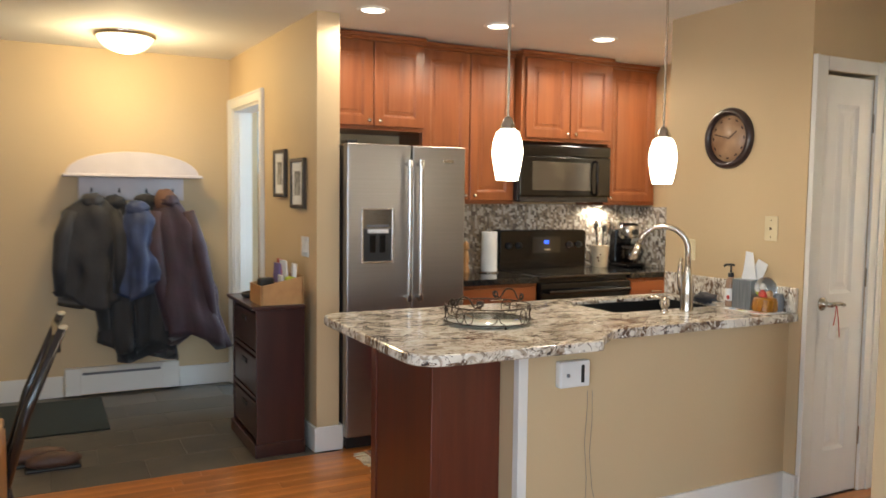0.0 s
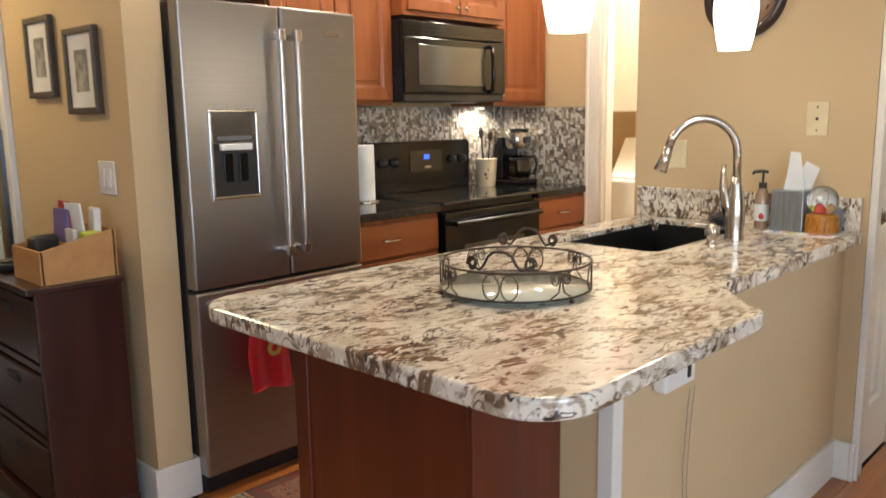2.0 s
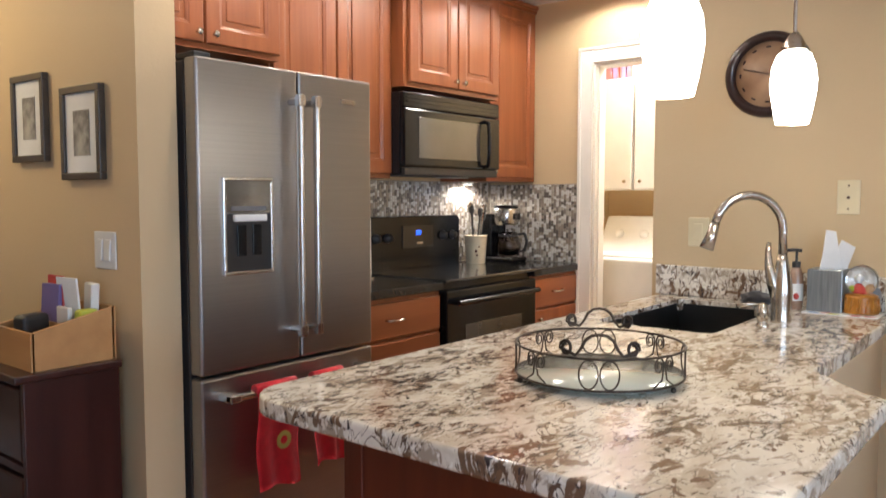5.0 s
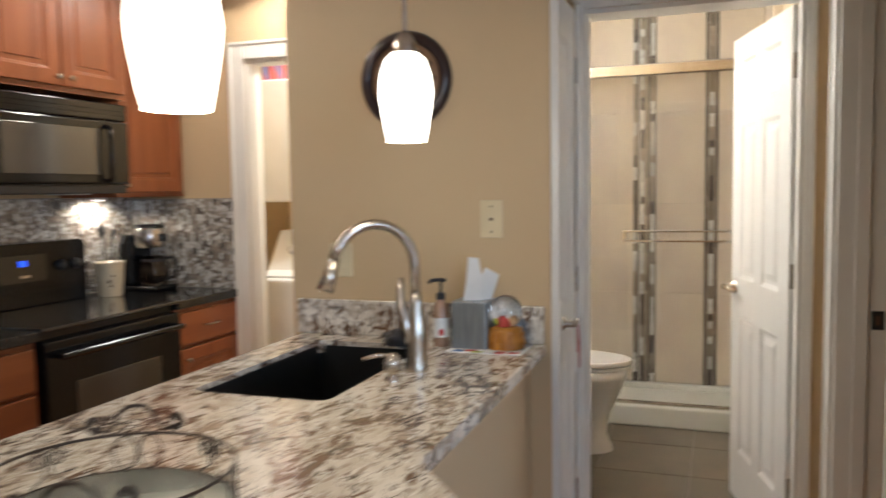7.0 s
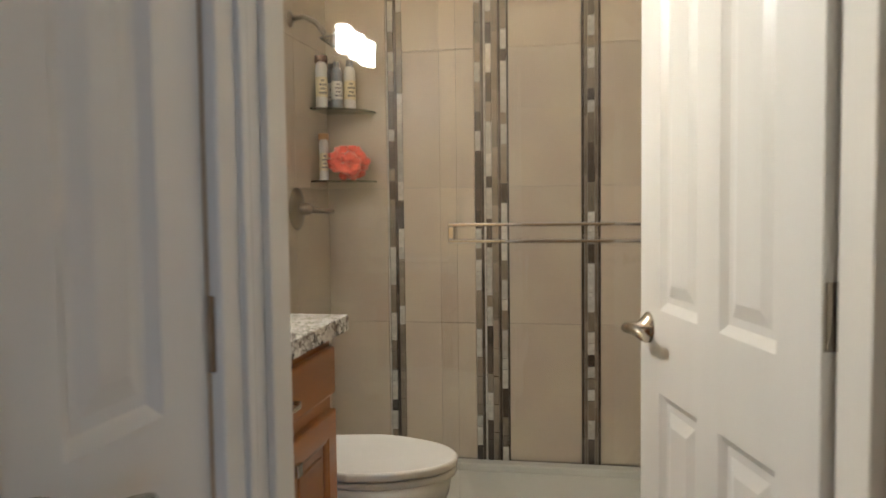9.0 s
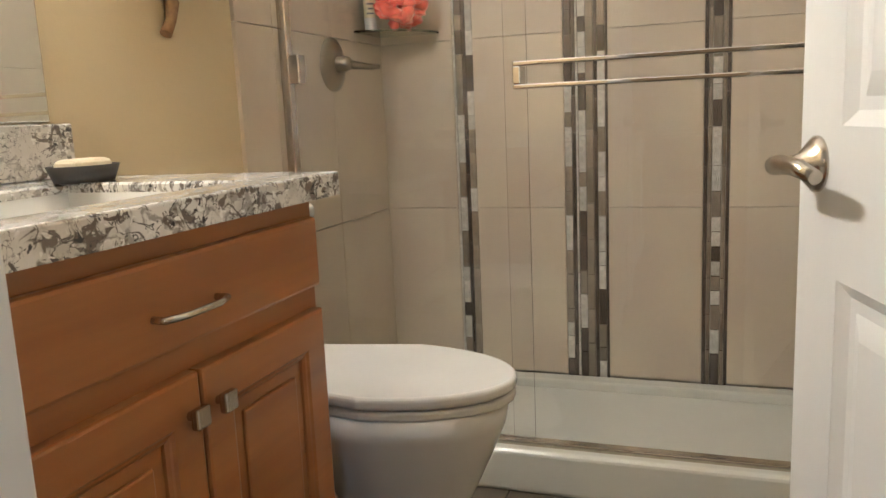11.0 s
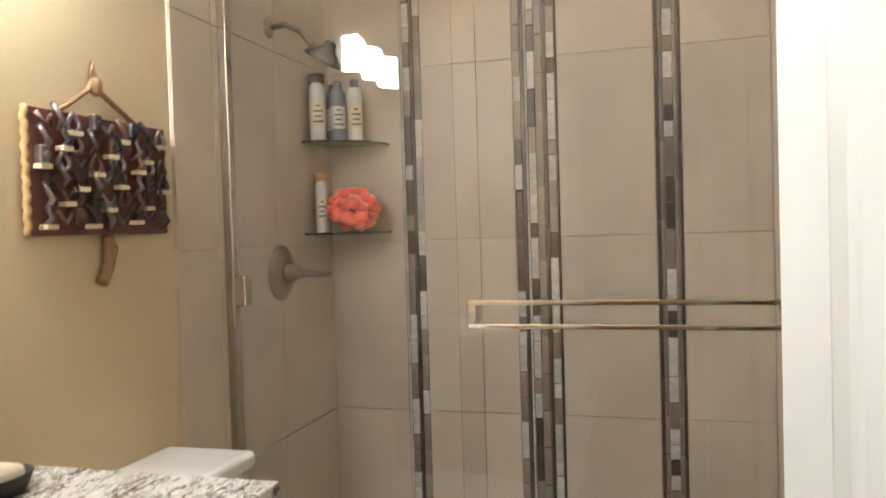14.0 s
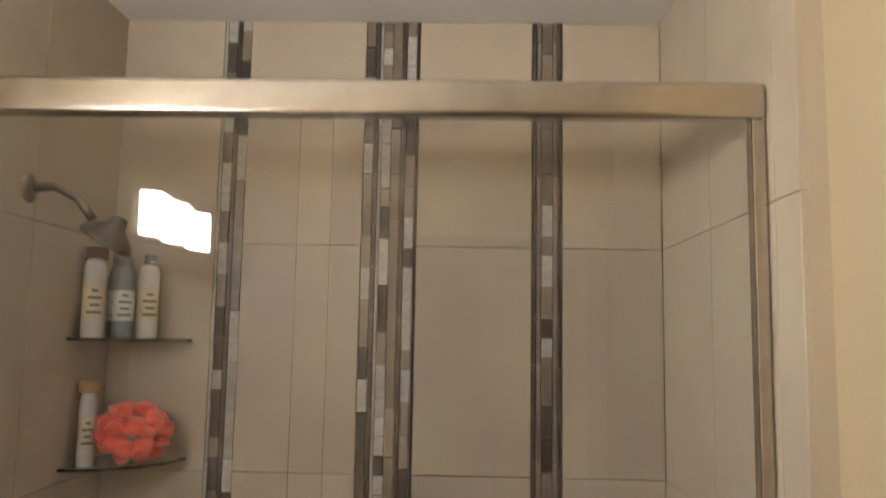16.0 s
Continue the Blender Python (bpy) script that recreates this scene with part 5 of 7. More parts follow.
for k in range(14):
    a = 2 * math.pi * k / 14
    part("carved_ridge", Build().tube([(3.455 + 0.0545 * math.cos(a), 2.706 + 0.0545 * math.sin(a), 0.928), (3.455 + 0.051 * math.cos(a + 0.12), 2.706 + 0.051 * math.sin(a + 0.12), 0.970)], 0.004, seg=6), "amber_base", gl)
g = part("globe", Build().blob((3.455, 2.706, 1.030), (0.051, 0.051, 0.051)), "clear_glass", gl)
g.visible_shadow = False
part("figure", Build().lathe([(0.022, 0), (0.014, 0.024), (0.0, 0.040)], seg=14, m=pose(3.447, 2.711, 0.988)), "red_card", gl)
part("figure", Build().blob((3.447, 2.711, 1.034), (0.011, 0.011, 0.012), 2, 0.3, 2.0), "bottle_white", gl)
part("figure", Build().blob((3.460, 2.690, 1.005), (0.013, 0.013, 0.018), 2, 0.4, 3.0), "bottle_tan", gl)
part("figure", Build().blob((3.440, 2.728, 1.002), (0.010, 0.010, 0.014), 2, 0.4, 5.0), "lime", gl)
nk = thing("paper_napkin", "folded white paper napkin with coloured corner prints", "napkin", (3.44, 2.75, 0.9155))
part("sheet", Build().box(3.365, 3.53, 2.640, 2.872, 0.9152, 0.9182, 0.001), "paper_white", nk)
for nx, ny, nm in ((3.385, 2.665, "red_card"), (3.378, 2.705, "red_card"), (3.376, 2.775, "lime"), (3.380, 2.835, "blue_cloth"), (3.39, 2.80, "red_card")):
    part("print", Build().blob((nx, ny, 0.9186), (0.014, 0.019, 0.0006), 2, 0.5, ny * 9, 3.0), nm, nk)
sb = thing("soap_bottle", "clear soap bottle with black pump top", "soap bottle", (3.45, 2.913, 0.915))
part("bottle", Build().lathe([(0.022, 0), (0.024, 0.015), (0.024, 0.115), (0.017, 0.138), (0.010, 0.150), (0, 0.151)], seg=20, m=pose(3.45, 2.913, 0.9155)), "clear_soap", sb)
part("label", Build().lathe([(0.0245, 0.03), (0.0245, 0.09)], seg=20, m=pose(3.45, 2.913, 0.9155)), "paper_white", sb)
part("label_spot", Build().blob((3.4265, 2.905, 0.962), (0.003, 0.010, 0.012), 2), "red_card", sb)
part("pump", Build().cyl((3.45, 2.913, 1.062), (3.45, 2.913, 1.118), 0.0045, seg=8).cyl((3.45, 2.913, 1.062), (3.45, 2.913, 1.082), 0.014, seg=14).tube([(3.455, 2.897, 1.120), (3.45, 2.913, 1.123), (3.44, 2.940, 1.121), (3.437, 2.947, 1.112)], 0.006, seg=8), "black_matte", sb)
single("glass_jar", Build().lathe([(0.030, 0), (0.034, 0.02), (0.033, 0.07), (0.025, 0.085), (0, 0.088)], seg=20, m=pose(3.515, 2.69, 0.9155)), "bottle_grey", "small dark glass jar near the wall", "jar")
cl2 = single("dish_cloth", Build().blob((3.40, 3.03, 0.943), (0.06, 0.05, 0.028), 3, 0.45, 5.0, 3.0), "coat_grey", "dark crumpled dish cloth behind the faucet", "cloth")

# wire tray
TC = (2.078, 2.952)
tr = thing("wire_tray", "round glass tray with scrolled dark iron rim", "tray", (*TC, 0.915))
RR = 0.182


def on_ring(a, z, r=RR):
    return (TC[0] + r * math.cos(a), TC[1] + r * math.sin(a), z)


part("glass_base", Build().lathe([(0.0, 0.0), (RR - 0.004, 0.0), (RR - 0.002, 0.003), (RR - 0.004, 0.006), (0.0, 0.006)], seg=56, m=pose(*TC, 0.924)), "tray_reflection", tr, "plate with the room's pale greenish reflection in its colour")
for zz in (0.929, 0.993):
    part("hoop", Build().tube([on_ring(2 * math.pi * k / 64, zz) for k in range(64)], 0.0027, seg=8, closed=True), "iron", tr)
for k in range(3):
    a = 2 * math.pi * k / 3 + 0.4
    part("foot", Build().blob(on_ring(a, 0.920), (0.006, 0.006, 0.006), 2), "iron", tr)
VIEW = math.atan2(2.15 - TC[1], 0.57 - TC[0])
for k in range(8):
    a0 = VIEW + 2 * math.pi * k / 8
    b = Build()
    if k % 2 == 0:
        for s in (-1, 1):
            b.tube([on_ring(a0 + s * 0.115 + 0.105 * math.cos(q), 0.961 + 0.029 * math.sin(q)) for q in [2 * math.pi * j / 20 for j in range(20)]], 0.0018, seg=6, closed=True)
    else:
        for s in (-1, 1):
            pts = []
            for j in range(26):
                q = j / 25
                ang = 3.4 * math.pi * q
                rad = 1.0 - 0.72 * q
                pts.append(on_ring(a0 + s * (0.085 - 0.075 * rad * math.cos(ang)), 0.975 + 0.018 * rad * math.sin(ang)))
            pts = [on_ring(a0 + s * 0.16, 0.932), on_ring(a0 + s * 0.04, 0.945)] + pts
            b.tube(pts, 0.0018, seg=6)
    part("scroll", b, "iron", tr)
for side in (0, math.pi):
    a0 = VIEW + side
    pts = []
    for j in range(14):
        q = j / 13
        pts.append((-0.37 - 0.075 * (1 - 0.6 * (1 - q)) * math.cos(2.6 * math.pi * (1 - q)) * 1.0, 1.012 + 0.017 * (1 - 0.5 * (1 - q)) * math.sin(2.6 * math.pi * (1 - q))))
    mid = [(-0.26, 0.999), (-0.20, 1.012), (-0.15, 1.030), (-0.08, 1.040), (0, 1.042)]
    half = pts + mid
    full = half + [(-u, z) for u, z in half[::-1][1:]]
    part("grip", Build().tube([on_ring(a0 + u, z) for u, z in full], 0.0034, seg=8), "iron", tr)

# on the back counter
pt = thing("paper_towel", "white paper towel roll on a steel holder", "paper towel", (3.17, 4.80, 0.915))
part("roll", Build().lathe([(0.0, 0.0), (0.055, 0.0), (0.056, 0.01), (0.056, 0.265), (0.055, 0.275), (0.02, 0.275), (0.018, 0.26), (0, 0.26)], seg=28, m=pose(3.17, 4.80, 0.925)), "paper_white", pt)
part("holder", Build().lathe([(0.075, 0), (0.075, 0.006), (0.0, 0.008)], seg=28, m=pose(3.17, 4.80, 0.916)).cyl((3.17, 4.80, 0.92), (3.17, 4.80, 1.24), 0.006, seg=10), "steel_polished", pt)
pm = thing("pepper_mill", "tall wooden pepper mill on the black counter", "pepper mill", (3.02, 4.86, 0.915))
part("body", Build().lathe([(0.027, 0), (0.027, 0.02), (0.018, 0.05), (0.022, 0.10), (0.014, 0.15), (0.0, 0.155)], seg=18, m=pose(3.02, 4.86, 0.9155)), "box_wood", pm)
part("cap", Build().lathe([(0.016, 0.155), (0.022, 0.17), (0.018, 0.20), (0.008, 0.215), (0, 0.222)], seg=18, m=pose(3.02, 4.86, 0.9155)), "box_wood", pm)
single("oil_bottle", Build().lathe([(0.030, 0), (0.032, 0.02), (0.032, 0.12), (0.012, 0.16), (0.011, 0.20), (0, 0.20)], seg=18, m=pose(2.94, 4.90, 0.9155)), "gold_cloth", "amber oil bottle on the black counter", "bottle")
cr = thing("utensil_crock", "cream utensil crock with painted face and spoons", "crock", (4.20, 4.88, 0.915))
part("pot", Build().lathe([(0.052, 0), (0.056, 0.01), (0.062, 0.10), (0.066, 0.155), (0.069, 0.165), (0.060, 0.165), (0.055, 0.10), (0.0, 0.02)], seg=28, m=pose(4.20, 4.88, 0.9155)), "crock", cr)
for ox, oz, r in ((-0.036, 0.075, 0.010), (-0.015, 0.10, 0.006), (0.012, 0.10, 0.006), (-0.028, 0.052, 0.007)):
    part("painted_mark", Build().blob((4.20 + ox - 0.02, 4.88 - 0.052 + abs(ox) * 0.2, 0.9155 + oz), (r, 0.006, r), 2), "crock_face", cr)
for k, (dx, dy, L) in enumerate(((-0.05, -0.02, 0.30), (-0.02, 0.02, 0.31), (0.02, -0.01, 0.28), (0.06, 0.0, 0.30), (0.08, 0.02, 0.26))):
    tipp = (4.20 + dx * 1.3, 4.88 + dy, 0.93 + L)
    part("utensil", Build().tube([(4.20 + dx * 0.3, 4.88, 0.95), tipp], 0.0045, seg=8).blob(tipp, (0.020, 0.007, 0.030), 2), "steel_polished" if k % 2 else "black_matte", cr)
cm = thing("coffee_maker", "black coffee maker with steel band and glass carafe", "coffee maker", (4.42, 4.83, 0.915))
part("base", Build().box(4.335, 4.505, 4.72, 4.95, 0.9155, 0.945, 0.012, 3), "black_gloss", cm)
part("column", Build().box(4.34, 4.50, 4.87, 4.95, 0.945, 1.20, 0.012, 3), "black_gloss", cm)
part("head", Build().lathe([(0.070, 0.0), (0.078, 0.02), (0.080, 0.09), (0.074, 0.10), (0, 0.10)], seg=28, m=pose(4.42, 4.82, 1.135)), "steel_polished", cm)
part("lid", Build().lathe([(0.076, 0.0), (0.072, 0.014), (0.0, 0.018)], seg=28, m=pose(4.42, 4.82, 1.236)), "black_gloss", cm)
part("display", Build().box(4.39, 4.45, 4.735, 4.742, 1.165, 1.205, 0.002), "black_glass", cm)
cf = part("carafe", Build().lathe([(0.058, 0), (0.072, 0.02), (0.074, 0.07), (0.060, 0.115), (0.050, 0.14), (0.046, 0.14), (0.056, 0.112), (0.069, 0.07), (0.066, 0.025), (0.0, 0.01)], seg=28, m=pose(4.42, 4.80, 0.950)), "carafe_glass", cm, "smoky glass carafe")
part("handle", Build().tube([(4.43, 4.735, 1.08), (4.44, 4.70, 1.085), (4.445, 4.685, 1.04), (4.44, 4.70, 0.985), (4.43, 4.735, 0.975)], 0.009, seg=10), "black_matte", cf)
part("band", Build().lathe([(0.0595, 0.113), (0.0595, 0.128)], seg=28, m=pose(4.42, 4.80, 0.950)), "black_matte", cf)

# towels on the freezer handle
for x0, x1, zb in ((2.058, 2.232, 0.365), (2.295, 2.44, 0.39)):
    b = bmesh.new()
    n_u, n_v = 14, 16
    grid = []
    for j in range(n_v + 1):
        row = []
        for i in range(n_u + 1):
            u = i / n_u
            z = 0.70 - (0.70 - zb) * j / n_v
            y = FY - 0.070 - 0.006 * math.sin(u * 11 + x0 * 9) * (0.3 + j / n_v) + (0.0 if j else 0.012)
            row.append(b.verts.new((x0 + (x1 - x0) * u + 0.006 * math.sin(j * 0.5), y, z + 0.008 * math.sin(u * 5))))
        grid.append(row)
    for j in range(n_v):
        for i in range(n_u):
            b.faces.new((grid[j][i], grid[j][i + 1], grid[j + 1][i + 1], grid[j + 1][i]))
    bmesh.ops.solidify(b, geom=b.faces[:], thickness=0.006)
    for f in b.faces:
        f.smooth = True
    t = thing("dish_towel", "red dish towel hung over the freezer handle", "towel", ((x0 + x1) / 2, FY - 0.06, 0.4), "red towels")
    part("cloth", Build().add(b), "red_cloth", t)
    part("fold", Build().tube([(x0 + 0.004, FY - 0.052, 0.697), (x1 - 0.004, FY - 0.052, 0.697)], 0.018, seg=10), "red_cloth", t)
    part("emblem", Build().lathe([(0.014, 0.0), (0.026, 0.001), (0.030, 0.0)], seg=20, m=pose((x0 + x1) / 2 + 0.01, FY - 0.080, 0.52, 90, 0, 0)), "gold_cloth", t)

# rug in front of the fridge
ru = thing("kitchen_rug", "dark red patterned rug with cream fringe", "rug", (2.4, 3.85, 0))
part("field", Build().box(2.03, 3.6, 3.60, 4.13, 0.0005, 0.009, 0.002), "rug_field", ru)
part("border", Build().box(2.01, 2.06, 3.58, 4.15, 0.001, 0.0105, 0.002).box(2.06, 3.6, 4.10, 4.15, 0.001, 0.0105, 0.002).box(2.06, 3.6, 3.58, 3.63, 0.001, 0.0105, 0.002), "rug_red", ru)
part("end_band", Build().box(1.995, 2.0105, 3.58, 4.15, 0.001, 0.0095, 0.002), "rug_cream", ru)
fb = Build()
for k in range(60):
    yy = 3.585 + 0.56 * k / 59
    fb.box(1.925 + random.uniform(0, 0.02), 2.012, yy - 0.004, yy + 0.004, 0.001, 0.006, m=pose(0, 0, 0, 0, 0, random.uniform(-0.4, 0.4)))
part("fringe", fb, "fringe", ru, "cream fringe", kind="stuff")

# ---- entry ----
co = thing("console_cabinet", "dark brown narrow chest with three basket drawers", "cabinet", (1.56, 4.56, 0))
KX0, KX1, KY0, KY1, KZ = 1.43, 1.70, 4.31, 4.90, 0.815
part("top", Build().box(KX0 - 0.03, KX1, KY0 - 0.02, KY1 + 0.02, KZ, KZ + 0.022, 0.005), "dark_wood", co)
part("side_panel", Build().box(KX0, KX1, KY0, KY0 + 0.02, 0.07, KZ, 0.003), "dark_wood", co)
part("side_panel", Build().box(KX0, KX1, KY1 - 0.02, KY1, 0.07, KZ, 0.003), "dark_wood", co)
part("back_panel", Build().box(KX1 - 0.012, KX1, KY0 + 0.02, KY1 - 0.02, 0.07, KZ), "dark_wood", co)
part("plinth", Build().box(KX0 - 0.012, KX1, KY0 - 0.012, KY1 + 0.012, 0, 0.075, 0.006), "dark_wood", co)
for k in range(2):
    z = 0.075 + 0.247 * (k + 1)
    part("rail", Build().box(KX0 + 0.002, KX1 - 0.012, KY0 + 0.02, KY1 - 0.02, z - 0.010, z + 0.010), "dark_wood", co)
for k in range(3):
    z0 = 0.09 + 0.247 * k
    d = part("drawer", Build().box(KX0 + 0.004, KX0 + 0.16, KY0 + 0.03, KY1 - 0.03, z0, z0 + 0.205, 0.008), "dark_wood", co)
    part("grip", Build().box(KX0 - 0.002, KX0 + 0.005, 4.55, 4.66, z0 + 0.14, z0 + 0.17, 0.004), "black_matte", d)
bx = thing("wooden_organizer", "slanted light wood box filled with mail and phones", "organizer", (1.57, 4.42, KZ + 0.022), rz=0)
ZB = KZ + 0.0225
part("near_side", Build().prism([(1.46, ZB), (1.690, ZB), (1.690, ZB + 0.155), (1.46, ZB + 0.105)], 4.315, 4.325, axis="y"), "box_wood", bx)
part("far_side", Build().prism([(1.46, ZB), (1.690, ZB), (1.690, ZB + 0.155), (1.46, ZB + 0.105)], 4.545, 4.555, axis="y"), "box_wood", bx)
part("front", Build().box(1.455, 1.465, 4.315, 4.555, ZB, ZB + 0.105), "box_wood", bx)
part("back", Build().box(1.685, 1.695, 4.315, 4.555, ZB, ZB + 0.155), "box_wood", bx)
part("divider", Build().box(1.57, 1.576, 4.325, 4.545, ZB + 0.002, ZB + 0.11), "box_wood", bx)
single("purple_leaflet", Build().box(1.578, 1.600, 4.452, 4.542, ZB + 0.003, ZB + 0.215, 0.002, m=pose(1.6, 4.5, ZB, 0, 4, 6) @ pose(-1.6, -4.5, -ZB)), "purple_card", "purple leaflet standing in the wooden box", "leaflet")
single("red_leaflet", Build().box(1.606, 1.614, 4.448, 4.540, ZB + 0.003, ZB + 0.240, 0.001), "red_card", "red leaflet standing in the wooden box", "leaflet")
single("white_envelope", Build().box(1.63, 1.637, 4.38, 4.48, ZB + 0.003, ZB + 0.238, 0.001, m=pose(1.63, 4.4, ZB, 0, -5, 6) @ pose(-1.63, -4.4, -ZB)), "paper_white", "white envelope standing in the wooden box", "envelope")
single("grey_phone", Build().box(1.640, 1.665, 4.350, 4.415, ZB + 0.003, ZB + 0.222, 0.006, m=pose(1.65, 4.4, ZB, 0, 3, -8) @ pose(-1.65, -4.4, -ZB)), "bottle_white", "pale grey handset in the wooden box", "phone")
single("white_packet", Build().box(1.585, 1.600, 4.375, 4.445, ZB + 0.003, ZB + 0.155, 0.003), "bottle_white", "small white packet in the wooden box", "packet")
single("lime_pouch", Build().box(1.60, 1.66, 4.335, 4.375, ZB + 0.003, ZB + 0.150, 0.012, 3), "lime", "lime green pouch in the wooden box", "pouch")
single("black_case", Build().box(1.475, 1.56, 4.42, 4.475, ZB + 0.003, ZB + 0.140, 0.014, 3, m=pose(1.5, 4.45, ZB, 0, 0, 14) @ pose(-1.5, -4.45, -ZB)), "black_matte", "black glasses case in the wooden box", "case")
single("key_dish", Build().lathe([(0.05, 0), (0.065, 0.02), (0.06, 0.03), (0.045, 0.012), (0, 0.01)], seg=20, m=pose(1.50, 4.70, KZ + 0.0225)).blob((1.50, 4.70, KZ + 0.05), (0.04, 0.035, 0.016), 2, 0.5, 2.0), "black_matte", "dark dish with keys on the chest", "dish")

for y0, y1, z0, z1 in ((4.785, 5.01, 1.425, 1.715), (4.445, 4.68, 1.362, 1.652)):
    p = thing("framed_picture", "small framed seaside photo with white mat", "picture", (PX, (y0 + y1) / 2, (z0 + z1) / 2), "pair of framed photos")
    w = 0.022
    part("frame", Build().box(PX - 0.024, PX - 0.001, y0, y1, z0, z0 + w, 0.003).box(PX - 0.024, PX - 0.001, y0, y1, z1 - w, z1, 0.003).box(PX - 0.024, PX - 0.001, y0, y0 + w, z0 + w, z1 - w, 0.003).box(PX - 0.024, PX - 0.001, y1 - w, y1, z0 + w, z1 - w, 0.003), "frame_dark", p)
    part("mat_board", Build().box(PX - 0.014, PX - 0.002, y0 + w, y1 - w, z0 + w, z1 - w), "paper_white", p)
    part("photo", Build().box(PX - 0.016, PX - 0.013, y0 + 0.07, y1 - 0.07, z0 + 0.075, z1 - 0.075), "photo_grey", p)

# the wall with the pictures runs slightly out of square
SKEW = pose(PX, 4.20, 0, 0, 0, 2.2) @ pose(-PX, -4.20, 0)
for o in list(scene.objects):
    if o.name.split(".")[0] in ("wall_pictures", "trim_bedroom_door", "trim_bedroom_lining", "baseboard_pictures", "framed_picture", "light_switch"):
        o.matrix_world = SKEW @ o.matrix_basis

# coat rack and coats
ra = thing("coat_rack", "white shelf with arched back board and coat hooks", "coat rack", (0.98, BY, 1.56))
o = [(0.56, 1.56)] + [(0.985 + 0.43 * math.cos(radians(a)), 1.565 + 0.155 * math.sin(radians(a))) for a in range(180, -1, -12)] + [(1.42, 1.56)]
part("arched_board", Build().prism(o, BY - 0.22, BY - 0.205, 0.003, axis="y"), "shelf_white", ra)
part("shelf", Build().box(0.54, 1.44, BY - 0.235, BY - 0.001, 1.545, 1.565, 0.004), "shelf_white", ra)
part("hook_board", Build().box(0.64, 1.34, BY - 0.022, BY - 0.001, 1.385, 1.544, 0.003), "shelf_white", ra)
for k in range(4):
    hx = 0.72 + 0.18 * k
    part("hook", Build().tube([(hx, BY - 0.022, 1.45), (hx, BY - 0.06, 1.44), (hx, BY - 0.075, 1.47)], 0.005, seg=8), "black_matte", ra)


def coat(label, material, x, z1, z0, w1, w0, seed, lean=0.0, sleeves=True, yc=None):
    """A hanging jacket: a folded body narrowing to the hook, with sleeves and collar."""
    yc = yc or BY - 0.14
    c = thing("jacket", label, "jacket", (x, yc, z1), "coats on the rack")
    b = bmesh.new()
    n, rows = 40, 26
    rings = []
    for j in range(rows + 1):
        v = j / rows
        z = z1 - (z1 - z0) * v
        sh = min(1.0, v / 0.16) ** 0.6
        w = (0.05 + (w1 - 0.05) * sh) + (w0 - w1) * max(0.0, v - 0.16)
        d = 0.035 + 0.055 * sh
        ring = []
        for k in range(n):
            a = 2 * math.pi * k / n
            fold = 1 + 0.20 * math.sin(5 * a + seed + v) * v + 0.14 * math.sin(9 * a + 2 * seed + 4 * v) * v + 0.26 * noise.noise(Vector((math.cos(a) * 1.9 + seed, math.sin(a) * 1.9, v * 5)))
            ring.append(b.verts.new((x + lean * v + w / 2 * math.cos(a) * fold, yc + d * math.sin(a) * fold, z + v * v * 0.07 * math.sin(2 * a + seed))))
        rings.append(ring)
    for p, q in zip(rings, rings[1:]):
        for k in range(n):
            b.faces.new((p[k], p[(k + 1) % n], q[(k + 1) % n], q[k]))
    b.faces.new(rings[0])
    b.faces.new(rings[-1][::-1])
    for f in b.faces:
        f.smooth = True
    bmesh.ops.recalc_face_normals(b, faces=b.faces)
    part("body", Build().add(b), material, c)
    if sleeves:
        for s in (-1, 1):
            L = (z1 - z0) * 0.80
            pts = [(x + lean * 0.1 + s * w1 * 0.36, yc - 0.03, z1 - 0.10), (x + lean * 0.3 + s * w1 * 0.50, yc - 0.05, z1 - 0.10 - L * 0.3), (x + lean * 0.6 + s * w1 * 0.53, yc - 0.04, z1 - 0.10 - L * 0.65), (x + lean * 0.9 + s * w1 * 0.50, yc - 0.03, z1 - 0.10 - L)]
            part("sleeve", Build().tube(pts, 0.05, radii=[0.050, 0.056, 0.050, 0.040], seg=14), material, c)
    part("collar", Build().blob((x, yc - 0.02, z1 - 0.03), (0.075, 0.06, 0.055), 3, 0.3, seed), material, c)
    return c


coat("charcoal jacket hanging from the rack", "coat_grey", 0.72, 1.41, 0.70, 0.36, 0.42, 1.0, lean=-0.03, yc=BY - 0.17)
coat("black long coat hanging behind a jacket", "coat_black", 0.86, 1.40, 0.38, 0.28, 0.30, 2.2, lean=0.07, yc=BY - 0.13)
coat("blue padded vest hanging from the rack", "coat_blue", 1.00, 1.36, 0.76, 0.23, 0.27, 3.1, lean=0.03, sleeves=False, yc=BY - 0.21)
coat("black parka hanging under a blue vest", "coat_black", 1.06, 1.41, 0.30, 0.28, 0.34, 4.5, lean=0.02, yc=BY - 0.13)
coat("plum long winter coat hanging from the rack", "coat_plum", 1.21, 1.41, 0.36, 0.30, 0.52, 5.4, lean=0.17, yc=BY - 0.18)
single("knitted_hat", Build().blob((1.19, BY - 0.20, 1.385), (0.075, 0.05, 0.085), 3, 0.15, 8.0), "cap_brown", "brown knitted cap over a coat hook", "cap")
single("trekking_pole", Build().cyl((1.29, BY - 0.05, 0.02), (1.26, BY - 0.03, 0.60), 0.006, seg=8), "black_matte", "thin black pole leaning on the wall", "pole")

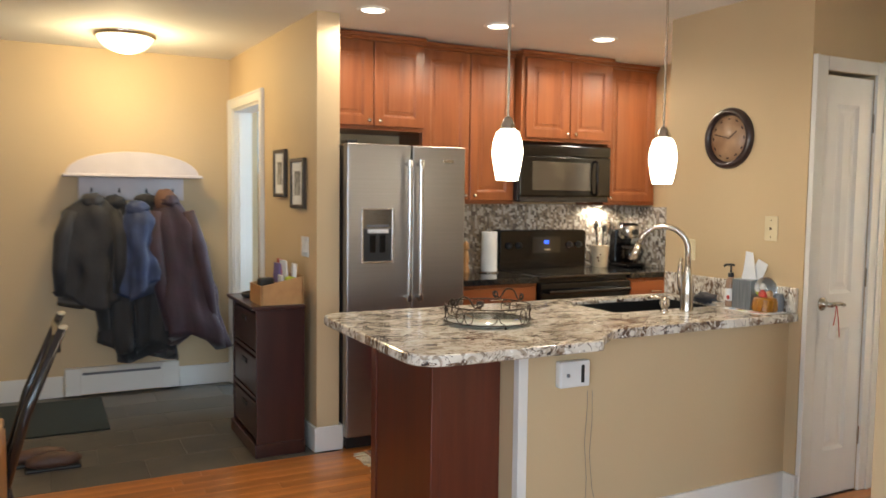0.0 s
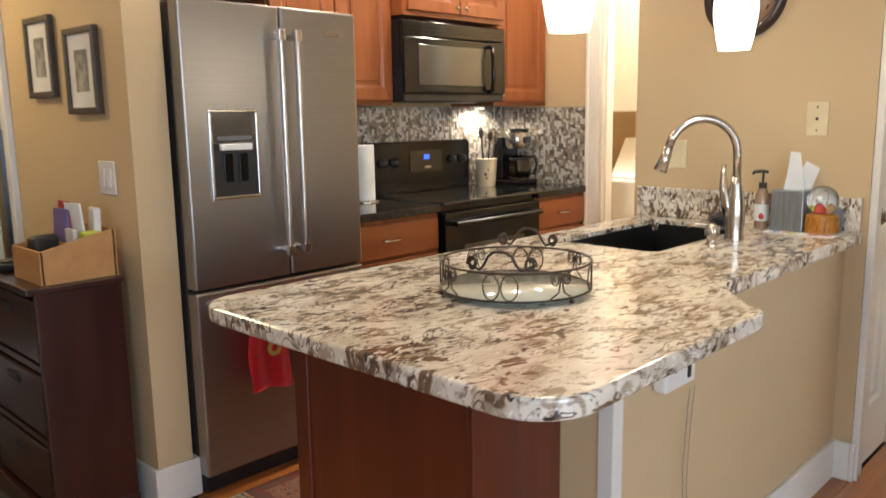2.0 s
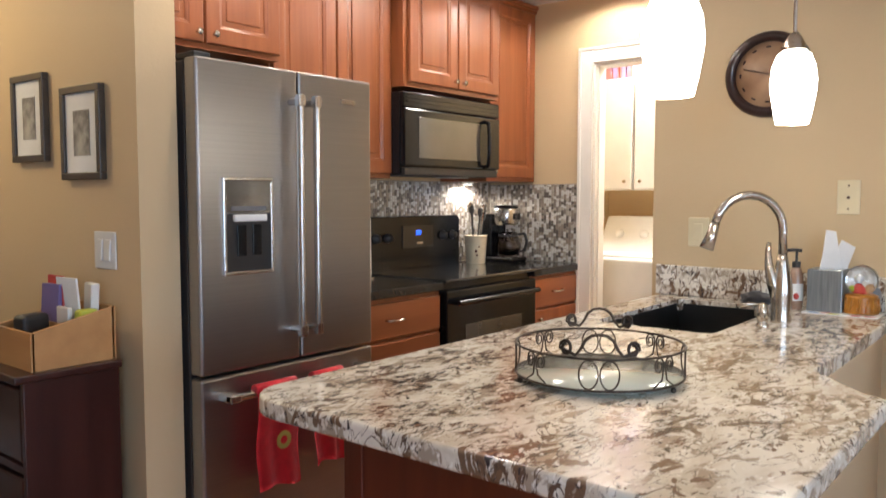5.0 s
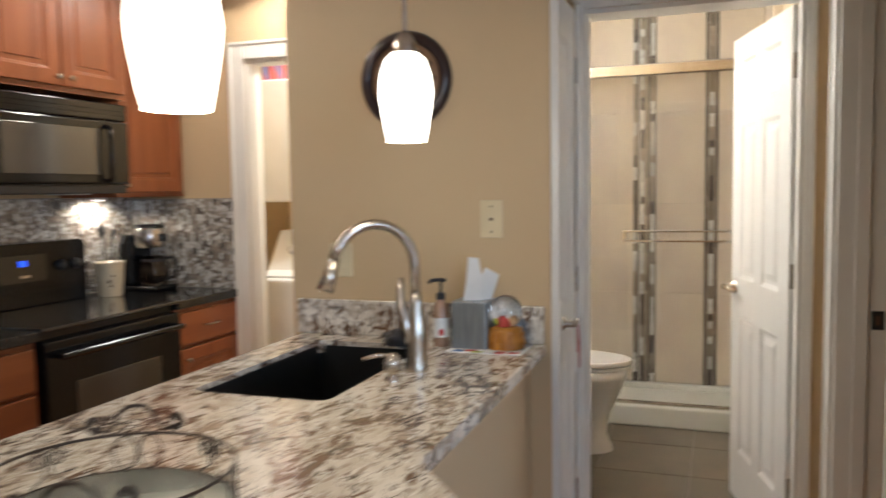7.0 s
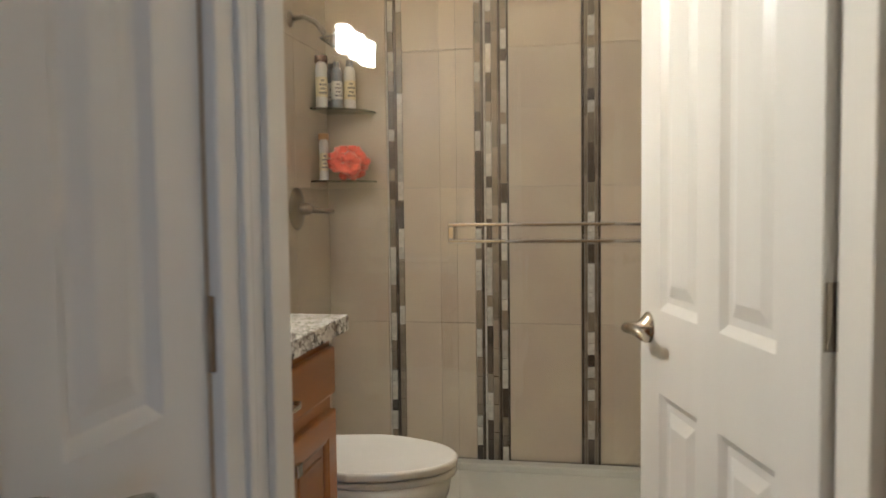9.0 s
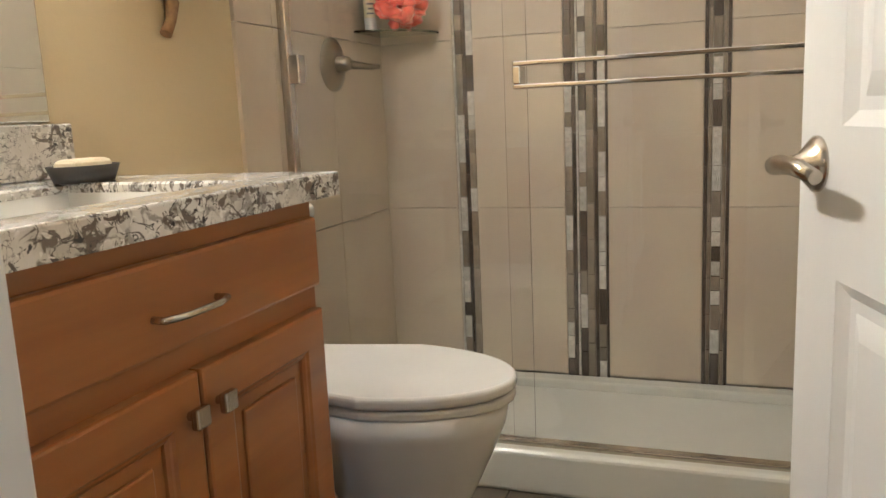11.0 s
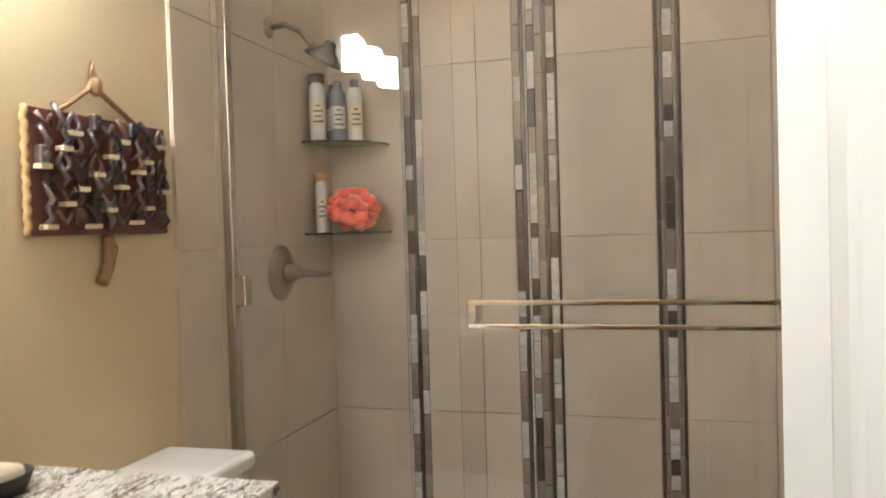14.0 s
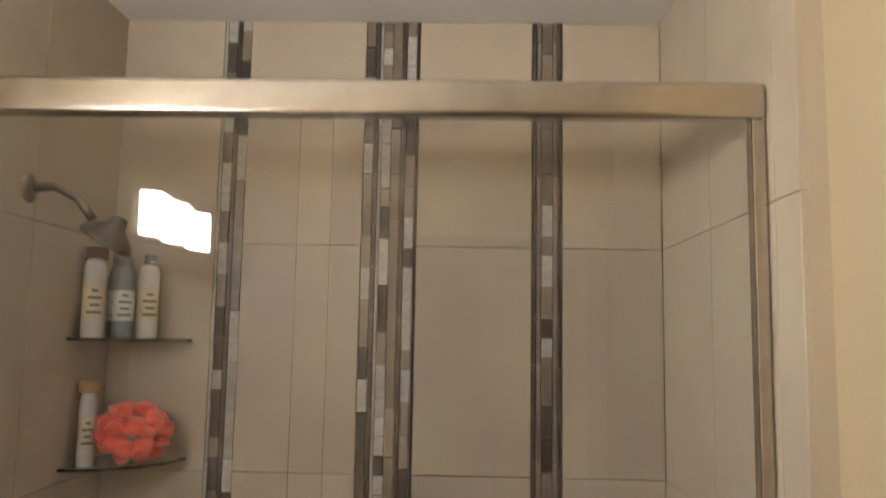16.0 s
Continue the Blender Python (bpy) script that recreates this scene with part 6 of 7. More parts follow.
he = thing("baseboard_heater", "white electric baseboard heater under the coats", "heater", (0.9, BY, 0.0))
part("case", Build().prism([(BY - 0.065, 0.02), (BY - 0.002, 0.02), (BY - 0.002, 0.20), (BY - 0.035, 0.20), (BY - 0.065, 0.17)], 0.54, 1.28, 0.003, m=Matrix(((0, 0, 1, 0), (1, 0, 0, 0), (0, 1, 0, 0), (0, 0, 0, 1)))), "trim_white", he)
part("grille", Build().box(0.64, 1.16, BY - 0.068, BY - 0.060, 0.155, 0.172, 0.001), "plastic_grey", he)
part("end_cap", Build().box(1.17, 1.29, BY - 0.072, BY - 0.002, 0.015, 0.205, 0.005), "trim_white", he)
part("end_cap", Build().box(0.53, 0.63, BY - 0.072, BY - 0.002, 0.015, 0.205, 0.005), "trim_white", he)
single("door_mat", Build().box(0.10, 0.755, 5.20, 6.0, 0.0, 0.012, 0.004), "mat_green", "dark green entry mat on slate tile", "mat")
sh = thing("brown_shoe", "brown leather shoe on the slate floor", "shoe", (0.45, 4.6, 0), "pair of shoes")
part("upper", Build().blob((0.44, 4.60, 0.045), (0.135, 0.048, 0.045), 3, 0.12, 4.0, 2.0), "leather", sh)
part("sole", Build().box(0.305, 0.57, 4.555, 4.645, 0.0, 0.018, 0.008, 3), "black_matte", sh)
copy_thing(sh, pose(0.38, 4.72, 0, 0, 0, 8))

# chair and drop-leaf table at the room's edge
CHX, CHY = 0.30, 3.22
ch = thing("dining_chair", "black spindle-back dining chair with worn edges", "chair", (CHX, CHY, 0))
part("seat", Build().box(CHX - 0.42, CHX + 0.0, CHY - 0.21, CHY + 0.21, 0.43, 0.462, 0.012, 3), "chair_black", ch)
for sy in (-0.17, 0.17):
    part("back_post", Build().tube([(CHX - 0.02, CHY + sy, 0.45), (CHX + 0.05, CHY + sy, 0.70), (CHX + 0.165, CHY + sy, 0.985)], 0.017, radii=[0.018, 0.018, 0.014], seg=12), "chair_black", ch)
    part("post_tip", Build().blob((CHX + 0.168, CHY + sy, 0.987), (0.017, 0.017, 0.009), 2), "chair_worn", ch, "worn pale tip")
    part("leg", Build().tube([(CHX - 0.04, CHY + sy, 0.44), (CHX + 0.02, CHY + sy * 1.15, 0.0)], 0.016, seg=10), "chair_black", ch)
    part("leg", Build().tube([(CHX - 0.37, CHY + sy, 0.44), (CHX - 0.41, CHY + sy * 1.15, 0.0)], 0.016, seg=10), "chair_black", ch)
part("top_rail", Build().box(CHX + 0.135, CHX + 0.160, CHY - 0.17, CHY + 0.17, 0.90, 0.965, 0.006), "chair_black", ch)
for k in range(4):
    yy = CHY - 0.105 + 0.07 * k
    part("spindle", Build().tube([(CHX - 0.02, yy, 0.455), (CHX + 0.14, yy, 0.92)], 0.007, seg=8), "chair_black", ch)
tbl = thing("drop_leaf_table", "honey wood table with its leaf hanging down", "table", (-0.1, 2.55, 0))
part("leaf", Build().box(0.275, 0.298, 2.2, 2.86, 0.36, 0.72, 0.010, 3), "table_wood", tbl)
part("top", Build().box(-0.41, 0.295, 2.0, 2.86, 0.722, 0.748, 0.008, 3), "table_wood", tbl)
for lx in (-0.34, 0.21):
    for ly in (2.08, 2.78):
        part("leg", Build().tube([(lx, ly, 0.72), (lx, ly, 0.0)], 0.025, radii=[0.028, 0.020], seg=12), "table_wood", tbl)

# bedroom seen through the doorway
bb = thing("bunk_bed", "orange pine bunk bed with blue and white bedding", "bed", (2.75, 6.6, 0))
part("bedding", Build().box(2.2, 3.3, 6.15, 7.05, 0.42, 0.70, 0.06, 3), "blue_cloth", bb)
part("pillow", Build().blob((2.62, 6.6, 0.80), (0.34, 0.36, 0.17), 3), "paper_white", bb)
part("rail", Build().box(2.15, 3.35, 6.08, 6.12, 1.24, 1.34, 0.005), "box_wood", bb)
part("rail", Build().box(2.15, 3.35, 6.08, 6.12, 1.40, 1.47, 0.005), "box_wood", bb)
part("rail", Build().box(2.15, 3.35, 6.08, 6.12, 0.36, 0.48, 0.005), "box_wood", bb)
part("upper_mattress", Build().box(2.2, 3.3, 6.15, 7.05, 1.27, 1.42, 0.04, 3), "paper_white", bb)
for qx, qy in ((2.12, 6.06), (3.31, 6.06), (2.12, 7.02), (3.31, 7.02)):
    part("post", Build().box(qx, qx + 0.07, qy, qy + 0.07, 0, 1.62, 0.005), "box_wood", bb)
structure("floor_bedroom", Build().box(1.9, 3.6, 5.2, 7.1, -0.1, 0.0), "pale_wood", "bedroom floor", "floor")

# ---- laundry ----
ws = thing("washing_machine", "white top-loading washer with slanted console", "washing machine", (5.2, 4.0, 0))
part("body", Build().box(4.88, 5.55, 3.95, 4.64, 0.02, 0.93, 0.02, 3), "laundry_white", ws)
part("lid", Build().box(4.92, 5.26, 3.99, 4.60, 0.93, 0.945, 0.006), "laundry_white", ws)
part("console", Build().prism([(5.20, 0.94), (5.55, 0.94), (5.55, 1.17), (5.36, 1.17)], 3.96, 4.63, 0.008, axis="y"), "laundry_white", ws)
for kk in (4.15, 4.33, 4.50):
    part("dial", Build().lathe([(0.03, 0), (0.026, 0.02), (0, 0.022)], seg=18, m=pose(5.28, kk, 1.058, 0, -55, 0)), "plastic_white", ws)
for yy0, yy1 in ((3.94, 4.376), (4.384, 4.82)):
    lc = thing("laundry_cabinet", "white laundry wall cabinet with small knob", "cabinet", (5.4, (yy0 + yy1) / 2, 1.36), "laundry cabinets")
    part("body", Build().box(5.22, 5.60, yy0, yy1, 1.345, 2.06, 0.003), "laundry_white", lc)
    d = part("door", Build().box(5.20, 5.219, yy0 + 0.005, yy1 - 0.005, 1.35, 2.055, 0.004), "laundry_white", lc)
    part("knob", Build().blob((5.188, yy0 + 0.05 if yy0 > 4.2 else yy1 - 0.05, 1.40), (0.012, 0.012, 0.012), 2), "nickel", d)
for k in range(5):
    single("book", Build().box(5.26, 5.44, 4.42 + 0.05 * k, 4.462 + 0.05 * k, 2.061, 2.25 + 0.02 * math.sin(k * 2.1), 0.003), "mixed_books", "coloured book standing on the laundry cabinet", "book", "books on laundry cabinet")

# ---- bathroom things ----
vl = thing("vanity_light", "dark nickel bar with three lit square shades above mirror", "wall lamp", (VANITY_X, BN, 1.95))
part("wall_box", Build().box(VANITY_X - 0.26, VANITY_X + 0.26, BN - 0.016, BN - 0.002, VANITY_Z - 0.050, VANITY_Z + 0.045, 0.004), "nickel_dark", vl)
part("rod", Build().box(VANITY_X - 0.27, VANITY_X + 0.27, VANITY_Y - 0.004, VANITY_Y + 0.004, VANITY_Z - 0.084, VANITY_Z - 0.076, 0.002), "nickel_dark", vl)
for k in range(3):
    vx = VANITY_X + VANITY_D * (k - 1)
    part("arm", Build().tube([(vx, BN - 0.014, VANITY_Z - 0.04), (vx, VANITY_Y + 0.03, VANITY_Z - 0.062), (vx, VANITY_Y + 0.015, VANITY_Z - 0.080), (vx, VANITY_Y, VANITY_Z - 0.076)], 0.007, seg=10), "nickel_dark", vl)
    part("cup", Build().lathe([(0.0, -0.012), (0.018, -0.010), (0.026, 0.0), (0.0, 0.002)], seg=18, m=pose(vx, VANITY_Y, VANITY_Z - 0.066)), "nickel_dark", vl)
    part("shade", Build().box(vx - 0.034, vx + 0.034, VANITY_Y - 0.034, VANITY_Y + 0.034, VANITY_Z - 0.064, VANITY_Z + 0.066, 0.008, 3), "vanity_glow", vl, "glowing square glass shade")

dsh = thing("soap_dish", "black soap dish with a cream soap bar", "soap dish", (4.86, 3.12, 0.946))
part("dish", Build().lathe([(0.0, 0.006), (0.045, 0.006), (0.062, 0.028), (0.067, 0.028), (0.060, 0.012), (0.055, 0.0), (0, 0)], seg=28, squash=0.75, m=pose(4.90, 3.15, 0.946)), "black_matte", dsh)
part("soap_bar", Build().box(4.855, 4.945, 3.122, 3.178, 0.955, 0.985, 0.013, 3), "soap", dsh)

# knot board on the wall
PQ = (5.155, 5.570, 1.336, 1.580)
pq = thing("knot_board", "dark wood display board of small sailing gear with rope", "wall decoration", (5.37, BN, 1.47))
part("board", Build().box(PQ[0], PQ[1], BN - 0.020, BN - 0.002, PQ[2], PQ[3], 0.003), "plaque_wood", pq)
for xx in (PQ[0] - 0.004,):
    part("rope_edge", Build().tube([(xx, BN - 0.014 + 0.003 * math.sin(j * 1.9), PQ[2] + (PQ[3] - PQ[2]) * j / 30) for j in range(31)], 0.007, seg=8), "rope", pq)
for r in range(6):
    for c in range(9):
        bx0 = PQ[0] + 0.030 + 0.044 * c + random.uniform(-0.010, 0.010)
        bz0 = PQ[2] + 0.040 + 0.037 * r + random.uniform(-0.008, 0.008)
        kind = random.random()
        b = Build()
        if kind < 0.45:
            lean = random.uniform(-0.014, 0.014)
            b.tube([(bx0 - lean, BN - 0.024, bz0 - 0.024), (bx0 + 0.006, BN - 0.036, bz0 - 0.006), (bx0 - 0.005, BN - 0.034, bz0 + 0.010), (bx0 + lean, BN - 0.024, bz0 + 0.026)], 0.006, radii=[0.004, 0.007, 0.005, 0.006], seg=8)
        elif kind < 0.7:
            b.tube([(bx0 + 0.014 * math.cos(q), BN - 0.028 + 0.004 * math.sin(2 * q), bz0 + 0.018 * math.sin(q)) for q in [2 * math.pi * j / 14 for j in range(14)]], 0.0048, seg=6, closed=True)
        elif kind < 0.88:
            b.box(bx0 - 0.012, bx0 + 0.012, BN - 0.038, BN - 0.02, bz0 - 0.017, bz0 + 0.018, 0.005).cyl((bx0, BN - 0.046, bz0), (bx0, BN - 0.03, bz0), 0.006, seg=10)
        else:
            b.tube([(bx0 - 0.02, BN - 0.026, bz0 + 0.012), (bx0 - 0.006, BN - 0.036, bz0 - 0.012), (bx0 + 0.010, BN - 0.034, bz0 + 0.006), (bx0 + 0.020, BN - 0.026, bz0 - 0.010)], 0.005, seg=8)
        part("fitting", b, random.choice(("relief_dark", "relief_dark", "pewter", "pewter", "iron", "leather")), pq)
        if (r * 2 + c) % 3 == 0:
            part("label_strip", Build().box(bx0 - 0.014, bx0 + 0.014, BN - 0.040, BN - 0.018, bz0 - 0.026, bz0 - 0.017), "label_cream", pq)
part("hanging_rope", Build().tube([(PQ[0] + 0.085, BN - 0.012, PQ[3]), (5.325, BN - 0.014, 1.635), (5.343, BN - 0.016, 1.672), (5.361, BN - 0.014, 1.635), (PQ[1] - 0.095, BN - 0.012, PQ[3])], 0.006, seg=8)
     .blob((5.343, BN - 0.018, 1.645), (0.016, 0.012, 0.022), 2, 0.3, 1.0).tube([(5.336, BN - 0.012, 1.66), (5.341, BN - 0.014, 1.695), (5.349, BN - 0.014, 1.66)], 0.005, seg=8), "rope_brown", pq)
part("tassel", Build().tube([(5.365, BN - 0.016, 1.336), (5.370, BN - 0.018, 1.305), (5.360, BN - 0.018, 1.265), (5.338, BN - 0.018, 1.235)], 0.012, radii=[0.010, 0.016, 0.012, 0.014], seg=10), "rope_brown", pq)

# shower fittings
vv = thing("shower_valve", "brushed nickel shower valve with lever", "shower valve", (6.15, BN, 1.205))
Rn = pose(6.15, BN - 0.012, 1.205, 90, 0, 0)
part("escutcheon", Build().lathe([(0.085, 0), (0.084, 0.006), (0.06, 0.016), (0.03, 0.022), (0, 0.022)], seg=36, m=Rn), "nickel_dark", vv)
part("lever", Build().lathe([(0.026, 0.018), (0.024, 0.05), (0.018, 0.065), (0, 0.066)], seg=20, m=Rn).tube([(6.15, BN - 0.06, 1.205), (6.18, BN - 0.085, 1.20), (6.22, BN - 0.12, 1.195), (6.235, BN - 0.14, 1.195)], 0.01, radii=[0.015, 0.013, 0.009, 0.007], seg=10), "nickel_dark", vv)
hd = thing("shower_sprayer", "nickel shower head on a bent wall arm", "shower head", (6.12, BN, 1.95))
part("flange", Build().lathe([(0.032, 0), (0.030, 0.006), (0.012, 0.014), (0, 0.014)], seg=24, m=pose(6.12, BN - 0.012, 1.95, 90, 0, 0)), "nickel_dark", hd)
part("arm", Build().tube([(6.12, BN - 0.015, 1.95), (6.12, BN - 0.07, 1.955), (6.12, BN - 0.12, 1.93), (6.12, BN - 0.155, 1.885)], 0.010, seg=12), "nickel_dark", hd)
part("head", Build().lathe([(0.0, 0.066), (0.016, 0.062), (0.022, 0.042), (0.052, 0.018), (0.060, 0.004), (0.058, 0.0), (0.0, -0.002)], seg=32, m=pose(6.12, BN - 0.185, 1.835, 32, 0, 0)), "nickel_shadow", hd)
for sz, nm in ((1.325, "lower"), (1.630, "upper")):
    o = [(BX - 0.002, BN - 0.013)] + [(BX - 0.002 - 0.225 * math.cos(radians(a)), BN - 0.013 - 0.225 * math.sin(radians(a))) for a in range(0, 91, 9)]
    single("corner_shelf", Build().prism(o, sz - 0.008, sz, 0.002), "shelf_glass", "glass corner shelf in the shower", "shelf", "shower shelves")


def bottle(name, label, x, y, z, r, h, material, cap=None, cap_mat="plastic_grey"):
    b = thing(name, label, "bottle", (x, y, z), "shower bottles")
    part("body", Build().lathe([(r * 0.92, 0), (r, 0.008), (r, h * 0.82), (r * 0.75, h * 0.92), (r * 0.45, h * 0.94), (0, h * 0.94)], seg=22, squash=0.8, m=pose(x, y, z)), material, b)
    part("cap", Build().lathe([(r * (cap or 0.5), h * 0.93), (r * (cap or 0.5), h * 1.07), (0, h * 1.075)], seg=18, m=pose(x, y, z)), cap_mat, b)
    part("label", Build().lathe([(r * 1.012, h * 0.22), (r * 1.012, h * 0.62)], seg=22, squash=0.8, m=pose(x, y, z)), "label_cream" if material == "bottle_white" else "bottle_white", b)
    for k in range(4):
        zz = z + h * (0.28 + 0.085 * k)
        w = r * (0.55, 0.35, 0.5, 0.25)[k]
        part("print_bar", Build().box(-0.0015, 0.0, -w, w, 0, h * 0.03, m=pose(x - 0.8 * r, y - 0.45 * r, zz, 0, 0, 32)), "plastic_grey", b)


bottle("shampoo_bottle", "white shampoo bottle with dark cap on shelf", 6.365, 3.262, 1.6305, 0.031, 0.205, "bottle_white", 0.9, "leather")
bottle("conditioner_bottle", "grey-blue bottle on the glass shelf", 6.43, 3.216, 1.6305, 0.030, 0.19, "bottle_grey", 0.5)
bottle("lotion_bottle", "dark slim bottle on the glass shelf", 6.475, 3.255, 1.6305, 0.026, 0.19, "bottle_grey", 0.5)
bottle("bodywash_bottle", "pale body wash bottle on the glass shelf", 6.475, 3.172, 1.6305, 0.031, 0.20, "bottle_white", 0.5)
bottle("tan_bottle", "white bottle with orange-tan cap on shelf", 6.375, 3.262, 1.3255, 0.024, 0.185, "bottle_white", 1.0, "bottle_tan")
pf = Build()
for k in range(64):
    a, e = random.uniform(0, 2 * math.pi), random.uniform(-1, 1)
    rr = math.sqrt(1 - e * e)
    cxx, cyy, czz = 6.42 + 0.072 * rr * math.cos(a), 3.170 + 0.072 * rr * math.sin(a), 1.402 + 0.060 * e
    pf.blob((cxx, cyy, czz), (random.uniform(0.018, 0.03), random.uniform(0.018, 0.03), random.uniform(0.012, 0.022)), 2, 0.5, k * 1.3, 5.0)
single("bath_puff", pf, "coral", "coral pink mesh bath puff on glass shelf", "bath puff")
single("hinge_bumper", Build().box(GX - 0.020, GX + 0.02, BN - 0.075, BN - 0.040, 1.135, 1.215, 0.004), "nickel", "small metal clip on the glass edge", "clip")

# towel on the south wall
tw = thing("hand_towel", "peach towel bunched over a dark nickel wall hook", "towel", (5.53, BS, 1.2))
part("hook", Build().lathe([(0.024, 0), (0.022, 0.008), (0.010, 0.012), (0, 0.012)], seg=18, m=pose(5.62, BS + 0.001, 1.385, -90, 0, 0)).tube([(5.62, BS + 0.010, 1.385), (5.62, BS + 0.045, 1.383), (5.595, BS + 0.062, 1.388), (5.53, BS + 0.062, 1.40)], 0.008, seg=10), "nickel_dark", tw)
b = bmesh.new()
rings = []
for j in range(19):
    v = j / 18
    wide = 0.030 + 0.045 * min(1.0, v * 4) ** 0.7
    ring = []
    for k in range(28):
        a = 2 * math.pi * k / 28
        fold = 1 + 0.20 * math.sin(5 * a + 0.8) * min(1.0, 3 * v) + 0.08 * math.sin(9 * a + 4 * v)
        ring.append(b.verts.new((5.525 + wide * fold * math.cos(a), BS + 0.055 + 0.038 * fold * math.sin(a), 1.425 - 0.62 * v + 0.01 * math.sin(3 * a))))
    rings.append(ring)
for p, q in zip(rings, rings[1:]):
    for k in range(28):
        b.faces.new((p[k], p[(k + 1) % 28], q[(k + 1) % 28], q[k]))
b.faces.new(rings[0][::-1])
b.faces.new(rings[-1])
for f in b.faces:
    f.smooth = True
bmesh.ops.recalc_face_normals(b, faces=b.faces)
part("cloth", Build().add(b), "towel_peach", tw)
# key tag on the closet lever
kt = thing("paper_tag", "pink paper tag on red string at the door lever", "tag", (3.74, CS - 0.06, 0.9))
part("string", Build().tube([(3.735, CS - 0.055, 0.965), (3.725, CS - 0.058, 0.90), (3.72, CS - 0.055, 0.86)], 0.0025, seg=6).tube([(3.735, CS - 0.055, 0.965), (3.75, CS - 0.058, 0.88), (3.765, CS - 0.055, 0.80)], 0.0025, seg=6), "red_card", kt)
part("card", Build().box(3.69, 3.745, CS - 0.054, CS - 0.051, 0.795, 0.885, 0.001, m=pose(3.72, CS, 0.85, 0, 8, 0) @ pose(-3.72, -CS, -0.85)), "paper_white", kt)
# strike plates
st = thing("strike_plate", "brushed metal strike plate in the door lining", "strike plate", (WX + 0.07, BD1, 0.955), "strike plates")
part("plate", Build().box(WX + 0.040, WX + 0.075, BD1 - 0.0205, BD1 - 0.0175, 0.925, 0.985, 0.001), "nickel", st)
part("latch_hole", Build().box(WX + 0.052, WX + 0.064, BD1 - 0.0215, BD1 - 0.0195, 0.94, 0.97), "black_matte", st)
s3 = thing("strike_plate", "dark metal strike plate in the hall door lining", "strike plate", (SD1, SY - 0.06, 0.965), "strike plates")
part("plate", Build().box(SD1 - 0.0205, SD1 - 0.0175, SY - 0.137, SY - 0.10, 0.94, 1.0, 0.001), "black_matte", s3)
part("latch_hole", Build().box(SD1 - 0.0215, SD1 - 0.0195, SY - 0.125, SY - 0.112, 0.955, 0.985), "leather", s3)

# ---- floors, tiles and mosaics ----
def piece_mesh(name, sx, sy, sz, material, bevel=0.0015):
    """A slab with a small chamfered top, centred on its base."""
    me = bpy.data.meshes.new(name)
    hx, hy, b = sx / 2, sy / 2, bevel
    v = [(-hx, -hy, 0), (hx, -hy, 0), (hx, hy, 0), (-hx, hy, 0), (-hx, -hy, sz - b), (hx, -hy, sz - b), (hx, hy, sz - b), (-hx, hy, sz - b),
         (-hx + b, -hy + b, sz), (hx - b, -hy + b, sz), (hx - b, hy - b, sz), (-hx + b, hy - b, sz)]
    f = [(0, 1, 5, 4), (1, 2, 6, 5), (2, 3, 7, 6), (3, 0, 4, 7), (4, 5, 9, 8), (5, 6, 10, 9), (6, 7, 11, 10), (7, 4, 8, 11), (8, 9, 10, 11)]
    me.from_pydata(v, [], f)
    me.materials.append(MATS[material])
    return me


def lay(name, me, parent, m):
    ob = new(name, me)
    ob.parent = parent
    ob.matrix_basis = m
    return ob


FLOOR = bpy.data.objects["floor"]
# oak boards along x, near the walk; the others are joined
PW = 0.083
plank = {L: piece_mesh("board", L - 0.0015, PW - 0.0015, 0.0115, "oak_floor") for L in (0.9, 1.2, 1.5)}
TILE_Y = 4.245
far = Build()
count = 0
row = 0
y = TILE_Y - PW / 2
while y > -2.68:
    x = -1.78 + random.uniform(-0.8, 0)
    # boards end at the walls of the room that they lie in
    hall = SY - 0.14 - PW / 2 < y < CS
    x_end = WX + 0.06 if hall else (EX + 0.1 if y > CN - 0.05 else (CX + 0.05 if y >= CS else 2.90))
    while x < x_end - 0.01:
        L = random.choice((0.9, 1.2, 1.5))
        if x < -1.79 or x + L > x_end:
            lo, hi = max(x, -1.79), min(x + L, x_end)
            if hi - lo > 0.01:
                far.box(lo, hi - 0.0015, y - PW / 2 + 0.0008, y + PW / 2 - 0.0008, -0.0118, -0.0004)
            x += L
            continue
        near = (x + L > 0.2 and x < 2.4 and y > 3.3) or (x + L > 2.0 and y > 1.2 and y < 2.7) or (x + L > 1.6 and y > 3.3)
        if near and count < 290:
            lay("board", plank[L], FLOOR, pose(x + L / 2, y, -0.0118))
            count += 1
        else:
            far.box(x, x + L - 0.0015, y - PW / 2 + 0.0008, y + PW / 2 - 0.0008, -0.0118, -0.0004)
        x += L
    y -= PW
    row += 1
y = SY - 0.14 - PW / 2
while y > 0.0:
    far.box(2.98, 4.06 + random.uniform(-0.3, 0.3), y - PW / 2 + 0.0008, y + PW / 2 - 0.0008, -0.0118, -0.0004)
    y -= PW
fl = single("oak_boards", far, "oak_floor_far", "honey oak floor boards across the rooms", "floor boards", kind="stuff")
for k in range(10):
    yy = TILE_Y + PW / 2 + PW * k
    if yy < NY:
        lay("board", plank[1.5], FLOOR, pose(PE + 0.75, yy, -0.0118))
        lay("board", plank[1.2], FLOOR, pose(PE + 2.1, yy, -0.0118))

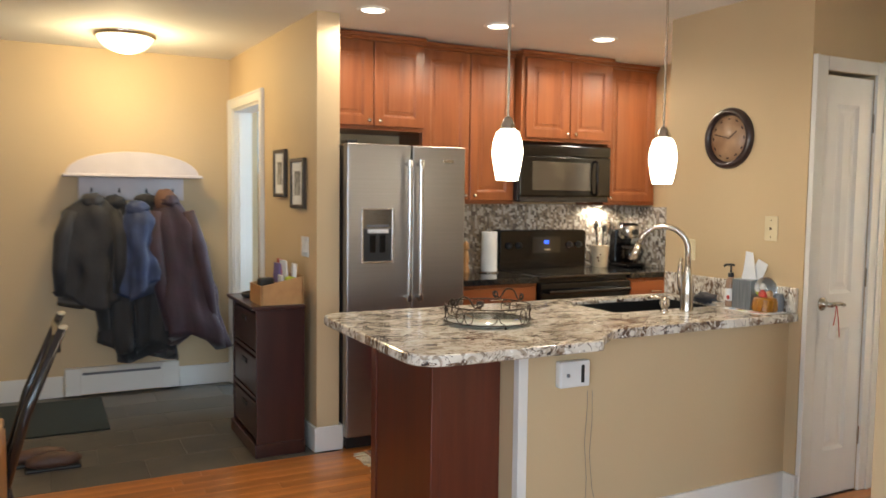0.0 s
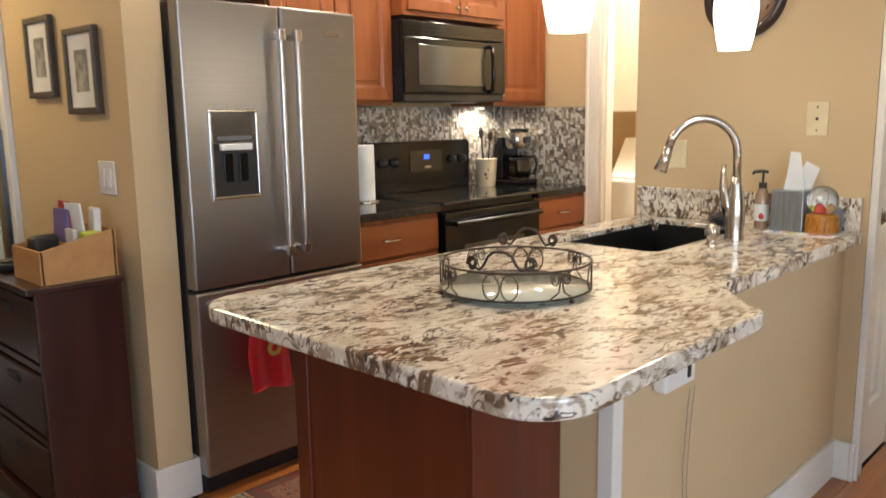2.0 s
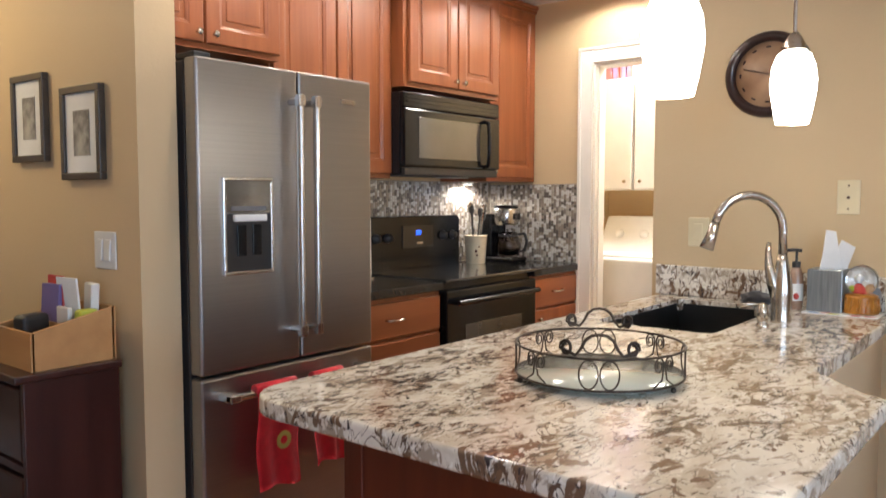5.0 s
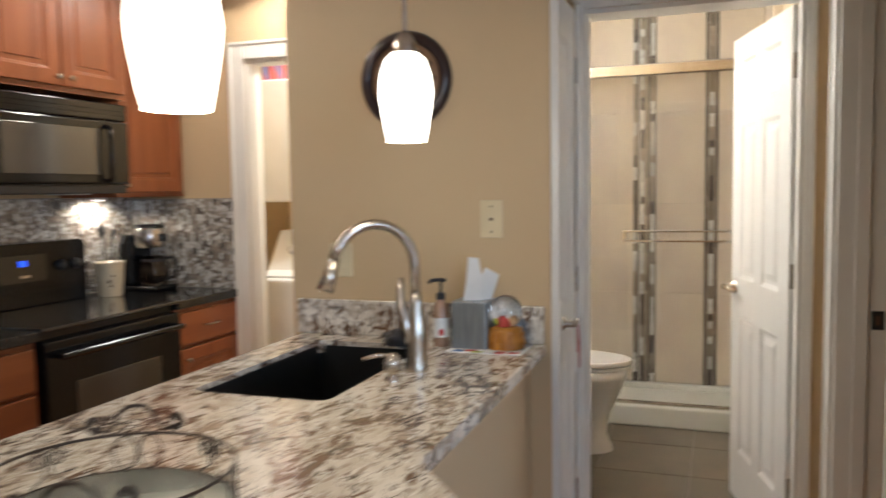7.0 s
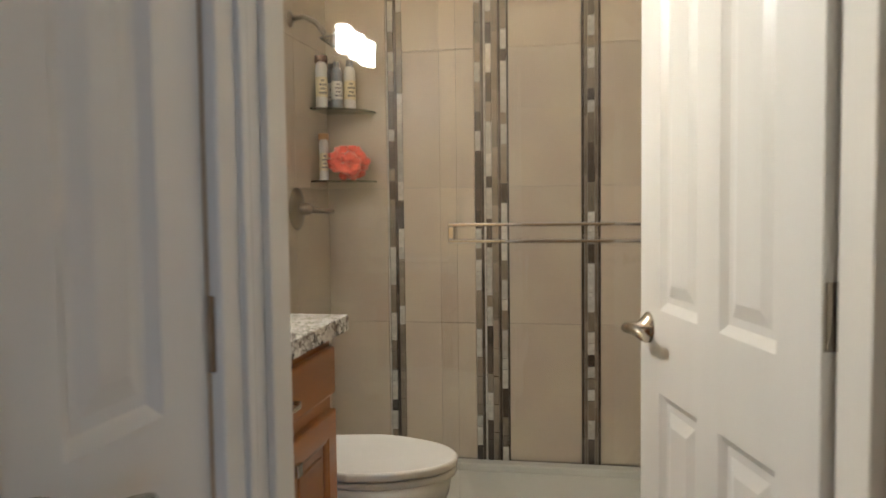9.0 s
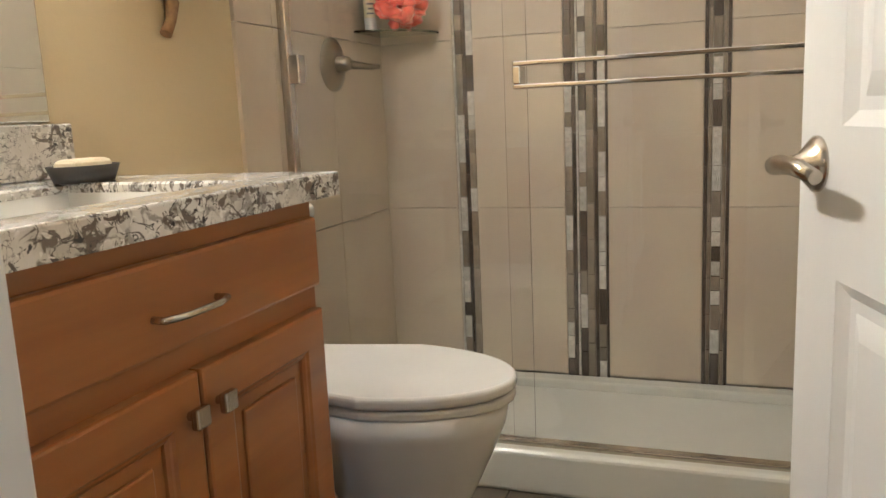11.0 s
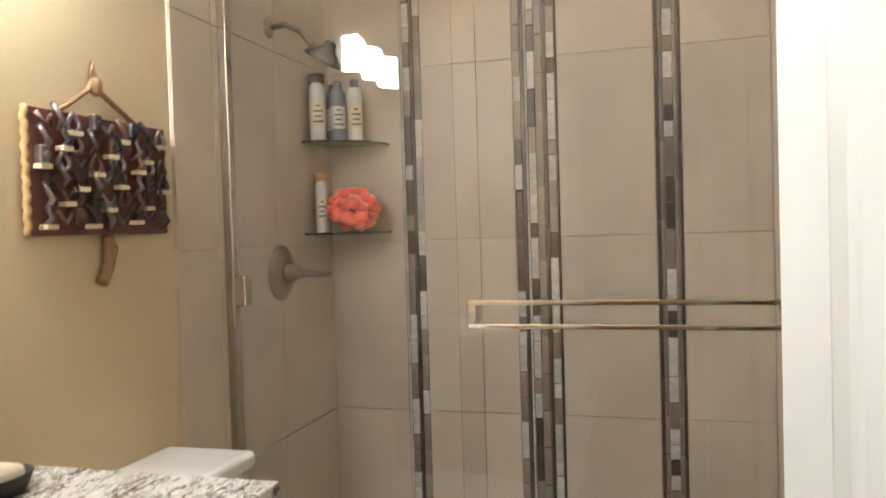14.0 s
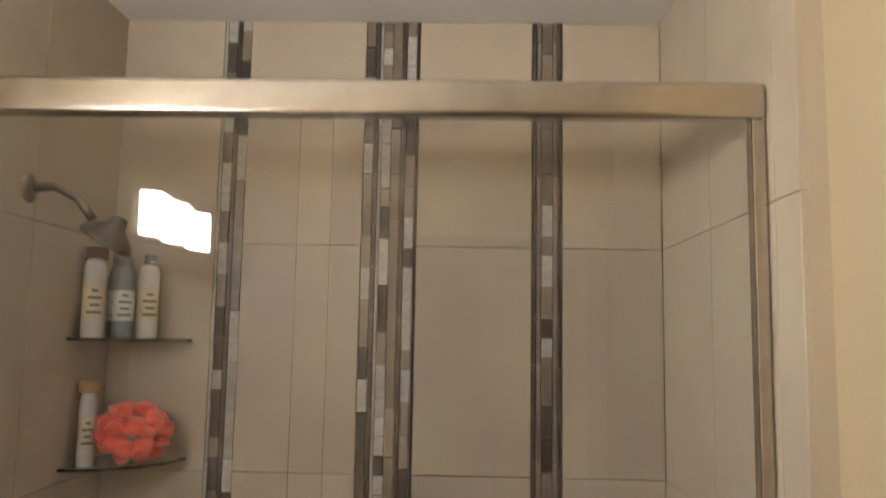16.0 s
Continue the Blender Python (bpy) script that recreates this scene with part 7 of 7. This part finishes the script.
# slate tiles in the entry, laid in running bond
slate = piece_mesh("slate_tile", 0.446, 0.296, 0.0115, "slate_tile", 0.002)
SLB = structure("floor_entry", Build().box(-1.78, PX, TILE_Y + 0.004, BY, -0.0119, -0.004), "grout_dark", "dark grout bed under the slate tiles", "floor")
yy, r = TILE_Y + 0.15, 0
while yy < BY + 0.1:
    xx = -1.6 + (0.225 if r % 2 else 0.0)
    while xx < PX - 0.1:
        lay("slate_tile", slate, SLB, pose(xx, yy, -0.0115, 0, 0, random.uniform(-0.1, 0.1)))
        xx += 0.45
    yy += 0.30
    r += 1

# bathroom floor tiles
btile = piece_mesh("floor_tile", 0.446, 0.446, 0.010, "bath_tile", 0.002)
BFL = bpy.data.objects["floor_bathroom"]
for i in range(4):
    for j in range(4):
        lay("floor_tile", btile, BFL, pose(4.36 + 0.45 * i, 1.99 + 0.45 * j, -0.0085))

# kitchen backsplash of small glass tiles, joined
bs = structure("wall_backsplash", Build().box(2.65, EX - 0.001, NY - 0.008, NY - 0.001, 0.915, 1.392).box(EX - 0.008, EX - 0.001, 4.425, NY - 0.008, 0.915, 1.378), "grout", "grey grout bed of the mosaic backsplash", "backsplash")
verts, faces = [], []


def tile_quad(o, u, v, n, w, h, d=0.004):
    i = len(verts)
    b = 0.0012
    for a, c, e in ((0, 0, 0), (w, 0, 0), (w, h, 0), (0, h, 0), (b, b, d), (w - b, b, d), (w - b, h - b, d), (b, h - b, d)):
        verts.append(tuple(o + u * a + v * c + n * e))
    faces.extend([(i + 4, i + 5, i + 6, i + 7), (i, i + 1, i + 5, i + 4), (i + 1, i + 2, i + 6, i + 5), (i + 2, i + 3, i + 7, i + 6), (i + 3, i, i + 4, i + 7)])


for o, u, n, length, height in ((Vector((2.652, NY - 0.008, 0.918)), Vector((1, 0, 0)), Vector((0, -1, 0)), EX - 0.010 - 2.652, 0.470), (Vector((EX - 0.008, 4.428, 0.918)), Vector((0, 1, 0)), Vector((-1, 0, 0)), NY - 0.010 - 4.428, 0.456)):
    col = 0
    a = 0.0
    while a + 0.014 < length:
        w = 0.0155
        c = random.uniform(-0.02, 0)
        while c < height:
            h = random.choice((0.0155, 0.0155, 0.032))
            lo, hi = max(c, 0.0), min(c + h, height)
            if hi - lo > 0.005:
                tile_quad(o + u * a + Vector((0, 0, lo)), u, Vector((0, 0, 1)), n, w, hi - lo, random.choice((0.003, 0.004, 0.0045)))
            c += h + 0.0015
        a += w + 0.0015
me = bpy.data.meshes.new("mosaic")
me.from_pydata(verts, [], faces)
me.materials.append(MATS["backsplash_tile"])
ob = new("mosaic", me)
ob.parent = bs
tagged(ob, "grey and white glass mosaic tiles", kind="stuff")

# shower walls: large beige tiles and upright mosaic strips
SW = bpy.data.objects["wall_shower_back"]
TURN_B = pose(0, 0, 0, 0, -90, 0)


def wall_tile(parent, a, b, z0, z1, face):
    """One large tile. face: 'back', 'north' or 'south'; a..b along the wall."""
    if face == "back":
        me = piece_mesh("wall_tile", z1 - z0 - 0.002, b - a - 0.002, 0.012, "shower_tile", 0.001)
        lay("wall_tile", me, parent, pose(BX + 0.012, (a + b) / 2, (z0 + z1) / 2) @ TURN_B)
    elif face == "north":
        me = piece_mesh("wall_tile", b - a - 0.002, z1 - z0 - 0.002, 0.012, "shower_tile", 0.001)
        lay("wall_tile", me, parent, pose((a + b) / 2, BN, (z0 + z1) / 2, 90, 0, 0))
    else:
        me = piece_mesh("wall_tile", b - a - 0.002, z1 - z0 - 0.002, 0.012, "shower_tile", 0.001)
        lay("wall_tile", me, parent, pose((a + b) / 2, SHS - 0.012, (z0 + z1) / 2, -90, 0, 0))


SHS = 1.835
STRIPS = [("A", 2.957, 3.031), ("B", 2.489, 2.637), ("C", 2.100, 2.181)]
edges = [BN, 3.031, 2.957, 2.637, 2.489, 2.181, 2.100, SHS]
for hi, lo in ((edges[0], edges[1]), (edges[2], edges[3]), (edges[4], edges[5]), (edges[6], edges[7])):
    splits = [lo, hi] if hi - lo < 0.33 else [lo, (lo + hi) / 2 + 0.02, hi]
    if abs(hi - 2.489) < 0.001:
        splits = [lo, hi]
    for s0, s1 in zip(splits, splits[1:]):
        for z0, z1 in ((0.09, 0.695), (0.695, 1.29), (1.29, 1.885), (1.885, HB)):
            wall_tile(SW, s0, s1, z0, z1, "back")
NW, SWL = bpy.data.objects["wall_bath_north"], bpy.data.objects["wall_bath_south"]
structure("wall_shower_south", Build().box(5.70, BX + 0.012, BS, SHS - 0.012, 0, HB), "shower_tile", "furred shower side wall under beige tile", "wall")
SSW = bpy.data.objects["wall_shower_south"]
for z0, z1 in ((0.0, 0.695), (0.695, 1.29), (1.29, 1.885), (1.885, HB)):
    for a, b in ((5.62, 5.80), (5.80, 6.15), (6.15, BX)):
        wall_tile(NW, a, b, z0, z1, "north")
    for a, b in ((5.70, 5.80), (5.80, 6.15), (6.15, BX)):
        wall_tile(SSW, a, b, z0, z1, "south")

stick = {}
for wd in (0.009, 0.012, 0.013, 0.026, 0.030):
    for mt in ("mosaic_pale", "mosaic_taupe", "mosaic_dark"):
        for ln in (0.05, 0.085, 0.125):
            stick[wd, mt, ln] = piece_mesh("mosaic_stick", ln - 0.002, wd - 0.002, 0.010, mt, 0.0012)
LAYOUT = {"A": [(0.009, "pale"), (0.026, "mix"), (0.013, "dark"), (0.026, "mix")], "B": [(0.026, "mix"), (0.013, "dark"), (0.009, "pale"), (0.026, "mix"), (0.026, "taupe"), (0.013, "dark"), (0.026, "mix"), (0.009, "dark")], "C": [(0.013, "dark"), (0.013, "taupe"), (0.030, "mix"), (0.013, "taupe"), (0.012, "dark")]}
for name, s0, s1 in STRIPS:
    y = s1
    for wd, kind in LAYOUT[name]:
        z = 0.09 - random.uniform(0, 0.04)
        while z < HB - 0.005:
            ln = 0.125 if kind != "mix" else random.choice((0.05, 0.085, 0.085, 0.125))
            mt = {"dark": "mosaic_dark", "pale": "mosaic_pale", "taupe": "mosaic_taupe"}.get(kind) or random.choice(("mosaic_pale", "mosaic_pale", "mosaic_taupe", "mosaic_taupe", "mosaic_dark"))
            lay("mosaic_stick", stick[wd, mt, ln], SW, pose(BX + 0.012, y - wd / 2, z + ln / 2) @ TURN_B)
            z += ln
        y -= wd
